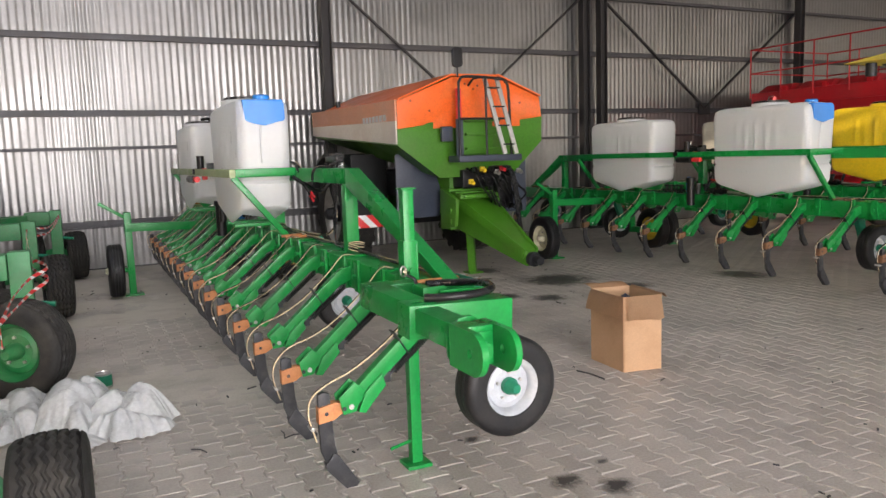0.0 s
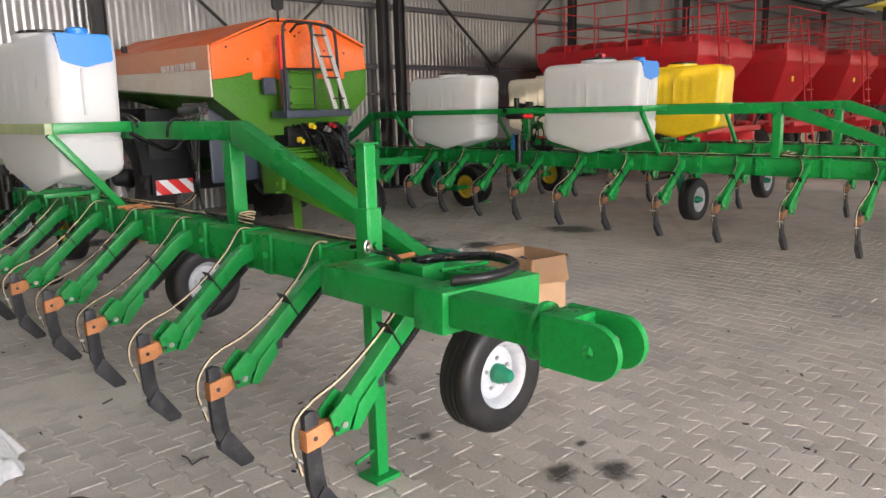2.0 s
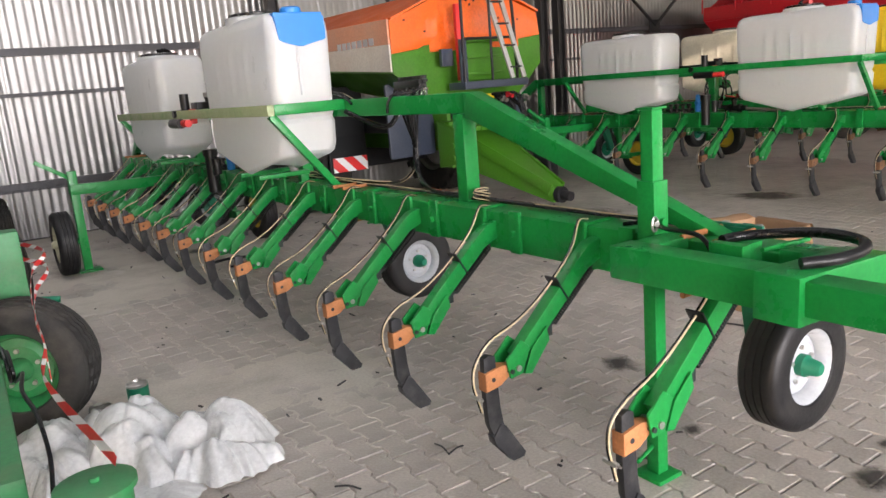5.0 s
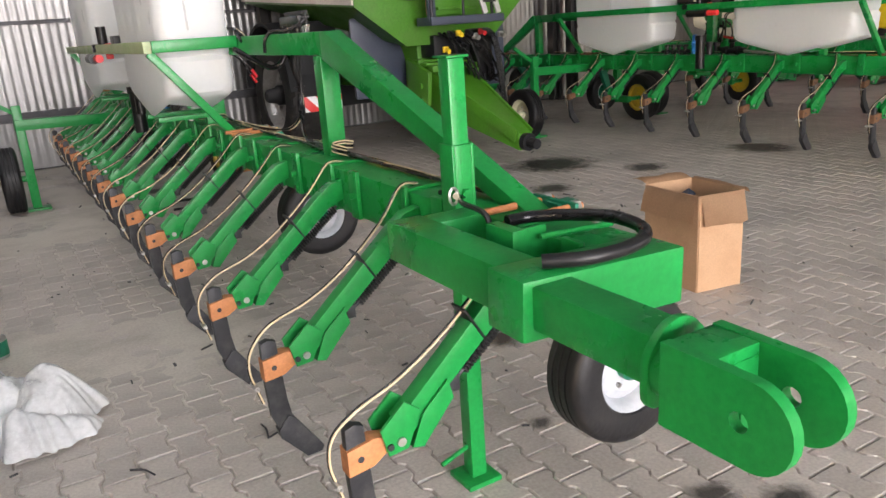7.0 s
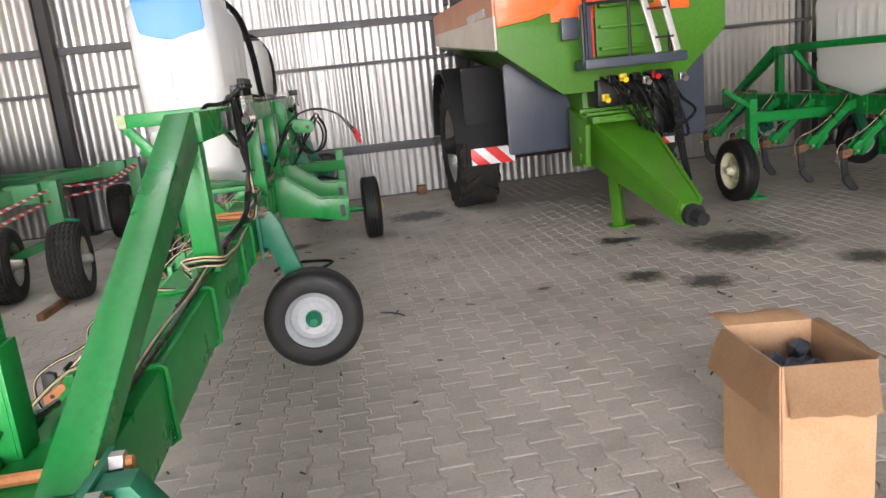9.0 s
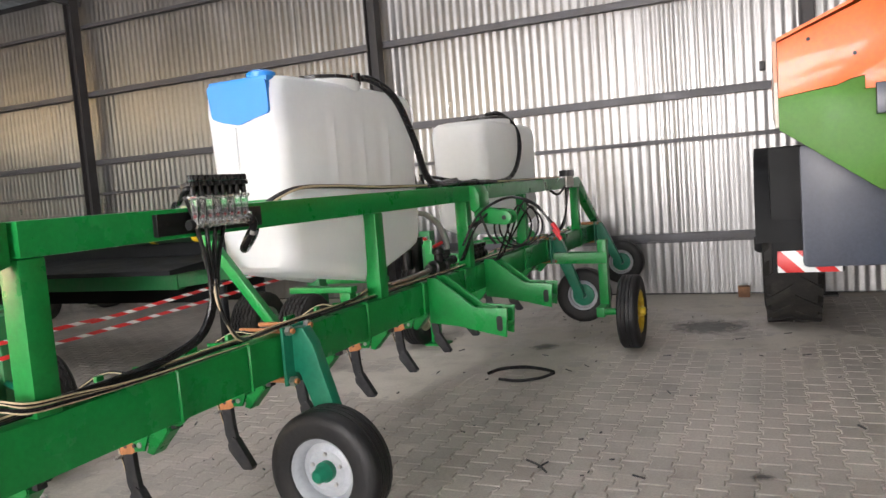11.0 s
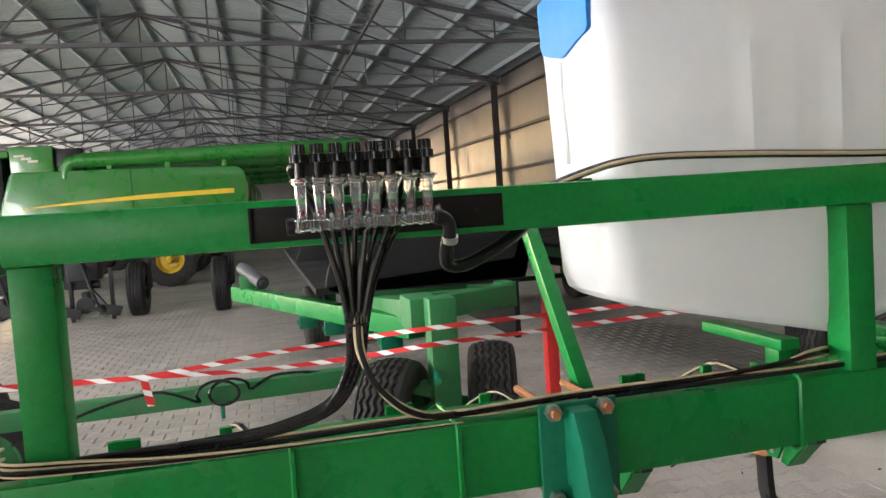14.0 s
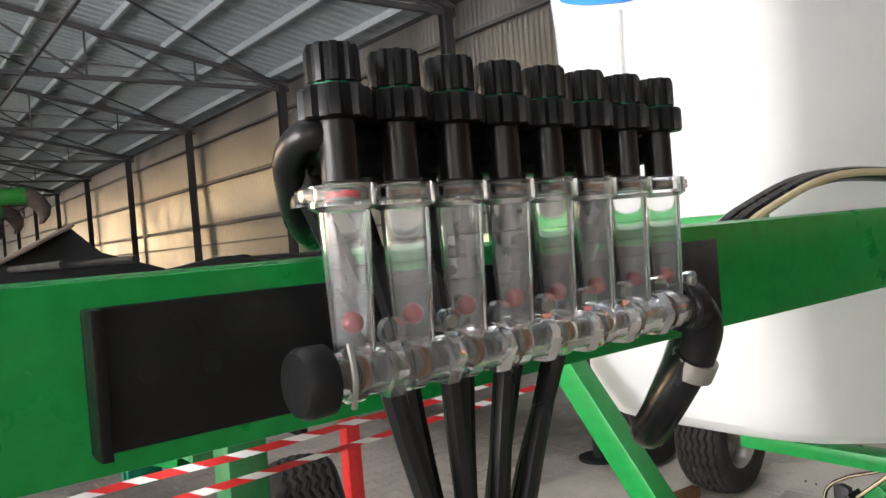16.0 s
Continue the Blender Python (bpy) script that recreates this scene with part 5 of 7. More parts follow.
fm2 = thing("flow_meter", (1.66, 10.25, 1.4), "small black and clear flow meter on the rail", "flow meter")
bm = bmesh.new()
box(bm, 1.614, 1.7, 10.14, 10.4, 1.5, 1.56, 0.008)
part("meter_body", bm, BLACK, fm2)
for k in range(8):
    bm = bmesh.new()
    cyl(bm, (1.68, 10.15 + 0.033 * k, 1.4), (1.68, 10.15 + 0.033 * k, 1.5), 0.012, 8)
    part("sight_tube", bm, ALU, fm2)
for k in range(6):
    bm = bmesh.new()
    hose(bm, [(1.66, 10.17 + 0.03 * k, 1.42), (1.65, 10.2, 1.2), (1.6, 10.12 + 0.02 * k, 1.02), (1.56, 9.8, 0.97)], 0.008, 6, 5)
    part("outlet_hose", bm, HOSE, fm2)
bm = bmesh.new()
hose(bm, [(1.66, 10.14, 1.4), (1.64, 9.95, 1.34), (1.6, 9.8, 1.4)], 0.012, 6, 5)
part("feed_hose", bm, HOSE, fm2)
clear_hose = thing("clear_hose", (1.35, 7.5, 1.0), "clear braided plastic hose above the pump", "hose")
bm = bmesh.new()
hose(bm, [(1.36, 7.42, 1.335), (1.42, 7.52, 1.33), (1.46, 7.64, 1.25), (1.48, 7.71, 1.12), (1.475, 7.7, 1.07)], 0.018, 10, 6)
part("hose", bm, ALU, clear_hose)

# ---- cardboard box ----
cb = thing("cardboard_box", (3.46, 4.22, 0), "open brown cardboard box with folded flaps, on the floor", "box")
c = [(3.34, 4.44), (3.315, 4.04), (3.6, 3.99), (3.645, 4.38)]
h = 0.535


def wall_of(bm, a, b, z0, z1, thick=0.006, lean=(0, 0)):
    a, b, l = Vector((*a, 0)), Vector((*b, 0)), Vector((*lean, 0))
    n = (b - a).cross(Vector((0, 0, 1))).normalized() * thick
    lo, up = Vector((0, 0, z0)), Vector((0, 0, z1))
    hexa(bm, (a + lo, b + lo, b + n + lo, a + n + lo, a + l + up, b + l + up, b + n + l + up, a + n + l + up), 0)


for i in range(4):
    bm = bmesh.new()
    wall_of(bm, c[i], c[(i + 1) % 4], 0, h)
    part("carton_wall", bm, CARD, cb)
bm = bmesh.new()
box(bm, 3.35, 3.6, 4.06, 4.36, 0.002, 0.01, 0)
part("carton_base", bm, CARD, cb)
# the four flaps: outer edge offset from each wall's top edge, and how much it sags
flaps = ((0, 1, (-0.085, -0.035, -0.13), 0.03), (1, 2, (0.006, -0.03, -0.165), 0.0), (2, 3, (0.06, 0.0, -0.03), 0.02), (3, 0, (-0.06, 0.09, 0.02), 0.02))
for i, (p, q, l, sag) in enumerate(flaps):
    bm = bmesh.new()
    a, b = Vector((*c[p], h)), Vector((*c[q], h))
    l = Vector(l)
    g = []
    for s in range(5):
        t = s / 4
        g.append([bm.verts.new(a.lerp(b, 0.015 + 0.97 * u / 5) + l * t + Vector((0, -0.006 * (i == 1), sag * math.sin(t * math.pi) + 0.02 * t * noise.noise((u * 0.6, s, i * 7.0))))) for u in range(6)])
    for one, two in zip(g, g[1:]):
        for u in range(5):
            bm.faces.new((one[u], one[u + 1], two[u + 1], two[u]))
    bmesh.ops.solidify(bm, geom=bm.faces[:], thickness=0.006)
    part("flap", bm, CARD, cb)
bm = bmesh.new()
for k in range(14):
    x, y = 3.37 + 0.22 * random.random(), 4.08 + 0.26 * random.random()
    bmesh.ops.create_icosphere(bm, subdivisions=1, radius=0.03 + 0.02 * random.random(), matrix=Matrix.Translation((x, y, 0.4 + 0.05 * random.random())))
box(bm, 3.36, 3.59, 4.07, 4.36, 0.3, 0.39, 0.01)
part("packing", bm, SLATE, cb, "dark crumpled packing inside", kind="stuff")


# ---- trailed spreader with orange and green hopper ----
sp = thing("trailed_spreader", (4.6, 10, 0), "orange and green trailed spreader with dark mudguards", "farm trailer")
Y0, Y1 = 8.6, 12.15
slide(sp, -0.07, -0.13)
front = ((3.57, 1.68), (4.12, 1.27), (5.16, 1.27), (5.63, 1.7), (5.64, 2.08), (5.6, 2.27), (4.95, 2.53), (4.32, 2.51), (3.57, 2.22))
bm = bmesh.new()
va = [bm.verts.new((x, Y0, z)) for x, z in front]
vb = [bm.verts.new((4.6 + (x - 4.6) * 0.97, Y1, max(z, 1.9) if z < 1.8 else z)) for x, z in front]
nf = len(front)
for i in range(nf):
    j = (i + 1) % nf
    bm.faces.new((va[j], va[i], vb[i], vb[j]))
bm.faces.new(vb)
bmesh.ops.recalc_face_normals(bm, faces=bm.faces)
part("hopper", bm, GREEN_MOSS, sp)
bm = bmesh.new()
plate(bm, ((3.57, 1.68), (4.12, 1.27), (5.16, 1.27), (5.63, 1.7), (5.635, 2.02), (5.3, 1.98), (5.3, 1.9), (4.9, 1.9), (4.05, 1.88), (4.05, 1.96), (3.98, 1.95), (3.9, 1.92), (3.57, 1.88)), "y", Y0 - 0.012, Y0 + 0.02, 0.003)
part("green_front", bm, GREEN_MOSS, sp)
bm = bmesh.new()
plate(bm, ((3.572, 1.882), (3.9, 1.924), (3.98, 1.954), (4.05, 1.964), (4.05, 1.882), (4.9, 1.902), (5.3, 1.902), (5.3, 1.982), (5.634, 2.022), (5.6, 2.27), (4.95, 2.53), (4.32, 2.51), (3.572, 2.22)), "y", Y0 - 0.0125, Y0 + 0.02, 0.003)
part("orange_front", bm, ORANGE, sp, "orange painted front panel")
bm = bmesh.new()
plate(bm, ((Y0, 1.7), (Y0, 1.98), (Y1, 2.07), (Y1, 1.93)), "x", 3.548, 3.568)
part("side_panel", bm, PALE, sp, "pale faded side panel")
bm = bmesh.new()
plate(bm, ((Y0, 1.982), (Y0, 2.235), (Y1, 2.3), (Y1, 2.072)), "x", 3.547, 3.568)
salmon = part("side_panel", bm, SALMON, sp, "faded orange side panel")
for k, (a, b) in enumerate(((0, 0.1), (0.13, 0.23), (0.26, 0.36), (0.39, 0.49), (0.52, 0.6), (0.63, 0.72), (0.75, 0.84))):
    bm = bmesh.new()
    box(bm, 3.543, 3.5465, 8.9 + a, 8.9 + b, 2.0, 2.075, 0)
    part("letter_bar", bm, TANK, salmon)
bm = bmesh.new()
for x0, z0, x1, z1 in ((3.57, 2.225, 4.3, 2.525), (4.97, 2.54, 5.6, 2.28)):
    hexa(bm, ((x0, Y0 - 0.05, z0), (x1, Y0 - 0.05, z1), (4.6 + (x1 - 4.6) * 0.97, Y1, z1 + 0.02), (4.6 + (x0 - 4.6) * 0.97, Y1, z0 + 0.02), (x0, Y0 - 0.05, z0 + 0.02), (x1, Y0 - 0.05, z1 + 0.02), (4.6 + (x1 - 4.6) * 0.97, Y1, z1 + 0.04), (4.6 + (x0 - 4.6) * 0.97, Y1, z0 + 0.04)), 0)
box(bm, 4.3, 4.97, Y0 - 0.05, Y1, 2.525, 2.55, 0.004)
part("cover", bm, ORANGE, sp, "orange sheet cover")
bm = bmesh.new()
for x, z in ((3.75, 2.22), (4.0, 2.1), (5.3, 2.2), (5.02, 2.22), (4.62, 2.37), (4.68, 2.41), (4.5, 2.43)):
    cyl(bm, (x, Y0 - 0.02, z), (x, Y0 - 0.005, z), 0.012, 8)
part("bolt", bm, DARK, sp)
# platform, steps and rails
slide(sp, -0.07, -0.22)
bm = bmesh.new()
box(bm, 4.2, 5.08, 8.28, 8.58, 1.46, 1.54, 0.01)
plat = part("platform", bm, SLATE, sp, "slate grey step platform")
bm = bmesh.new()
hose(bm, [(4.22, 8.3, 1.5), (4.22, 8.3, 2.3), (4.24, 8.3, 2.44), (4.34, 8.3, 2.48), (4.78, 8.3, 2.46), (4.87, 8.3, 2.42), (4.91, 8.3, 2.3), (4.94, 8.3, 1.54)], 0.017, 8, 3)
hose(bm, [(4.59, 8.3, 1.5), (4.59, 8.3, 2.46)], 0.014, 8, 1)
hose(bm, [(4.22, 8.3, 1.98), (4.92, 8.3, 1.98)], 0.014, 8, 1)
hose(bm, [(4.5, 8.3, 2.47), (4.5, 8.45, 2.47), (4.5, 8.58, 2.4)], 0.014, 8, 1)
part("handrail", bm, DARK, plat, "dark grey tube handrail")
bm = bmesh.new()
box(bm, 4.195, 4.28, 8.32, 8.36, 1.5, 1.98, 0.006)
part("upright", bm, SLATE, plat)
bm = bmesh.new()
box(bm, 4.4, 4.82, 8.56, 8.575, 1.56, 2.0, 0.006)
for z in (1.62, 1.8, 1.97):
    box(bm, 4.42, 4.9, 8.5, 8.56, z - 0.015, z + 0.015, 0.004)
part("step_panel", bm, GREEN_MOSS, plat)
bm = bmesh.new()
box(bm, 4.09, 4.24, 8.52, 8.57, 1.72, 1.9, 0.008)
part("bracket", bm, SLATE, plat)
bm = bmesh.new()
box(bm, 4.3, 4.36, 8.5, 8.55, 1.56, 2.36, 0.006)
part("red_post", bm, RED_BRIGHT, plat)
lad = thing("aluminium_ladder", (4.85, 8.25, 1.55), "aluminium step ladder leaning on the spreader", "ladder")
slide(lad, -0.07, -0.22)
for x0, x1 in ((4.61, 4.79), (4.78, 4.95)):
    bm = bmesh.new()
    bar(bm, (x1, 8.2, 1.545), (x0, 8.36, 2.47), 0.055, 0.025, (0, 1, 0), 0.004)
    part("stile", bm, ALU, lad)
for k in range(4):
    t = (k + 0.5) / 4
    bm = bmesh.new()
    bar(bm, (4.79 - 0.18 * t, 8.2 + 0.16 * t, 1.545 + 0.925 * t), (4.95 - 0.17 * t, 8.2 + 0.16 * t, 1.545 + 0.925 * t), 0.03, 0.02, bev=0.003)
    part("rung", bm, DARK, lad)
bm = bmesh.new()
plate(bm, rounded(((4.28, 2.62), (4.42, 2.62), (4.42, 2.86), (4.28, 2.86)), 0.05), "y", 8.55, 8.59, 0.01)
cyl(bm, (4.35, 8.57, 2.5), (4.35, 8.57, 2.63), 0.012, 8)
part("mirror", bm, DARK, sp, "dark mirror on a stalk")
bm = bmesh.new()
box(bm, 3.45, 3.5, 10.6, 10.68, 2.28, 2.36, 0.01)
part("side_lamp", bm, DARK, sp)
# hoses and couplings below the platform
for k in range(9):
    bm = bmesh.new()
    a = 4.4 + 0.065 * k
    hose(bm, [(a, 8.5, 1.38), (a + 0.06, 8.35, 1.3 - 0.02 * (k % 3)), (a + 0.12, 8.32, 1.15 + 0.04 * (k % 2)), (a + 0.25, 8.36, 1.02 - 0.06 * (k % 4)), (min(a + 0.3, 4.95), 8.42, 0.95 - 0.05 * (k % 3))], 0.013, 7, 5)
    part("hose", bm, HOSE, sp)
for x, z, m in ((4.52, 1.37, YELLOW), (4.36, 1.22, YELLOW), (4.72, 1.33, STEEL), (4.8, 1.37, RED), (4.76, 1.22, BLACK), (4.58, 1.24, BLACK), (4.42, 1.37, BLACK), (4.64, 1.37, BLACK), (5.04, 1.33, STEEL)):
    bm = bmesh.new()
    cyl(bm, (x, 8.24, z - 0.02), (x, 8.32, z + 0.01), 0.024, 12)
    box(bm, x - 0.028, x + 0.028, 8.29, 8.33, z - 0.03, z + 0.03, 0.008)
    part("coupling", bm, m, sp)
bm = bmesh.new()
box(bm, 4.84, 5.04, 8.46, 8.7, 0.85, 1.4, 0.03)
box(bm, 4.4, 5.1, 8.6, 8.9, 1.13, 1.36, 0.02)
part("hose_box", bm, BLACK, sp)
for k in range(5):
    bm = bmesh.new()
    hose(bm, [(4.78 + 0.014 * k, 8.26, 1.4), (4.86 + 0.014 * k, 8.22, 1.32), (4.9 + 0.014 * k, 8.2, 1.1), (4.93 + 0.012 * k, 8.18, 0.75), (4.99 + 0.012 * k, 8.2, 0.55 - 0.02 * k), (5.05, 8.3, 0.62), (5.04, 8.4, 0.8)], 0.0095, 7, 5)
    part("hose", bm, HOSE, sp)
# chassis, drawbar, leg
slide(sp, -0.02, -0.1)
bm = bmesh.new()
box(bm, 4.3, 4.95, 8.76, 12.1, 0.78, 1.28, 0.02)
part("chassis", bm, GREEN_MOSS, sp)
bm = bmesh.new()
hexa(bm, ((4.29, 8.6, 0.62), (4.77, 8.6, 0.62), (4.67, 7.3, 0.26), (4.52, 7.3, 0.26), (4.29, 8.6, 1.06), (4.77, 8.6, 1.06), (4.67, 7.3, 0.43), (4.52, 7.3, 0.43)), 0.012)
draw = part("drawbar", bm, GREEN_MOSS, sp)
for xa, xb in ((4.275, 4.508), (4.785, 4.682)):
    bm = bmesh.new()
    bar(bm, (xa, 8.55, 0.98), (xb, 7.32, 0.4), 0.022, 0.12, bev=0.004)
    part("lip", bm, GREEN_MOSS, draw)
bm = bmesh.new()
for xa in (4.175, 4.775):
    hexa(bm, ((xa, 8.4, 0.66), (xa + 0.05, 8.4, 0.66), (xa + 0.05, 8.8, 0.6), (xa, 8.8, 0.6), (xa, 8.34, 1.0), (xa + 0.05, 8.34, 1.0), (xa + 0.05, 8.8, 1.14), (xa, 8.8, 1.14)), 0.012)
box(bm, 4.226, 4.774, 8.62, 8.8, 0.6, 1.12, 0.01)
for z in (0.72, 0.86):
    cyl(bm, (4.16, 8.5, z), (4.18, 8.5, z), 0.03, 10)
part("drawbar_head", bm, GREEN_MOSS, draw)
bm = bmesh.new()
box(bm, 4.25, 4.8, 8.36, 8.48, 1.0, 1.06, 0.01)
box(bm, 4.24, 4.81, 8.48, 8.64, 1.062, 1.09, 0.006)
for x in (4.36, 4.52, 4.68):
    box(bm, x - 0.05, x + 0.05, 8.34, 8.358, 1.01, 1.045, 0.004)
part("rib", bm, GREEN_MOSS, draw)
bm = bmesh.new()
cyl(bm, (4.6, 7.3, 0.34), (4.605, 7.24, 0.34), 0.085, 18)
cyl(bm, (4.605, 7.24, 0.34), (4.61, 7.13, 0.33), 0.05, 14)
part("towing_eye", bm, DARK, draw, "black towing eye")
bm = bmesh.new()
bar(bm, (4.5, 8.62, 0.7), (4.58, 8.72, 0.02), 0.1, 0.1, bev=0.01)
leg = part("parking_leg", bm, GREEN_MOSS, sp)
bm = bmesh.new()
box(bm, 4.49, 4.69, 8.62, 8.82, 0, 0.02, 0.005)
part("foot_plate", bm, GREEN_MOSS, leg)
# wheels, mudguards, hazard plates
slide(sp, 0, 0)
for s in (-1, 1):
    cx, wx = 4.62 + s * 0.94, 4.62 + s * 1.04
    wheel(sp, "road_wheel", (wx, 10.84, 0.73), (s, 0, 0), 0.73, 0.46, 0.42, STEEL, DARK, RUBBER_DUSTY, 20, "large lugged trailer wheel")
    bm = bmesh.new()
    arc = [(10.84 - 0.85 * math.cos(math.radians(a)), 0.74 + 0.88 * math.sin(math.radians(a))) for a in range(5, 176, 10)]
    inner = [(10.84 - 0.81 * math.cos(math.radians(a)), 0.74 + 0.84 * math.sin(math.radians(a))) for a in range(175, 4, -10)]
    plate(bm, arc + inner, "x", wx - 0.28, wx + 0.3)
    guard = part("mudguard", bm, HEADER_DARK, sp, "dull black plastic mudguard")
    bm = bmesh.new()
    box(bm, cx - 0.26, cx + 0.28, 10.03, 10.07, 0.56, 1.6, 0.02)
    part("mud_flap", bm, HEADER_DARK, guard)
    bm = bmesh.new()
    xa, xb = (3.62, 4.2) if s < 0 else (4.98, 5.56)
    xo, xi = (xa, xb + 0.04) if s < 0 else (xb, xa - 0.04)
    out = [(xo, 0.75), (xo, 1.585)] + [(xo + (xi - xo) * math.sin(radians(a)), 1.08 + 0.505 * math.cos(radians(a))) for a in range(10, 91, 10)] + [(xi - 0.02 * (xi - xo), 0.76)]
    plate(bm, rounded(out, 0.04), "y", 8.86, 8.9, 0.01)
    part("splash_panel", bm, SLATE, sp, "slate grey splash panel")
    bm = bmesh.new()
    box(bm, cx - 0.22 if s < 0 else cx - 0.26, cx + 0.26 if s < 0 else cx + 0.22, 10.01, 10.025, 0.56, 0.74, 0.003)
    part("hazard_plate", bm, HAZARD, sp, "red and white hazard plate")
    bm = bmesh.new()
    box(bm, cx - 0.1, cx, 10.01, 10.03, 0.84, 0.89, 0.006)
    part("marker_lamp", bm, RIM_WHITE, sp)
bm = bmesh.new()
box(bm, 3.9, 5.35, 10.8, 11.1, 0.5, 0.8, 0.02)
box(bm, 4.0, 5.24, 9.2, 11.9, 1.0, 1.35, 0.03)
part("axle", bm, DARK, sp)


# ---- header trolleys and the combine header parked on them ----
def trolley(label, kingpin, post, wheels, chassis_y, rim=None, length=7.2, rear=6.0, askew=False):
    """A trolley that carries a header: front wheels on a turned axle, kingpin, fork and a long frame."""
    x, y = post
    tr = thing("header_trolley", (x, y, 0), label, "farm trailer", "header trolleys")
    for wx, wy, axis, r in wheels:
        wheel(tr, "road_wheel", (wx, wy, r), axis, r, 0.25, r * 0.56, rim or GREEN_DUSTY, rim or GREEN_DUSTY, RUBBER_DUSTY, 30, "knobbly tyre on a dull steel rim" if rim else "knobbly tyre on a green rim")
        bm = bmesh.new()
        bar(bm, (wx - axis[0] * 0.08, wy - axis[1] * 0.08, r), (x, y, 0.45), 0.07, 0.07, bev=0.006)
        part("stub_axle", bm, GREEN_DUSTY, tr)
    bm = bmesh.new()
    if kingpin == "square":
        box(bm, x - 0.07, x + 0.07, y - 0.07, y + 0.07, 0.36, 0.985, 0.01)
    else:
        cyl(bm, (x, y, 0.33), (x, y, 0.722), 0.075, 24)
    pin = part("kingpin", bm, GREEN_DUSTY, tr)
    bm = bmesh.new()
    if kingpin == "square":
        box(bm, x - 0.36, x - 0.071, y - 0.14, y + 0.02, 0.8, 0.975, 0.01)
    else:
        lathe(bm, (x, y, 0.722), (0, 0, 1), ((0.088, 0), (0.088, 0.014), (0.07, 0.02), (0, 0.02)), 24)
        cyl(bm, (x, y, 0.742), (x, y, 0.752), 0.012, 8)
    part("cap", bm, GREEN_DUSTY, pin)
    if kingpin == "square":
        bm = bmesh.new()
        cyl(bm, (x + 0.05, y - 0.05, 0.62), (x + 0.2, y - 0.08, 0.6), 0.018, 10)
        part("pin_handle", bm, GREEN_TEAL, pin)
    for s in (-1, 1):
        bm = bmesh.new()
        bar(bm, (x - 0.3, y - 0.06, 0.88), (x - 0.95, chassis_y + s * 0.42, 0.84), 0.12, 0.13, bev=0.008)
        part("fork_arm", bm, GREEN_DUSTY, tr)
        bm = bmesh.new()
        if askew and s < 0:
            bar(bm, (x - 0.36, y - 0.06, 0.78), (x - 3.1, y - 1.09, 0.79), 0.1, 0.12, bev=0.008)
        else:
            bar(bm, (x - 0.9, chassis_y + s * 0.42, 0.84), (x - length, chassis_y + s * 0.42, 0.84), 0.1, 0.16, bev=0.008)
        beam = part("side_beam", bm, GREEN if askew and s < 0 else GREEN_DUSTY, tr)
        if askew and s < 0:
            for f in (0.08, 0.2, 0.33, 0.47):
                bm = bmesh.new()
                bx, by = x - 0.36 - 2.74 * f, y - 0.06 - 1.03 * f
                box(bm, bx - 0.04, bx + 0.04, by - 0.09, by + 0.04, 0.64, 0.73, 0.008)
                cyl(bm, (bx, by - 0.1, 0.685), (bx, by - 0.07, 0.685), 0.02, 8)
                part("clamp", bm, GREEN_TEAL, beam)
            bm = bmesh.new()
            cyl(bm, (x - 3.0, y - 1.02, 1.01), (x - 2.6, y - 0.86, 0.9), 0.055, 16)
            cyl(bm, (x - 2.6, y - 0.86, 0.9), (x - 2.58, y - 0.852, 0.895), 0.03, 12)
            part("roller", bm, GIRT, beam, "dull steel roller end")
            bm = bmesh.new()
            box(bm, x - 2.9, x - 2.8, y - 1.05, y - 0.9, 0.84, 0.96, 0.01)
            part("bracket", bm, GREEN_DUSTY, beam)
        wheel(tr, "road_wheel", (x - rear, chassis_y + s * 0.6, 0.335), (0, s, 0), 0.335, 0.24, 0.18, RIM_CREAM, GREEN_DUSTY, RUBBER_DUSTY, 0, "dusty trolley wheel")
    for k in range(6):
        bm = bmesh.new()
        bar(bm, (x - 1.0 - k * (length - 1.2) / 5, chassis_y - 0.42, 0.84), (x - 1.0 - k * (length - 1.2) / 5, chassis_y + 0.42, 0.84), 0.08, 0.1, bev=0.006)
        part("cross_member", bm, GREEN_DUSTY, tr)
    bm = bmesh.new()
    cyl(bm, (x - rear, chassis_y - 0.6, 0.335), (x - rear, chassis_y + 0.6, 0.335), 0.04, 12)
    part("rear_axle", bm, GREEN_DUSTY, tr)
    for s in (-1, 1):
        bm = bmesh.new()
        box(bm, x - rear - 0.06, x - rear + 0.06, chassis_y + s * 0.42 - 0.05, chassis_y + s * 0.42 + 0.05, 0.34, 0.78, 0.01)
        part("axle_bracket", bm, GREEN_DUSTY, tr)
    return tr


trolley("green header trolley with a round kingpin, dusty", "round", (-0.5, 3.3), ((-0.18, 2.86, (1, 0, 0), 0.315), (-0.86, 3.7, (-1, 0, 0), 0.315)), 2.9, None, 1.6, 0.75)
trolley("green header trolley with a square kingpin post", "square", (-0.43, 5.94), ((-0.46, 5.68, (-0.47, -0.88, 0), 0.345), (-0.64, 6.26, (0.3, 0.95, 0), 0.345)), 6.2, None, 5.2, 4.4, True)
trolley("green header trolley with worn paint", "square", (-0.55, 9.2), ((-0.3, 8.6, (0.99, 0.12, 0), 0.335), (-0.92, 8.75, (0.99, 0.12, 0), 0.335)), 8.8, STEEL)
trolley("green header trolley close to the wall", "square", (-0.35, 11.3), ((-0.66, 11.6, (0.99, 0.1, 0), 0.335), (-0.14, 11.58, (0.99, 0.1, 0), 0.335)), 11.3, STEEL)
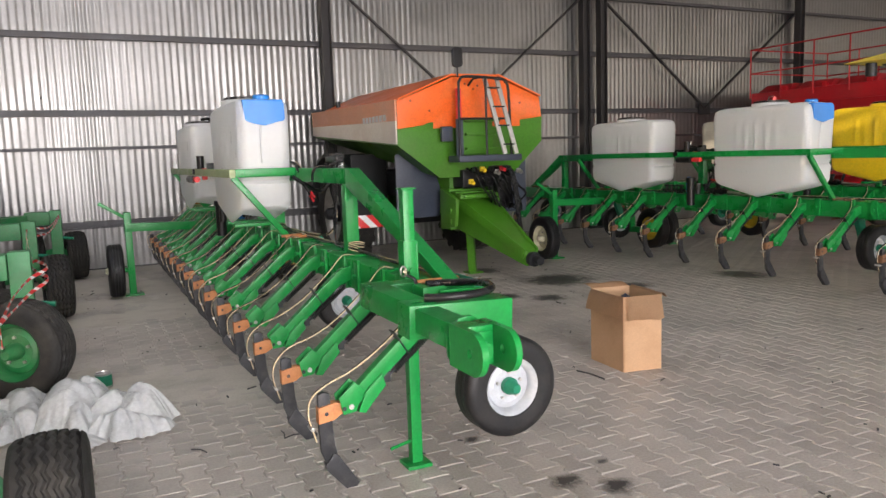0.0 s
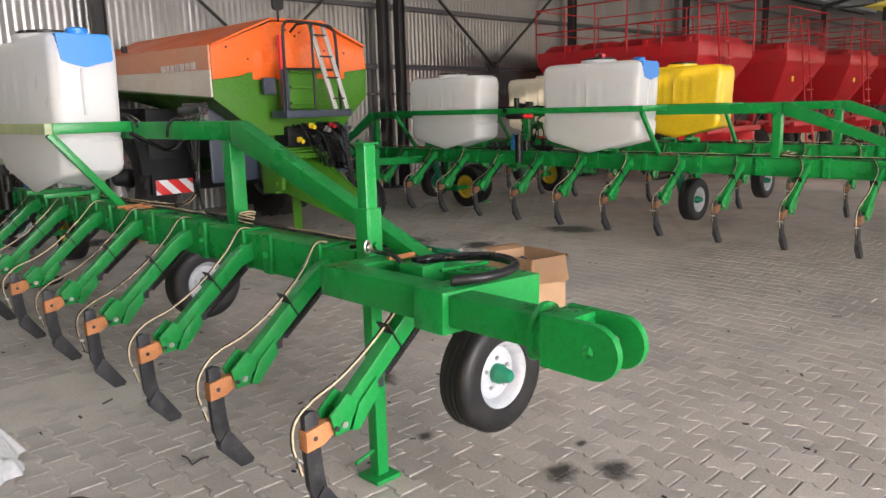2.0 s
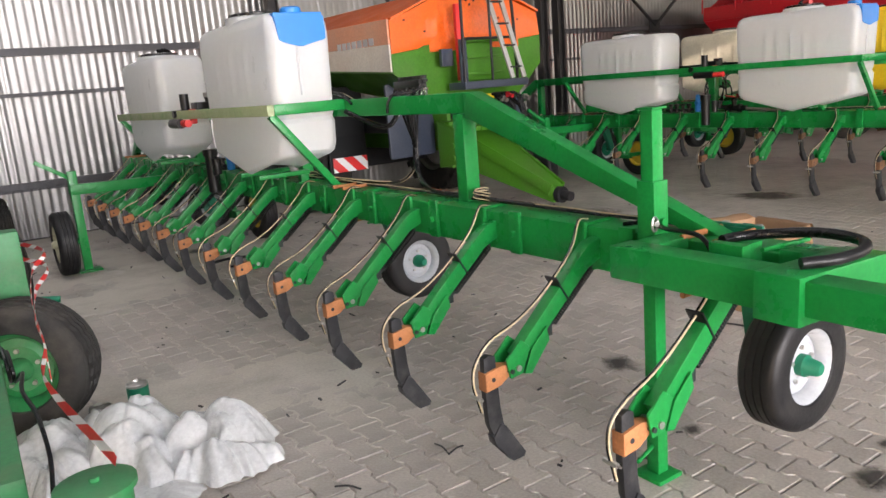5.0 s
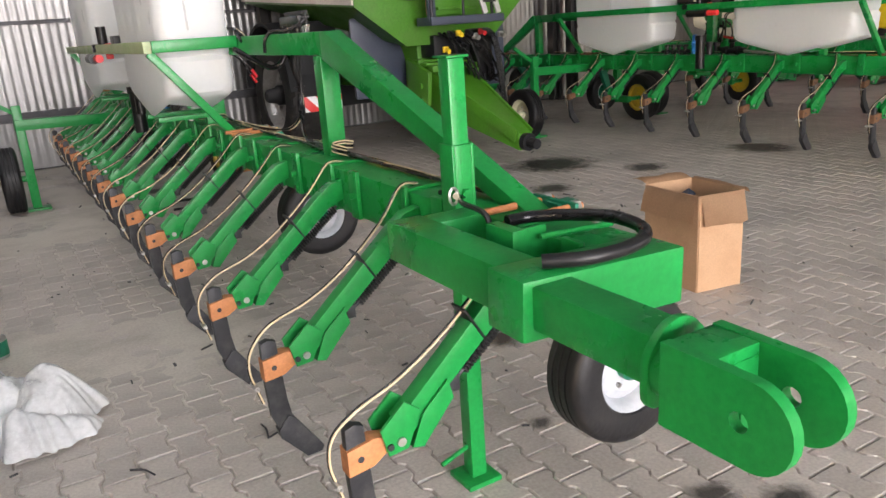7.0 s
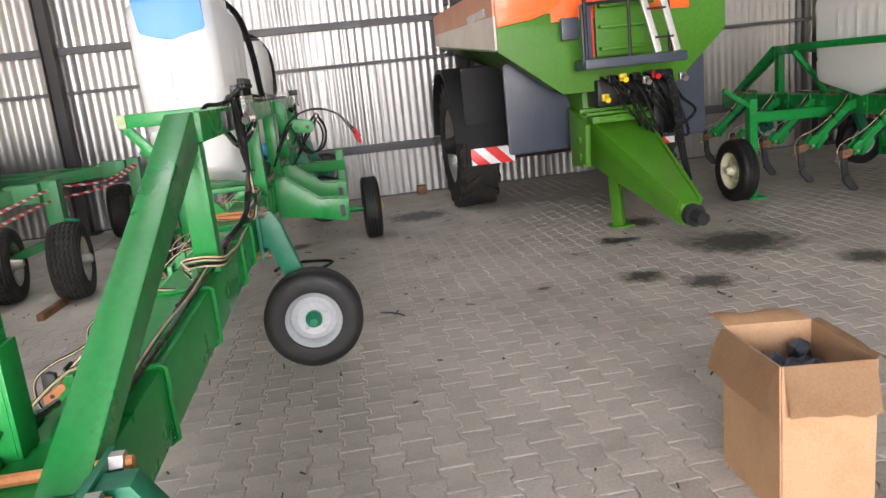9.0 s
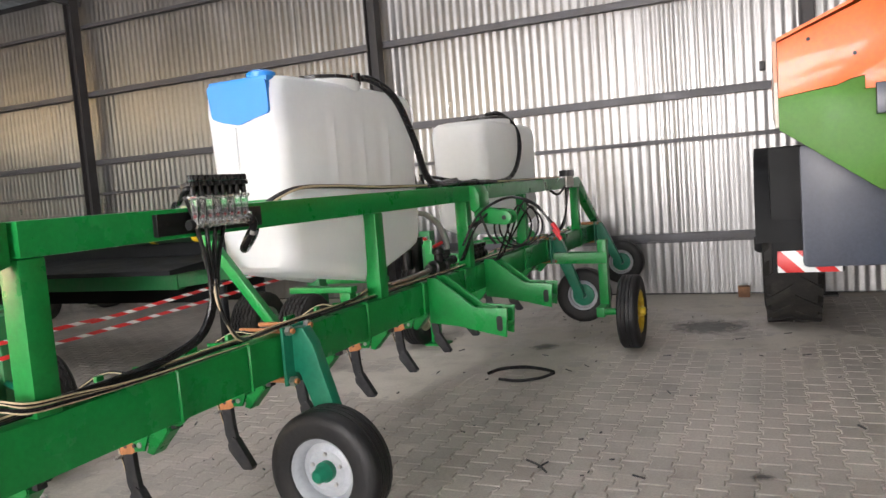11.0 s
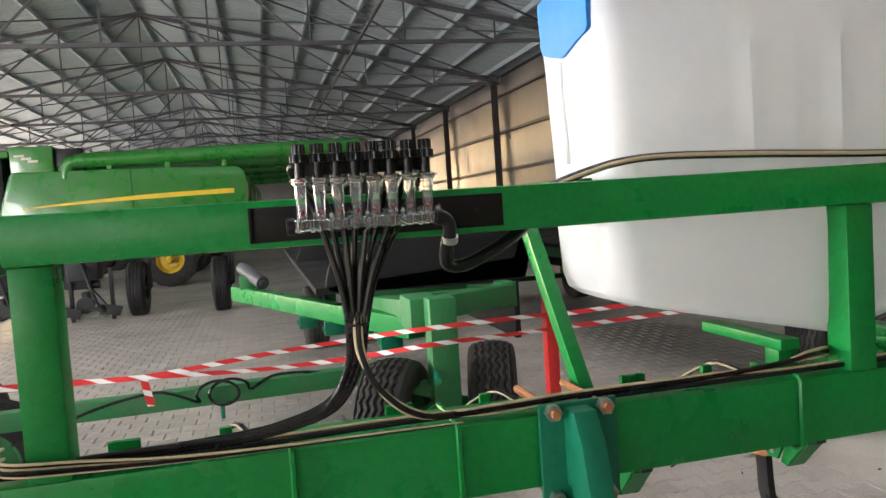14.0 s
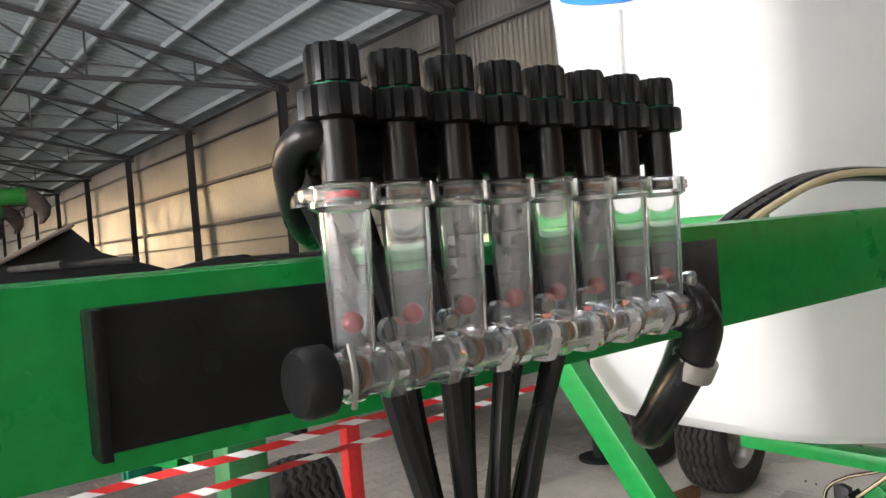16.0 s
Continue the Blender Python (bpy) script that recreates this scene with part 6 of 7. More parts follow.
tow = thing("tow_bar", (-0.63, 4.6, 0.56), "green steel tow bar with a cable over it", "tow bar")
bm = bmesh.new()
bar(bm, (-0.6, 5.62, 0.6), (-0.66, 3.75, 0.56), 0.09, 0.09, bev=0.006)
part("bar", bm, GREEN_DUSTY, tow)
bm = bmesh.new()
bar(bm, (-0.6, 4.84, 0.56), (-0.6, 4.84, 0.46), 0.02, 0.014, (1, 0, 0), 0.003)
part("hook", bm, GREEN_TEAL, tow)
bm = bmesh.new()
bar(bm, (-0.6, 5.56, 0.6), (-0.46, 5.9, 0.5), 0.07, 0.07, bev=0.006)
part("swivel", bm, GREEN_DUSTY, tow)
bm = bmesh.new()
coil = [(-0.57 + 0.012 * k / 12, 4.9 + 0.085 * math.cos(k * math.pi / 6) - 0.005 * k, 0.6 + 0.062 * math.sin(k * math.pi / 6)) for k in range(20)]
hose(bm, [(-0.62, 5.35, 0.63), (-0.58, 5.2, 0.655), (-0.57, 5.08, 0.65), *coil, (-0.53, 4.58, 0.64), (-0.55, 4.42, 0.625), (-0.53, 4.25, 0.59), (-0.53, 4.05, 0.52), (-0.55, 3.9, 0.47)], 0.0075, 7, 4)
single("cable", bm, HOSE, (-0.6, 4.6, 0.6), "black cable looped over the tow bar", "cable")
bm = bmesh.new()
cyl(bm, (-1.2, 8.62, 0), (-1.2, 8.62, 0.8), 0.045, 14)
cyl(bm, (-1.2, 8.62, 0), (-1.2, 8.62, 0.015), 0.14, 20)
single("prop", bm, DARK, (-1.2, 8.62, 0), "dark steel prop with a round foot under the trolley", "prop", "props")


def header(x0, x1, y, label, draper=False):
    """A grain header: long trough, roller with yellow bands, back sheet, and a reel or a draper's belt."""
    hd = thing("combine_header", ((x0 + x1) / 2, y, 0.8), label, "combine header", "headers")
    bm = bmesh.new()
    plate(bm, ((y - 0.9, 0.93), (y + 0.5, 0.93), (y + 0.6, 1.35), (y + 0.55, 1.38), (y + 0.42, 1.06), (y - 0.5, 1.0), (y - 0.9, 0.97)), "x", x0, x1)
    part("trough", bm, HEADER_DARK, hd, "dark worn header trough")
    # dark sheet added to blacken the view below the trough
    bm = bmesh.new()
    box(bm, x0 + 0.1, x1 - 0.1, y + 0.44, y + 0.48, 0.5, 0.93, 0.004)
    part("back_skirt", bm, HEADER_DARK, hd)
    ry, rz, rr = (y - 0.05, 1.25, 0.1) if draper else (y + 0.1, 1.22, 0.15)
    bm = bmesh.new()
    lathe(bm, (x0 + 0.1, ry, rz), (1, 0, 0), ((0, 0), (rr, 0), (rr, x1 - x0 - 0.2), (0, x1 - x0 - 0.2)), 18)
    roller = part("roller", bm, GREEN_DARK if draper else HEADER_DARK, hd)
    for k in range(int((x1 - x0) / 0.55)):
        bm = bmesh.new()
        xb = x1 - 0.52 - k * 0.55
        rows = []
        for m in range(19):
            a = 2 * math.pi * m / 18
            ring = [bm.verts.new((xb + dx + (0.09 * math.sin(a / 2) if draper else 0), ry + (rr + 0.004) * math.cos(a), rz + (rr + 0.004) * math.sin(a))) for dx in (0.0, 0.07)]
            rows.append(ring)
        for p, q in zip(rows, rows[1:]):
            bm.faces.new((p[0], q[0], q[1], p[1]))
        part("band", bm, YELLOW, roller)
    if draper:
        bm = bmesh.new()
        plate(bm, ((y - 0.3, 0.6), (y - 0.27, 0.6), (y + 0.02, 1.16), (y - 0.01, 1.18)), "x", x0 + 0.1, x1 - 0.12)
        part("belt", bm, HEADER_DARK, hd, "black draper belt")
        for dy, z in ((0.1, 1.4), (0.2, 1.44)):
            bm = bmesh.new()
            cyl(bm, (x0, y + dy, z), (x1 - 0.5 - dy, y + dy, z - 0.01), 0.022, 10)
            part("top_bar", bm, DARK, hd)
        bm = bmesh.new()
        plate(bm, ((-0.1, 1.14), (-0.07, 1.36), (0.04, 1.38), (0.19, 1.57), (0.24, 1.55), (0.2, 1.45), (0.36, 1.46), (0.35, 1.4), (0.3, 1.36), (0.25, 1.25), (0.33, 1.15), (0.32, 1.0), (0.2, 0.94), (0.0, 0.96)), "y", y + 0.06, y + 0.08)
        bmesh.ops.triangulate(bm, faces=bm.faces)
        bmesh.ops.subdivide_edges(bm, edges=bm.edges, cuts=3)
        for v in bm.verts:
            v.co.y += 0.9 * (v.co.x - 0.1) ** 2 - 0.3 * (v.co.z - 1.25) ** 2 + 0.03 * noise.noise((v.co.x * 9, 0, v.co.z * 9))
            v.co.x += x1
        part("torn_sheet", bm, DARK, hd, "torn bent dark end sheet")
        bm = bmesh.new()
        cyl(bm, (x1 + 0.1, y + 0.02, 1.05), (x1 + 0.24, y - 0.02, 1.1), 0.07, 14)
        box(bm, x1 - 0.05, x1 + 0.22, y - 0.05, y + 0.05, 0.9, 1.02, 0.01)
        part("bearing", bm, DARK, hd)
    else:
        bm = bmesh.new()
        cyl(bm, (x0, y - 0.5, 1.38), (x1, y - 0.5, 1.38), 0.05, 12)
        reel = part("reel", bm, DARK, hd)
        for k in range(6):
            bm = bmesh.new()
            a = k * math.pi / 3
            cyl(bm, (x0, y - 0.5 + 0.3 * math.cos(a), 1.38 + 0.3 * math.sin(a) * 0.5), (x1, y - 0.5 + 0.3 * math.cos(a), 1.38 + 0.3 * math.sin(a) * 0.5), 0.018, 8)
            part("reel_bar", bm, DARK, reel)
    for x in (x0,) if draper else (x0, x1 - 0.06):
        bm = bmesh.new()
        plate(bm, rounded(((y - 0.85, 0.93), (y + 0.5, 0.9), (y + 0.6, 1.35), (y + 0.1, 1.5), (y - 0.4, 1.42), (y - 0.8, 1.15)), 0.08), "x", x, x + 0.06, 0.01)
        part("end_sheet", bm, HEADER_DARK, hd)
    return hd


big_header = header(-7.4, -1.5, 6.3, "dark grain header with yellow bands on a trolley")
bm = bmesh.new()
plate(bm, ((5.35, 1.05), (6.75, 1.05), (6.6, 1.42), (6.16, 1.575), (5.99, 1.74), (5.6, 1.55)), "x", -3.05, -2.99, 0.006)
divider = part("divider_sheet", bm, HEADER_DARK, big_header)
bm = bmesh.new()
bar(bm, (-3.02, 5.58, 1.545), (-3.02, 5.99, 1.748), 0.3, 0.016, bev=0.003)
part("dusty_edge", bm, SPOUT, divider, "dusty folded top edge")
header(-7.6, -1.2, 8.9, "dark draper header with yellow bands on its roller", True)

# barrier tape on two red stakes
rp = thing("red_stake", (-1.37, 6.9, 0), "red painted steel stake on the floor", "post", "red stakes")
bm = bmesh.new()
box(bm, -1.41, -1.33, 6.86, 6.94, 0.01, 0.93, 0.005)
part("stake", bm, RED_BRIGHT, rp)
bm = bmesh.new()
box(bm, -1.49, -1.25, 6.78, 7.02, 0, 0.012, 0.002)
part("base_plate", bm, RUSTY, rp)
STRANDS = (((-0.45, 3.3, 0.78), (-0.5, 4.07, 0.75), (-0.45, 4.49, 0.74), (-0.42, 5.05, 0.79), (-0.36, 5.53, 0.83), (-0.26, 5.88, 0.86), (-0.36, 6.46, 0.85), (-0.4, 6.71, 0.84), (-0.56, 9.12, 0.9), (-0.4, 10.2, 0.84), (-0.3, 11.2, 0.92)),
           ((-0.45, 3.3, 0.77), (-0.5, 4.07, 0.74), (-0.45, 4.49, 0.74), (-0.42, 5.05, 0.72), (-0.36, 5.52, 0.74), (-0.26, 5.88, 0.78), (-0.36, 6.42, 0.77), (-0.45, 7.17, 0.77), (-0.56, 9.12, 0.8), (-0.4, 10.2, 0.78), (-0.3, 11.2, 0.9)))
for k, line in enumerate(STRANDS):
    bm = bmesh.new()
    pts = smooth_path(line, 10)
    rows = []
    for i, p in enumerate(pts):
        tw = 0.4 * math.sin(i * 0.23 + k)
        d = Vector((math.sin(tw) * 0.01, 0, math.cos(tw) * 0.012))
        rows.append((bm.verts.new(p - d), bm.verts.new(p + d)))
    for a, b in zip(rows, rows[1:]):
        bm.faces.new((a[0], b[0], b[1], a[1]))
    single("barrier_tape", bm, TAPE, (-1.0, 6.5, 0.7), "red and white striped barrier tape", "barrier tape", "barrier tapes")
bm = bmesh.new()
plate(bm, ((4.49, 0.74), (4.525, 0.74), (4.550, 0.60), (4.515, 0.60)), "x", -0.45, -0.448)
single("tape_end", bm, TAPE, (-0.5, 4.42, 0.65), "loose end of barrier tape hanging down", "barrier tape", "barrier tapes")

# crumpled film, tins and bits on the floor
def film(cx, cy, rx, ry, h, seed, label):
    """A heap of thin film: broad puffed folds that meet in sharp valleys, with a ragged rim."""
    bm = bmesh.new()
    n = 72
    g = []
    for i in range(n + 1):
        row = []
        for j in range(n + 1):
            u, v = 2 * i / n - 1, 2 * j / n - 1
            a = math.atan2(v, u)
            edge = 1 + 0.4 * noise.noise((math.cos(a) * 1.5, math.sin(a) * 1.5, seed)) + 0.12 * noise.noise((math.cos(a) * 6, math.sin(a) * 6, seed))
            s = max(abs(u), abs(v)) / max(math.hypot(u, v), 1e-6)
            x, y = cx + rx * u * s * edge, cy + ry * v * s * edge
            m = max(abs(u), abs(v))
            f = max(0.0, 1 - m ** 2.6)
            wx, wy = x + 0.09 * noise.noise((x * 4, y * 4, seed + 2)), y + 0.09 * noise.noise((x * 4, y * 4, seed + 7))
            z = 0.0
            for i2, (turn, wave, amp) in enumerate(((0.4, 0.36, 0.46), (1.6, 0.27, 0.34), (2.6, 0.2, 0.16), (0.9, 0.11, 0.06), (2.1, 0.07, 0.03))):
                w = (wx * math.cos(turn + seed) + wy * math.sin(turn + seed)) / wave + seed * (i2 + 1.3)
                z += amp * abs(math.sin(math.pi * w)) ** 0.8
            z = 0.006 + h * f * (0.25 + 0.95 * z) + 0.014 * m * z
            row.append(bm.verts.new((x + 0.03 * noise.noise((x * 8, y * 8, seed + 2)), y + 0.03 * noise.noise((x * 8, y * 8, seed + 7)), z)))
        g.append(row)
    for a, b in zip(g, g[1:]):
        for j in range(n):
            bm.faces.new((a[j], a[j + 1], b[j + 1], b[j]))
    return single("plastic_film", bm, FILM, (cx, cy, 0), label, "plastic film", "film heaps")


film(0.17, 4.74, 0.27, 0.32, 0.2, 1.0, "crumpled milky plastic film heaped on the floor")
film(-0.15, 5.0, 0.27, 0.42, 0.22, 5.0, "crumpled milky plastic film beside the trolley wheel")
film(-0.46, 5.15, 0.2, 0.42, 0.16, 8.0, "crumpled milky plastic film under the tow bar")
film(-0.2, 4.55, 0.2, 0.2, 0.05, 12.0, "flat sheet of milky plastic film on pavers")
for x, y, m, lab in ((0.03, 5.68, GREEN_TEAL, "dark green paint tin behind the plastic film"), (-0.19, 5.48, SLATE, "open metal paint tin with a printed wrap")):
    tin = thing("paint_tin", (x, y, 0), lab, "tin", "tins")
    bm = bmesh.new()
    lathe(bm, (x, y, 0.0), (0, 0, 1), ((0, 0), (0.055, 0), (0.055, 0.1), (0.058, 0.105), (0.052, 0.108), (0.05, 0.095), (0, 0.09)), 24)
    part("can", bm, STEEL, tin)
    bm = bmesh.new()
    lathe(bm, (x, y, 0.015), (0, 0, 1), ((0.0552, 0), (0.0562, 0.0), (0.0562, 0.075), (0.0552, 0.075)), 24)
    part("wrap", bm, m, tin)
hr = thing("rubber_hose", (1.6, 8.62, 0), "curved piece of black rubber hose on the floor", "hose")
bm = bmesh.new()
hose(bm, [(1.36, 8.6, 0.012), (1.42, 8.75, 0.012), (1.6, 8.82, 0.012), (1.78, 8.76, 0.012), (1.86, 8.69, 0.014)], 0.014, 8, 6)
hose(bm, [(1.5, 8.45, 0.012), (1.66, 8.42, 0.012), (1.8, 8.52, 0.012), (1.87, 8.66, 0.014)], 0.012, 8, 6)
part("hose", bm, HOSE, hr)
for x, y, ang, ln, w in ((-0.4, 7.98, 1.5, 0.45, 0.055), (3.05, 12.2, 0, 0.12, 0.12)):
    bm = bmesh.new()
    bar(bm, (x, y, w / 2), (x + ln * math.cos(ang), y + ln * math.sin(ang), w / 2), w, w, bev=0.003)
    single("steel_offcut", bm, RUSTY, (x, y, 0), "rusty square steel offcut on the floor", "steel piece", "offcuts")
for p, q, r in (((3.05, 4.23), (3.09, 3.97), 0.006), ((2.19, 6.93), (2.34, 6.79), 0.006), ((2.28, 6.84), (2.31, 6.93), 0.005), ((0.42, 4.13), (0.49, 4.04), 0.004), ((0.92, 4.15), (0.91, 4.03), 0.004), ((0.91, 4.03), (1.0, 4.05), 0.004)):
    bm = bmesh.new()
    m = Vector((*p, r)).lerp(Vector((*q, r)), 0.5) + Vector((0.008, 0.006, 0.004))
    hose(bm, [(*p, r), m, (*q, r)], r, 6, 4)
    single("stick", bm, SHANK, (*p, 0), "thin dark dry stick lying on the pavers", "stick", "sticks")
bits = bmesh.new()
rnd = random.Random(5)
for k in range(260):
    x, y = rnd.uniform(-1.5, 6.0), rnd.uniform(2.0, 12.0)
    a, ln, w = rnd.uniform(0, 3.14), rnd.choice((0.012, 0.02, 0.03, 0.07)), rnd.uniform(0.004, 0.012)
    bar(bits, (x, y, 0.004), (x + ln * math.cos(a), y + ln * math.sin(a), 0.006), w, 0.006, bev=0)
single("floor_litter", bits, SHANK, (2, 6, 0), "dry stalks and dirt crumbs scattered on pavers", "litter", kind="stuff")
# the mark at (7.11, 6.43) paints the second applicator's shadow, the rest are oil
for k, (x, y, rx, ry, turn) in enumerate(((2.18, 4.21, 0.11, 0.1, 0), (5.09, 7.5, 0.55, 0.36, -0.7), (5.6, 6.64, 0.24, 0.2, -0.7), (4.08, 6.93, 0.26, 0.15, -0.6), (4.41, 6.62, 0.22, 0.16, -0.6), (4.79, 8.67, 0.28, 0.2, -0.7), (4.28, 8.07, 0.18, 0.12, -0.7),
                                       (1.95, 2.79, 0.11, 0.07, -0.7), (2.13, 2.63, 0.12, 0.08, -0.7), (1.81, 3.48, 0.05, 0.06, 0), (2.23, 2.89, 0.04, 0.03, 0), (7.11, 6.43, 0.5, 0.2, -1.0), (3.35, 6.95, 0.06, 0.05, 0), (1.54, 9.59, 0.12, 0.15, 0), (2.88, 10.48, 0.4, 0.35, 0), (4.39, 8.04, 0.2, 0.1, 0))):
    bm = bmesh.new()
    ring = []
    for j in range(40):
        a = 2 * math.pi * j / 40
        f = 1.25 * (1 + 0.4 * noise.noise((math.cos(a) * 1.7, math.sin(a) * 1.7, k * 3.3)))
        p, q = rx * math.cos(a) * f, ry * math.sin(a) * f
        ring.append(bm.verts.new((x + p * math.cos(turn) - q * math.sin(turn), y + p * math.sin(turn) + q * math.cos(turn), 0.0046)))
    bm.faces.new(ring)
    single("oil_stain", bm, STAIN_AND_SHADOW, (x, y, 0), "dark mark on the pavers: oil, and one painted shadow", "stain", "oil stains", "stuff")


# ---- combines in the far part of the shed ----
def combine(x, y, label):
    """A combine harvester seen from its side: body, yellow stripe, folded unloading tube, wheels."""
    cbn = thing("combine_harvester", (x, y, 0), label, "combine", "combines")
    bm = bmesh.new()
    side = ((y - 3.6, 0.9), (y - 1.15, 0.95), (y - 1.0, 1.3), (y + 1.3, 1.3), (y + 1.42, 1.4), (y + 1.52, 2.2), (y + 1.46, 2.5), (y + 1.3, 2.6), (y - 0.9, 2.66), (y - 3.3, 2.68), (y - 3.55, 1.9))
    plate(bm, rounded(side, 0.1, 4), "x", x - 2.6, x, 0.06)
    part("body", bm, GREEN_DEEP, cbn)
    bm = bmesh.new()
    box(bm, x - 0.01, x + 0.004, y - 0.93, y - 0.91, 1.0, 2.62, 0)
    box(bm, x - 0.01, x + 0.004, y - 3.4, y + 1.3, 1.3, 1.315, 0)
    part("panel_joint", bm, BLACK, cbn)
    bm = bmesh.new()
    lower, upper = [], []
    for k in range(17):
        t = k / 16
        mid = 1.9 + 0.15 * math.sin(t * 1.5) ** 0.8
        half_h = 0.012 + 0.04 * min(1.0, t * 1.6)
        lower.append((y - 3.1 + 4.32 * t, mid - half_h))
        upper.append((y - 3.1 + 4.32 * t, mid + half_h))
    for p, q, r, w in zip(lower, lower[1:], upper[1:], upper):
        hexa(bm, [(x + dx, *c) for dx in (-0.01, 0.012) for c in (p, q, r, w)])
    part("stripe", bm, YELLOW, cbn, "yellow side stripe that tapers forward")
    bm = bmesh.new()
    box(bm, x - 2.4, x - 0.08, y - 3.3, y - 2.45, 2.6, 3.22, 0.04)
    housing = part("tank_side", bm, GREEN_DEEP, cbn)
    for k in range(3):
        bm = bmesh.new()
        box(bm, x - 0.082, x - 0.076, y - 3.2 + 0.13 * k, y - 3.0 + 0.13 * k, 3.0 - 0.06 * k, 3.05 - 0.06 * k, 0)
        part("decal_bar", bm, PALE, housing)
    # black block that paints the shade in the hollow behind the elbow
    bm = bmesh.new()
    box(bm, x - 0.6, x - 0.2, y - 2.45, y - 1.9, 2.62, 3.16, 0.02)
    part("recess", bm, BLACK, cbn)
    bm = bmesh.new()
    hose(bm, [(x - 0.14, y - 2.24, 2.5), (x - 0.14, y - 2.22, 2.68), (x - 0.14, y - 2.12, 2.84), (x - 0.14, y - 1.88, 2.88)], 0.15, 16, 5)
    cyl(bm, (x - 0.14, y - 1.9, 2.88), (x - 0.14, y + 4.15, 2.96), 0.165, 20)
    for c in (-1.88, -0.2, 1.68, 4.0):
        cyl(bm, (x - 0.14, y + c, 2.88 + 0.013 * (c + 1.9)), (x - 0.14, y + c + 0.05, 2.88 + 0.013 * (c + 1.9)), 0.18, 20)
    part("unloading_tube", bm, GREEN_DEEP, cbn)
    bm = bmesh.new()
    rows = []
    for k, (dy, z, ry, rz) in enumerate(((4.12, 2.96, 0.17, 0.17), (4.22, 2.94, 0.18, 0.19), (4.33, 2.84, 0.17, 0.2), (4.42, 2.7, 0.15, 0.15), (4.45, 2.54, 0.12, 0.1), (4.38, 2.4, 0.07, 0.05))):
        lean = min(1.0, k / 3)
        ring = []
        for m in range(18):
            a = 2 * math.pi * m / 18
            tear = 1 + 0.25 * (k / 5) * noise.noise((math.cos(a) * 2, math.sin(a) * 2, x + k))
            ring.append(bm.verts.new((x - 0.14 + ry * math.cos(a) * tear, y + dy + rz * math.sin(a) * lean * tear, z + rz * math.sin(a) * (1 - 0.75 * lean) * tear)))
        rows.append(ring)
    for one, two in zip(rows, rows[1:]):
        for m in range(18):
            bm.faces.new((one[m], one[(m + 1) % 18], two[(m + 1) % 18], two[m]))
    part("spout", bm, SPOUT, cbn, "torn brown rubber spout")
    for k in range(3):
        bm = bmesh.new()
        box(bm, x - 0.3, x - 0.05, y - 1.4 + k * 1.2, y - 1.3 + k * 1.2, 2.6, 2.76, 0.01)
        part("tube_support", bm, GREEN_DEEP, cbn)
    bm = bmesh.new()
    box(bm, x - 2.4, x - 0.15, y - 5.0, y - 3.45, 1.3, 3.0, 0.12)
    part("cab", bm, DARK, cbn, "dark glazed cab")
    bm = bmesh.new()
    box(bm, x - 2.5, x - 0.05, y - 5.1, y - 3.3, 3.0, 3.15, 0.05)
    part("cab_roof", bm, GREEN_DEEP, cbn)
    wheel(cbn, "front_wheel", (x - 0.35, y - 3.0, 0.85), (1, 0, 0), 0.85, 0.6, 0.42, RIM_YELLOW, RIM_YELLOW, RUBBER_DUSTY, 18, "big lugged tyre on a yellow rim")
    wheel(cbn, "rear_wheel", (x - 0.3, y - 0.28, 0.6), (1, 0, 0), 0.6, 0.4, 0.3, RIM_YELLOW, RIM_YELLOW, RUBBER_DUSTY, 16, "lugged tyre on a yellow rim")
    bm = bmesh.new()
    box(bm, x - 2.2, x - 0.6, y - 3.2, y - 2.8, 0.7, 1.0, 0.03)
    box(bm, x - 2.2, x - 0.5, y - 0.43, y - 0.13, 0.5, 1.05, 0.03)
    part("axle", bm, DARK, cbn)
    return cbn


for k in range(5):
    combine(-14.2 - 3.9 * k, 3.4 + 0.1 * k, "green combine harvester with a yellow stripe, parked in a row" if k == 0 else "green combine harvester standing further down the row")
gear = thing("row_planter", (-9.6, 2.6, 0), "dark planter units on small wheels", "farm implement")
for x, y in ((-9.36, 3.17), (-9.04, 4.45)):
    wheel(gear, "road_wheel", (x, y, 0.43), (0, 1, 0), 0.43, 0.26, 0.2, DARK, DARK, RUBBER, 0, "black planter wheel")
bm = bmesh.new()
box(bm, -9.7, -9.5, -0.5, 5.2, 1.12, 1.3, 0.01)
part("toolbar", bm, GREEN_DEEP, gear)
for x, y in ((-9.36, 3.17), (-9.04, 4.45)):
    bm = bmesh.new()
    bar(bm, (x, y + 0.17, 0.43), (-9.6, y + 0.17, 1.15), 0.07, 0.05, bev=0.006)
    bar(bm, (x, y + 0.19, 0.43), (x, y, 0.43), 0.05, 0.05, bev=0.004)
    part("wheel_arm", bm, DARK, gear)
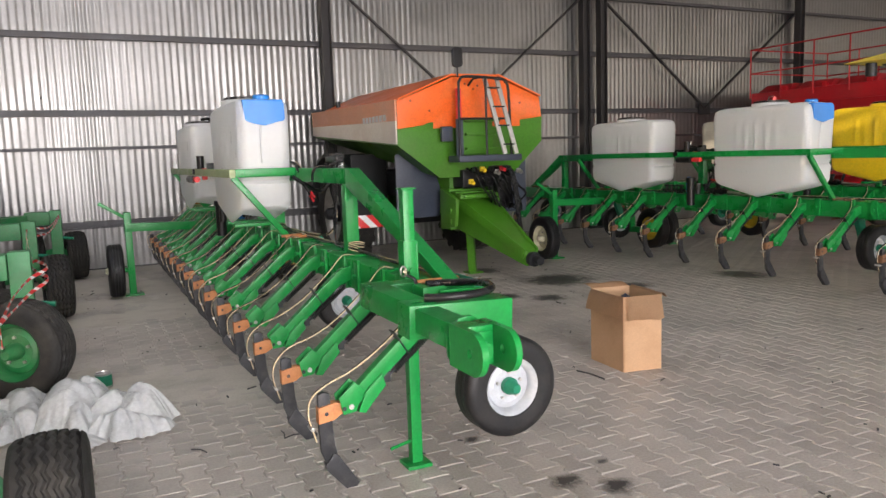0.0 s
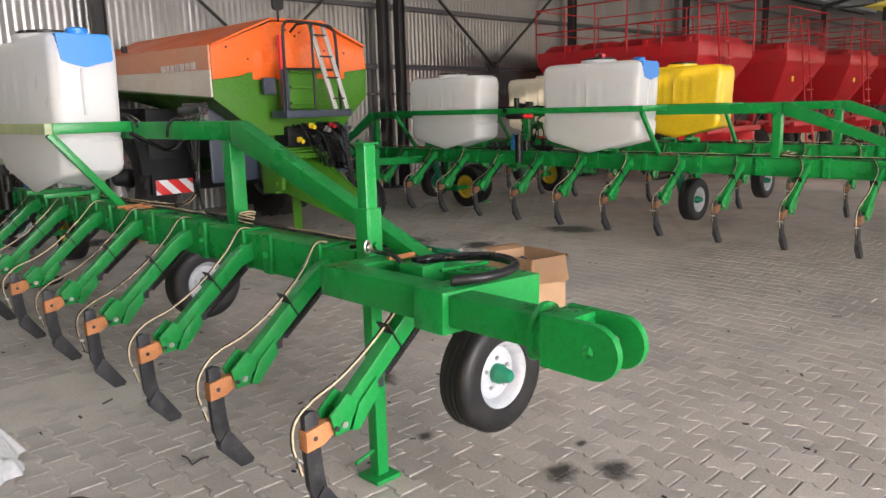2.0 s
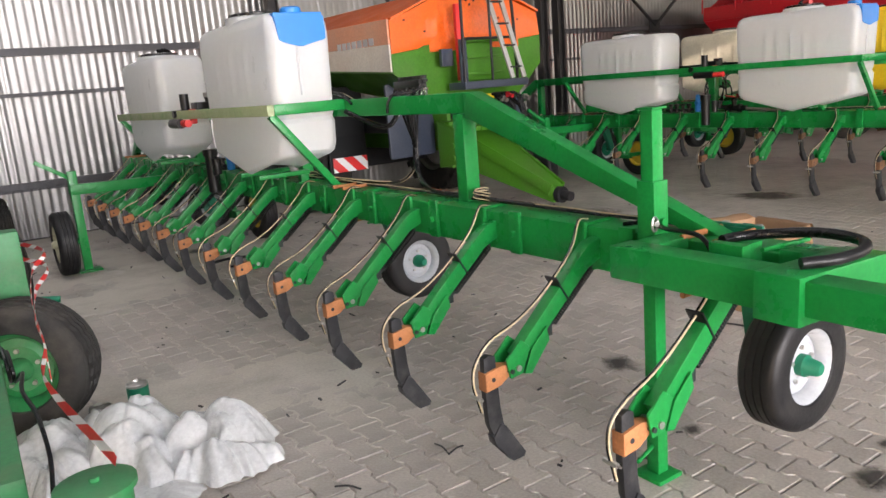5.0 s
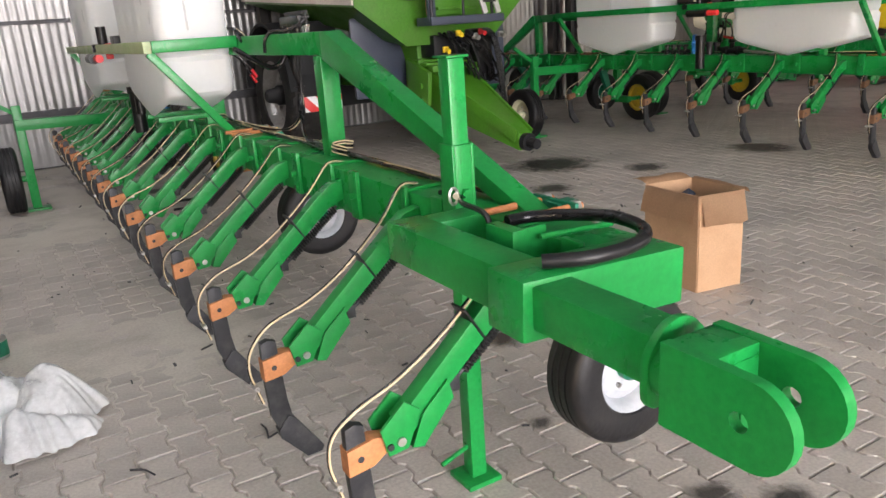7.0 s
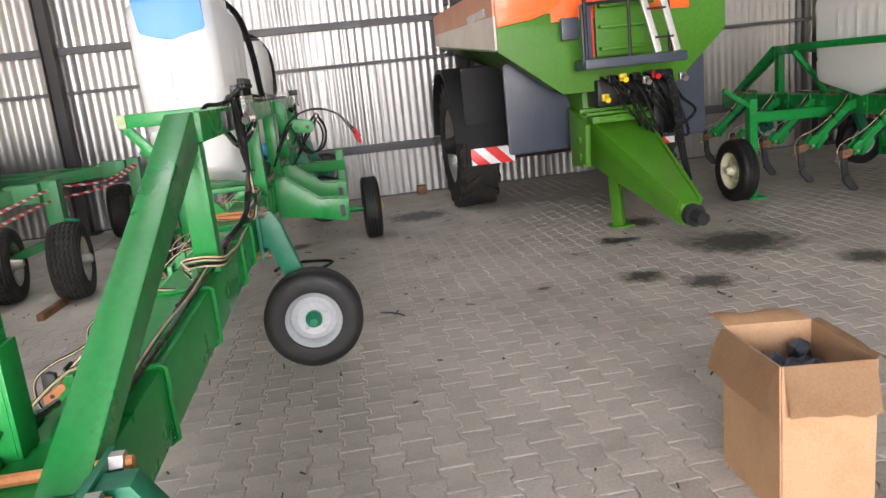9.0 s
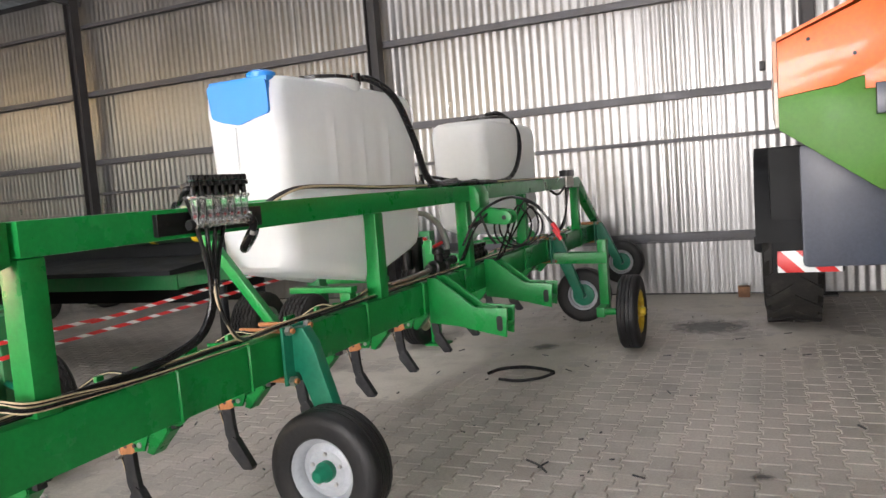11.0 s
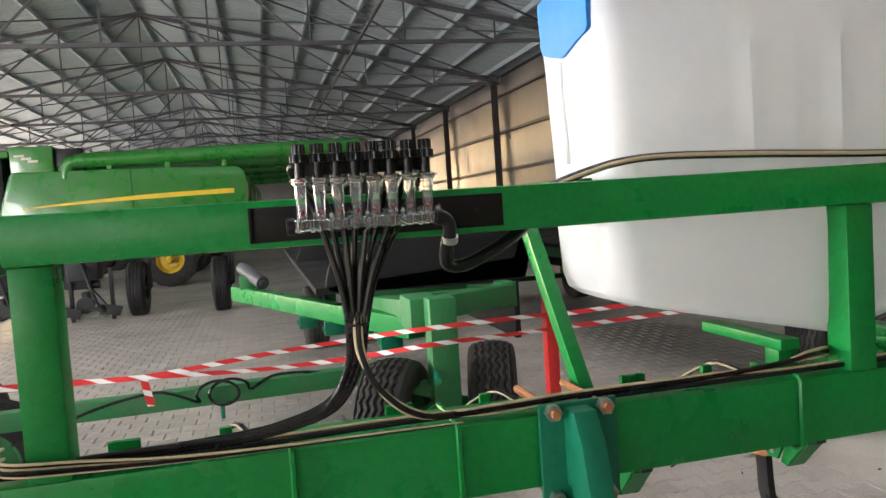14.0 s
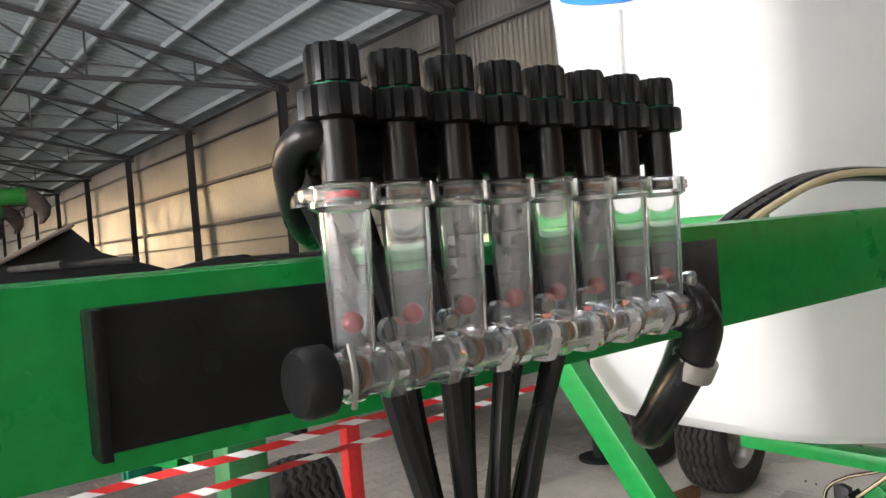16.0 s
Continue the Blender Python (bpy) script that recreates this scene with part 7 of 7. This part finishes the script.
for k in range(5):
    bm = bmesh.new()
    y = 0.1 + k * 0.58
    box(bm, -9.5, -9.1, y - 0.24, y + 0.24, 0.62, 1.3, 0.05)
    box(bm, -9.45, -9.2, y - 0.3, y + 0.1, 0.5, 0.72, 0.04)
    bar(bm, (-9.2, y + 0.05, 0.55), (-9.05, y + 0.36, 0.16), 0.05, 0.04, bev=0.006)
    plate(bm, ((y + 0.02, 0.2), (y + 0.5, 0.06), (y + 0.56, 0.2), (y + 0.3, 0.26)), 'x', -9.06, -9.0, 0.004)
    hose(bm, [(-9.1, y, 0.9), (-8.98, y + 0.08, 0.7), (-8.95, y + 0.2, 0.3), (-9.05, y + 0.32, 0.12), (-9.15, y + 0.2, 0.1)], 0.025, 7, 5)
    cyl(bm, (-9.2, y, 0.25), (-9.12, y, 0.25), 0.13, 18)
    box(bm, -9.4, -9.15, y - 0.05, y + 0.05, 0.2, 0.45, 0.02)
    cyl(bm, (-9.3, y - 0.2, 0.55), (-9.3, y + 0.2, 0.55), 0.06, 12)
    part("planter_unit", bm, DARK, gear)
    bm = bmesh.new()
    box(bm, -9.25, -9.15, y + 0.36, y + 0.41, 0, 0.8, 0.005)
    part("leg", bm, DARK, gear)

# ---- red grain drills to the east ----
def drill(x, y, label):
    """A long red seed drill: hopper with sloped ends and lids, frame, rails and ladder."""
    dr = thing("seed_drill", (x, y, 0), label, "seed drill", "seed drills")
    L, W = 3.0, 1.15
    bm = bmesh.new()
    hexa(bm, ((x - W * 0.45, y - L * 0.42, 1.25), (x + W * 0.45, y - L * 0.42, 1.25), (x + W * 0.45, y + L * 0.42, 1.25), (x - W * 0.45, y + L * 0.42, 1.25), (x - W, y - L * 0.62, 2.35), (x + W, y - L * 0.62, 2.35), (x + W, y + L * 0.62, 2.35), (x - W, y + L * 0.62, 2.35)), 0.04)
    box(bm, x - W, x + W, y - L * 0.62, y + L * 0.62, 2.34, 2.62, 0.03)
    part("hopper", bm, RED, dr)
    for k in range(4):
        bm = bmesh.new()
        ya = y - L * 0.6 + k * L * 0.3
        hexa(bm, ((x - W * 0.95, ya + 0.05, 2.62), (x + W * 0.95, ya + 0.05, 2.62), (x + W * 0.95, ya + L * 0.28, 2.62), (x - W * 0.95, ya + L * 0.28, 2.62), (x - W * 0.8, ya + 0.1, 2.76), (x + W * 0.8, ya + 0.1, 2.76), (x + W * 0.8, ya + L * 0.25, 2.76), (x - W * 0.8, ya + L * 0.25, 2.76)), 0.02)
        for s in (-1, 1):
            box(bm, x + s * W * 0.98 - 0.03, x + s * W * 0.98 + 0.03, ya + 0.1, ya + 0.2, 2.6, 2.7, 0.005)
        part("lid", bm, RED, dr)
    bm = bmesh.new()
    for s in (-1, 1):
        for k in range(6):
            yy = y - L * 0.62 + k * L * 0.248
            cyl(bm, (x + s * W * 1.02, yy, 2.5), (x + s * W * 1.02, yy, 3.5), 0.014, 8)
        for z in (3.02, 3.5):
            cyl(bm, (x + s * W * 1.02, y - L * 0.62, z), (x + s * W * 1.02, y + L * 0.62, z), 0.014, 8)
    for s in (-1, 1):
        for z in (3.02, 3.5):
            cyl(bm, (x - W * 1.02, y + s * L * 0.62, z), (x + W * 1.02, y + s * L * 0.62, z), 0.014, 8)
    part("guard_rail", bm, RED, dr)
    bm = bmesh.new()
    for s in (-1, 1):
        box(bm, x + s * W * 0.4 - 0.07, x + s * W * 0.4 + 0.07, y - L * 0.75, y + L * 0.6, 0.75, 0.92, 0.01)
        box(bm, x + s * W * 0.4 - 0.05, x + s * W * 0.4 + 0.05, y - 0.9, y - 0.8, 0.9, 1.3, 0.005)
        box(bm, x + s * W * 0.4 - 0.05, x + s * W * 0.4 + 0.05, y + 0.8, y + 0.9, 0.9, 1.3, 0.005)
    for k in range(5):
        box(bm, x - W, x + W, y - L * 0.7 + k * 0.55, y - L * 0.7 + k * 0.55 + 0.1, 0.92, 1.02, 0.006)
    part("frame", bm, RED, dr)
    bm = bmesh.new()
    for s in (-0.2, 0.2):
        bar(bm, (x + s - 0.3, y - L * 0.72, 0.3), (x + s - 0.3, y - L * 0.62, 3.3), 0.04, 0.03, (0, 1, 0), 0.004)
    for k in range(8):
        box(bm, x - 0.5, x - 0.1, y - L * 0.71 + k * 0.012, y - L * 0.71 + k * 0.012 + 0.03, 0.5 + k * 0.3, 0.53 + k * 0.3, 0.003)
    part("ladder", bm, RED, dr)
    for k in range(8):
        bm = bmesh.new()
        yy = y - L * 0.55 + k * 0.48
        hose(bm, [(x - W * 0.5, yy, 1.28), (x - W * 0.7, yy + 0.1, 1.0), (x - W * 0.95, yy, 0.7), (x - W, yy, 0.3)], 0.025, 7, 5)
        part("seed_tube", bm, HOSE, dr)
    for dy in (-0.9, 0.9):
        for s in (-1, 1):
            wheel(dr, "road_wheel", (x + s * 0.75, y + dy, 0.48), (s, 0, 0), 0.48, 0.3, 0.25, RIM_CREAM, DARK, RUBBER_DUSTY, 0, "dark drill wheel")
    bm = bmesh.new()
    for dy in (-0.9, 0.9):
        cyl(bm, (x - 0.75, y + dy, 0.48), (x + 0.75, y + dy, 0.48), 0.04, 10)
        box(bm, x - 0.06, x + 0.06, y + dy - 0.06, y + dy + 0.06, 0.48, 0.8, 0.006)
    part("axle", bm, DARK, dr)
    bm = bmesh.new()
    box(bm, x - 0.9, x - 0.8, y - L * 0.63, y - L * 0.625, 1.9, 2.02, 0)
    part("sticker", bm, YELLOW, dr)
    return dr


for k in range(5):
    drill(13.9 + 4.1 * k, 9.6, "dark red seed drill with guard rails on its hopper" if k == 0 else "dark red seed drill standing in a row of drills")
cp = thing("machine_canopy", (4.5, 1.3, 0), "yellow sheet canopy over a dark frame on two posts", "canopy")
bm = bmesh.new()
hexa(bm, ((2.7, 0.6, 1.85), (5.4, 0.6, 1.85), (5.4, 2.0, 1.85), (2.7, 2.0, 1.85), (3.95, 1.2, 2.16), (4.6, 1.2, 2.16), (4.6, 1.5, 2.16), (3.95, 1.5, 2.16)), 0.012)
part("roof", bm, YELLOW, cp, "yellow hipped sheet roof")
bm = bmesh.new()
hexa(bm, ((3.3, 0.8, 1.72), (5.0, 0.8, 1.72), (5.0, 1.85, 1.72), (3.3, 1.85, 1.72), (2.84, 0.68, 1.848), (5.3, 0.68, 1.848), (5.3, 1.95, 1.848), (2.84, 1.95, 1.848)), 0.02)
part("lining", bm, DARK, cp, "dark underside lining")
bm = bmesh.new()
cyl(bm, (2.79, 1.93, 1.8), (2.79, 1.93, 1.85), 0.02, 10)
part("hook", bm, DARK, cp)
for y in (0.9, 1.5):
    bm = bmesh.new()
    box(bm, 4.95, 5.05, y - 0.05, y + 0.05, 0.02, 1.75, 0.008)
    post = part("post", bm, DARK, cp)
    bm = bmesh.new()
    box(bm, 4.86, 5.14, y - 0.14, y + 0.14, 0, 0.02, 0.003)
    part("base_plate", bm, DARK, post)

# ---- pavers: double-T blocks, 0.20 x 0.14 m ----
PL, PW, PA, PC, PH = 0.1853, 0.1307, 0.0105, 0.012, 0.016


def paver_outline(g=0.0016, l=PL, w=PW):
    """(x, y) of one block about its centre, long side along y."""
    hl, hw = l / 2 - g, w / 2 - g
    side = ((-hl, PA), (-l / 4 - PC, PA), (-l / 4 + PC, -PA), (l / 4 - PC, -PA), (l / 4 + PC, PA), (hl, PA))
    return [(hw + a, y) for y, a in side] + [(-hw - a, y) for y, a in side[::-1]]


def paver_mesh():
    top, low = paver_outline(0.0072), paver_outline(0.0018)
    n = len(top)
    vs = [(x * U, y * U, 0.0) for x, y in top] + [(x * U, y * U, -0.007) for x, y in low] + [(x * U, y * U, -0.019) for x, y in low]
    fs = [tuple(range(n))]
    for i in range(n):
        j = (i + 1) % n
        fs += [(i + n, j + n, j, i), (i + 2 * n, j + 2 * n, j + n, i + n)]
    return vs, fs


# dust that has drifted into the joints and lies in patches over the blocks
bm = bmesh.new()
nx, ny = 210, 170
grid = []
for j in range(ny + 1):
    row = []
    for i in range(nx + 1):
        x, y = -2.0 + 10.0 * i / nx, 3.6 + 8.7 * j / ny
        drift = 0.75 + 0.85 * noise.noise((x * 0.55, y * 0.5, 3.0)) + 0.35 * noise.noise((x * 2.1, y * 1.9, 8.0)) + 0.18 * noise.noise((x * 6.0, y * 6.0, 1.0))
        reach = max(min(1.0, max(0.0, y - 6.8) / 3.6), min(1.0, max(0.0, 1.9 - x)) * min(1.0, max(0.0, y - 3.9) / 1.4))
        drift *= reach * min(1.0, (x + 2.0) / 1.0, (8.0 - x) / 1.0)
        row.append(bm.verts.new((x, y, -0.0125 + 0.0135 * min(1.0, max(0.0, 1.35 * drift)))))
    grid.append(row)
for one, two in zip(grid, grid[1:]):
    for i in range(nx):
        bm.faces.new((one[i], one[i + 1], two[i + 1], two[i]))
part("dust", bm, SAND, floor, "pale dust drifted over the pavers", kind="stuff")

pv, pf = paver_mesh()
proto = bpy.data.meshes.new("paver")
proto.from_pydata(pv, [], pf)
proto.materials.append(PAVER)
places = []
rng = random.Random(11)
cols, rws = range(int(-23 / PW), int(10.5 / PW)), range(int(-0.6 / PL), int(12.35 / PL))
near, far = [], []
for i in cols:
    for j in rws:
        x, y = i * PW, (j + 0.5 * (i % 2)) * PL
        z, ax, ay = rng.uniform(-0.0012, 0.0008), rng.uniform(-0.006, 0.006), rng.uniform(-0.006, 0.006)
        (near if 0.05 < x < 2.4 and 3.9 < y < 5.9 and len(near) < 300 else far).append((x, y, z, ax, ay))
for x, y, z, ax, ay in near:
    ob = new("paver", proto)
    ob.parent = floor
    ob.matrix_basis = Matrix.Translation(Vector((x, y, 0)) * U + Vector((0, 0, z)) - Vector((0, 2, 0)) * U) @ Euler((ax, ay, 0)).to_matrix().to_4x4()
base_v = np.array(pv)
nv = len(base_v)
arr = np.array(far)
vs = np.repeat(base_v[None], len(arr), 0)
vs[:, :, 2] += arr[:, 2:3] + base_v[None, :, 1] * arr[:, 3:4] - base_v[None, :, 0] * arr[:, 4:5]
vs[:, :, 0] += arr[:, 0:1] * U
vs[:, :, 1] += (arr[:, 1:2] - 2) * U
faces = []
for k in range(len(arr)):
    o = k * nv
    faces += [tuple(v + o for v in f) for f in pf]
me = bpy.data.meshes.new("pavers")
me.from_pydata(vs.reshape(-1, 3).tolist(), [], faces)
me.materials.append(PAVER)
rest = new("pavers", me)
rest.parent = floor
tagged(rest, "grey double-T concrete pavers laid in rows", kind="stuff")
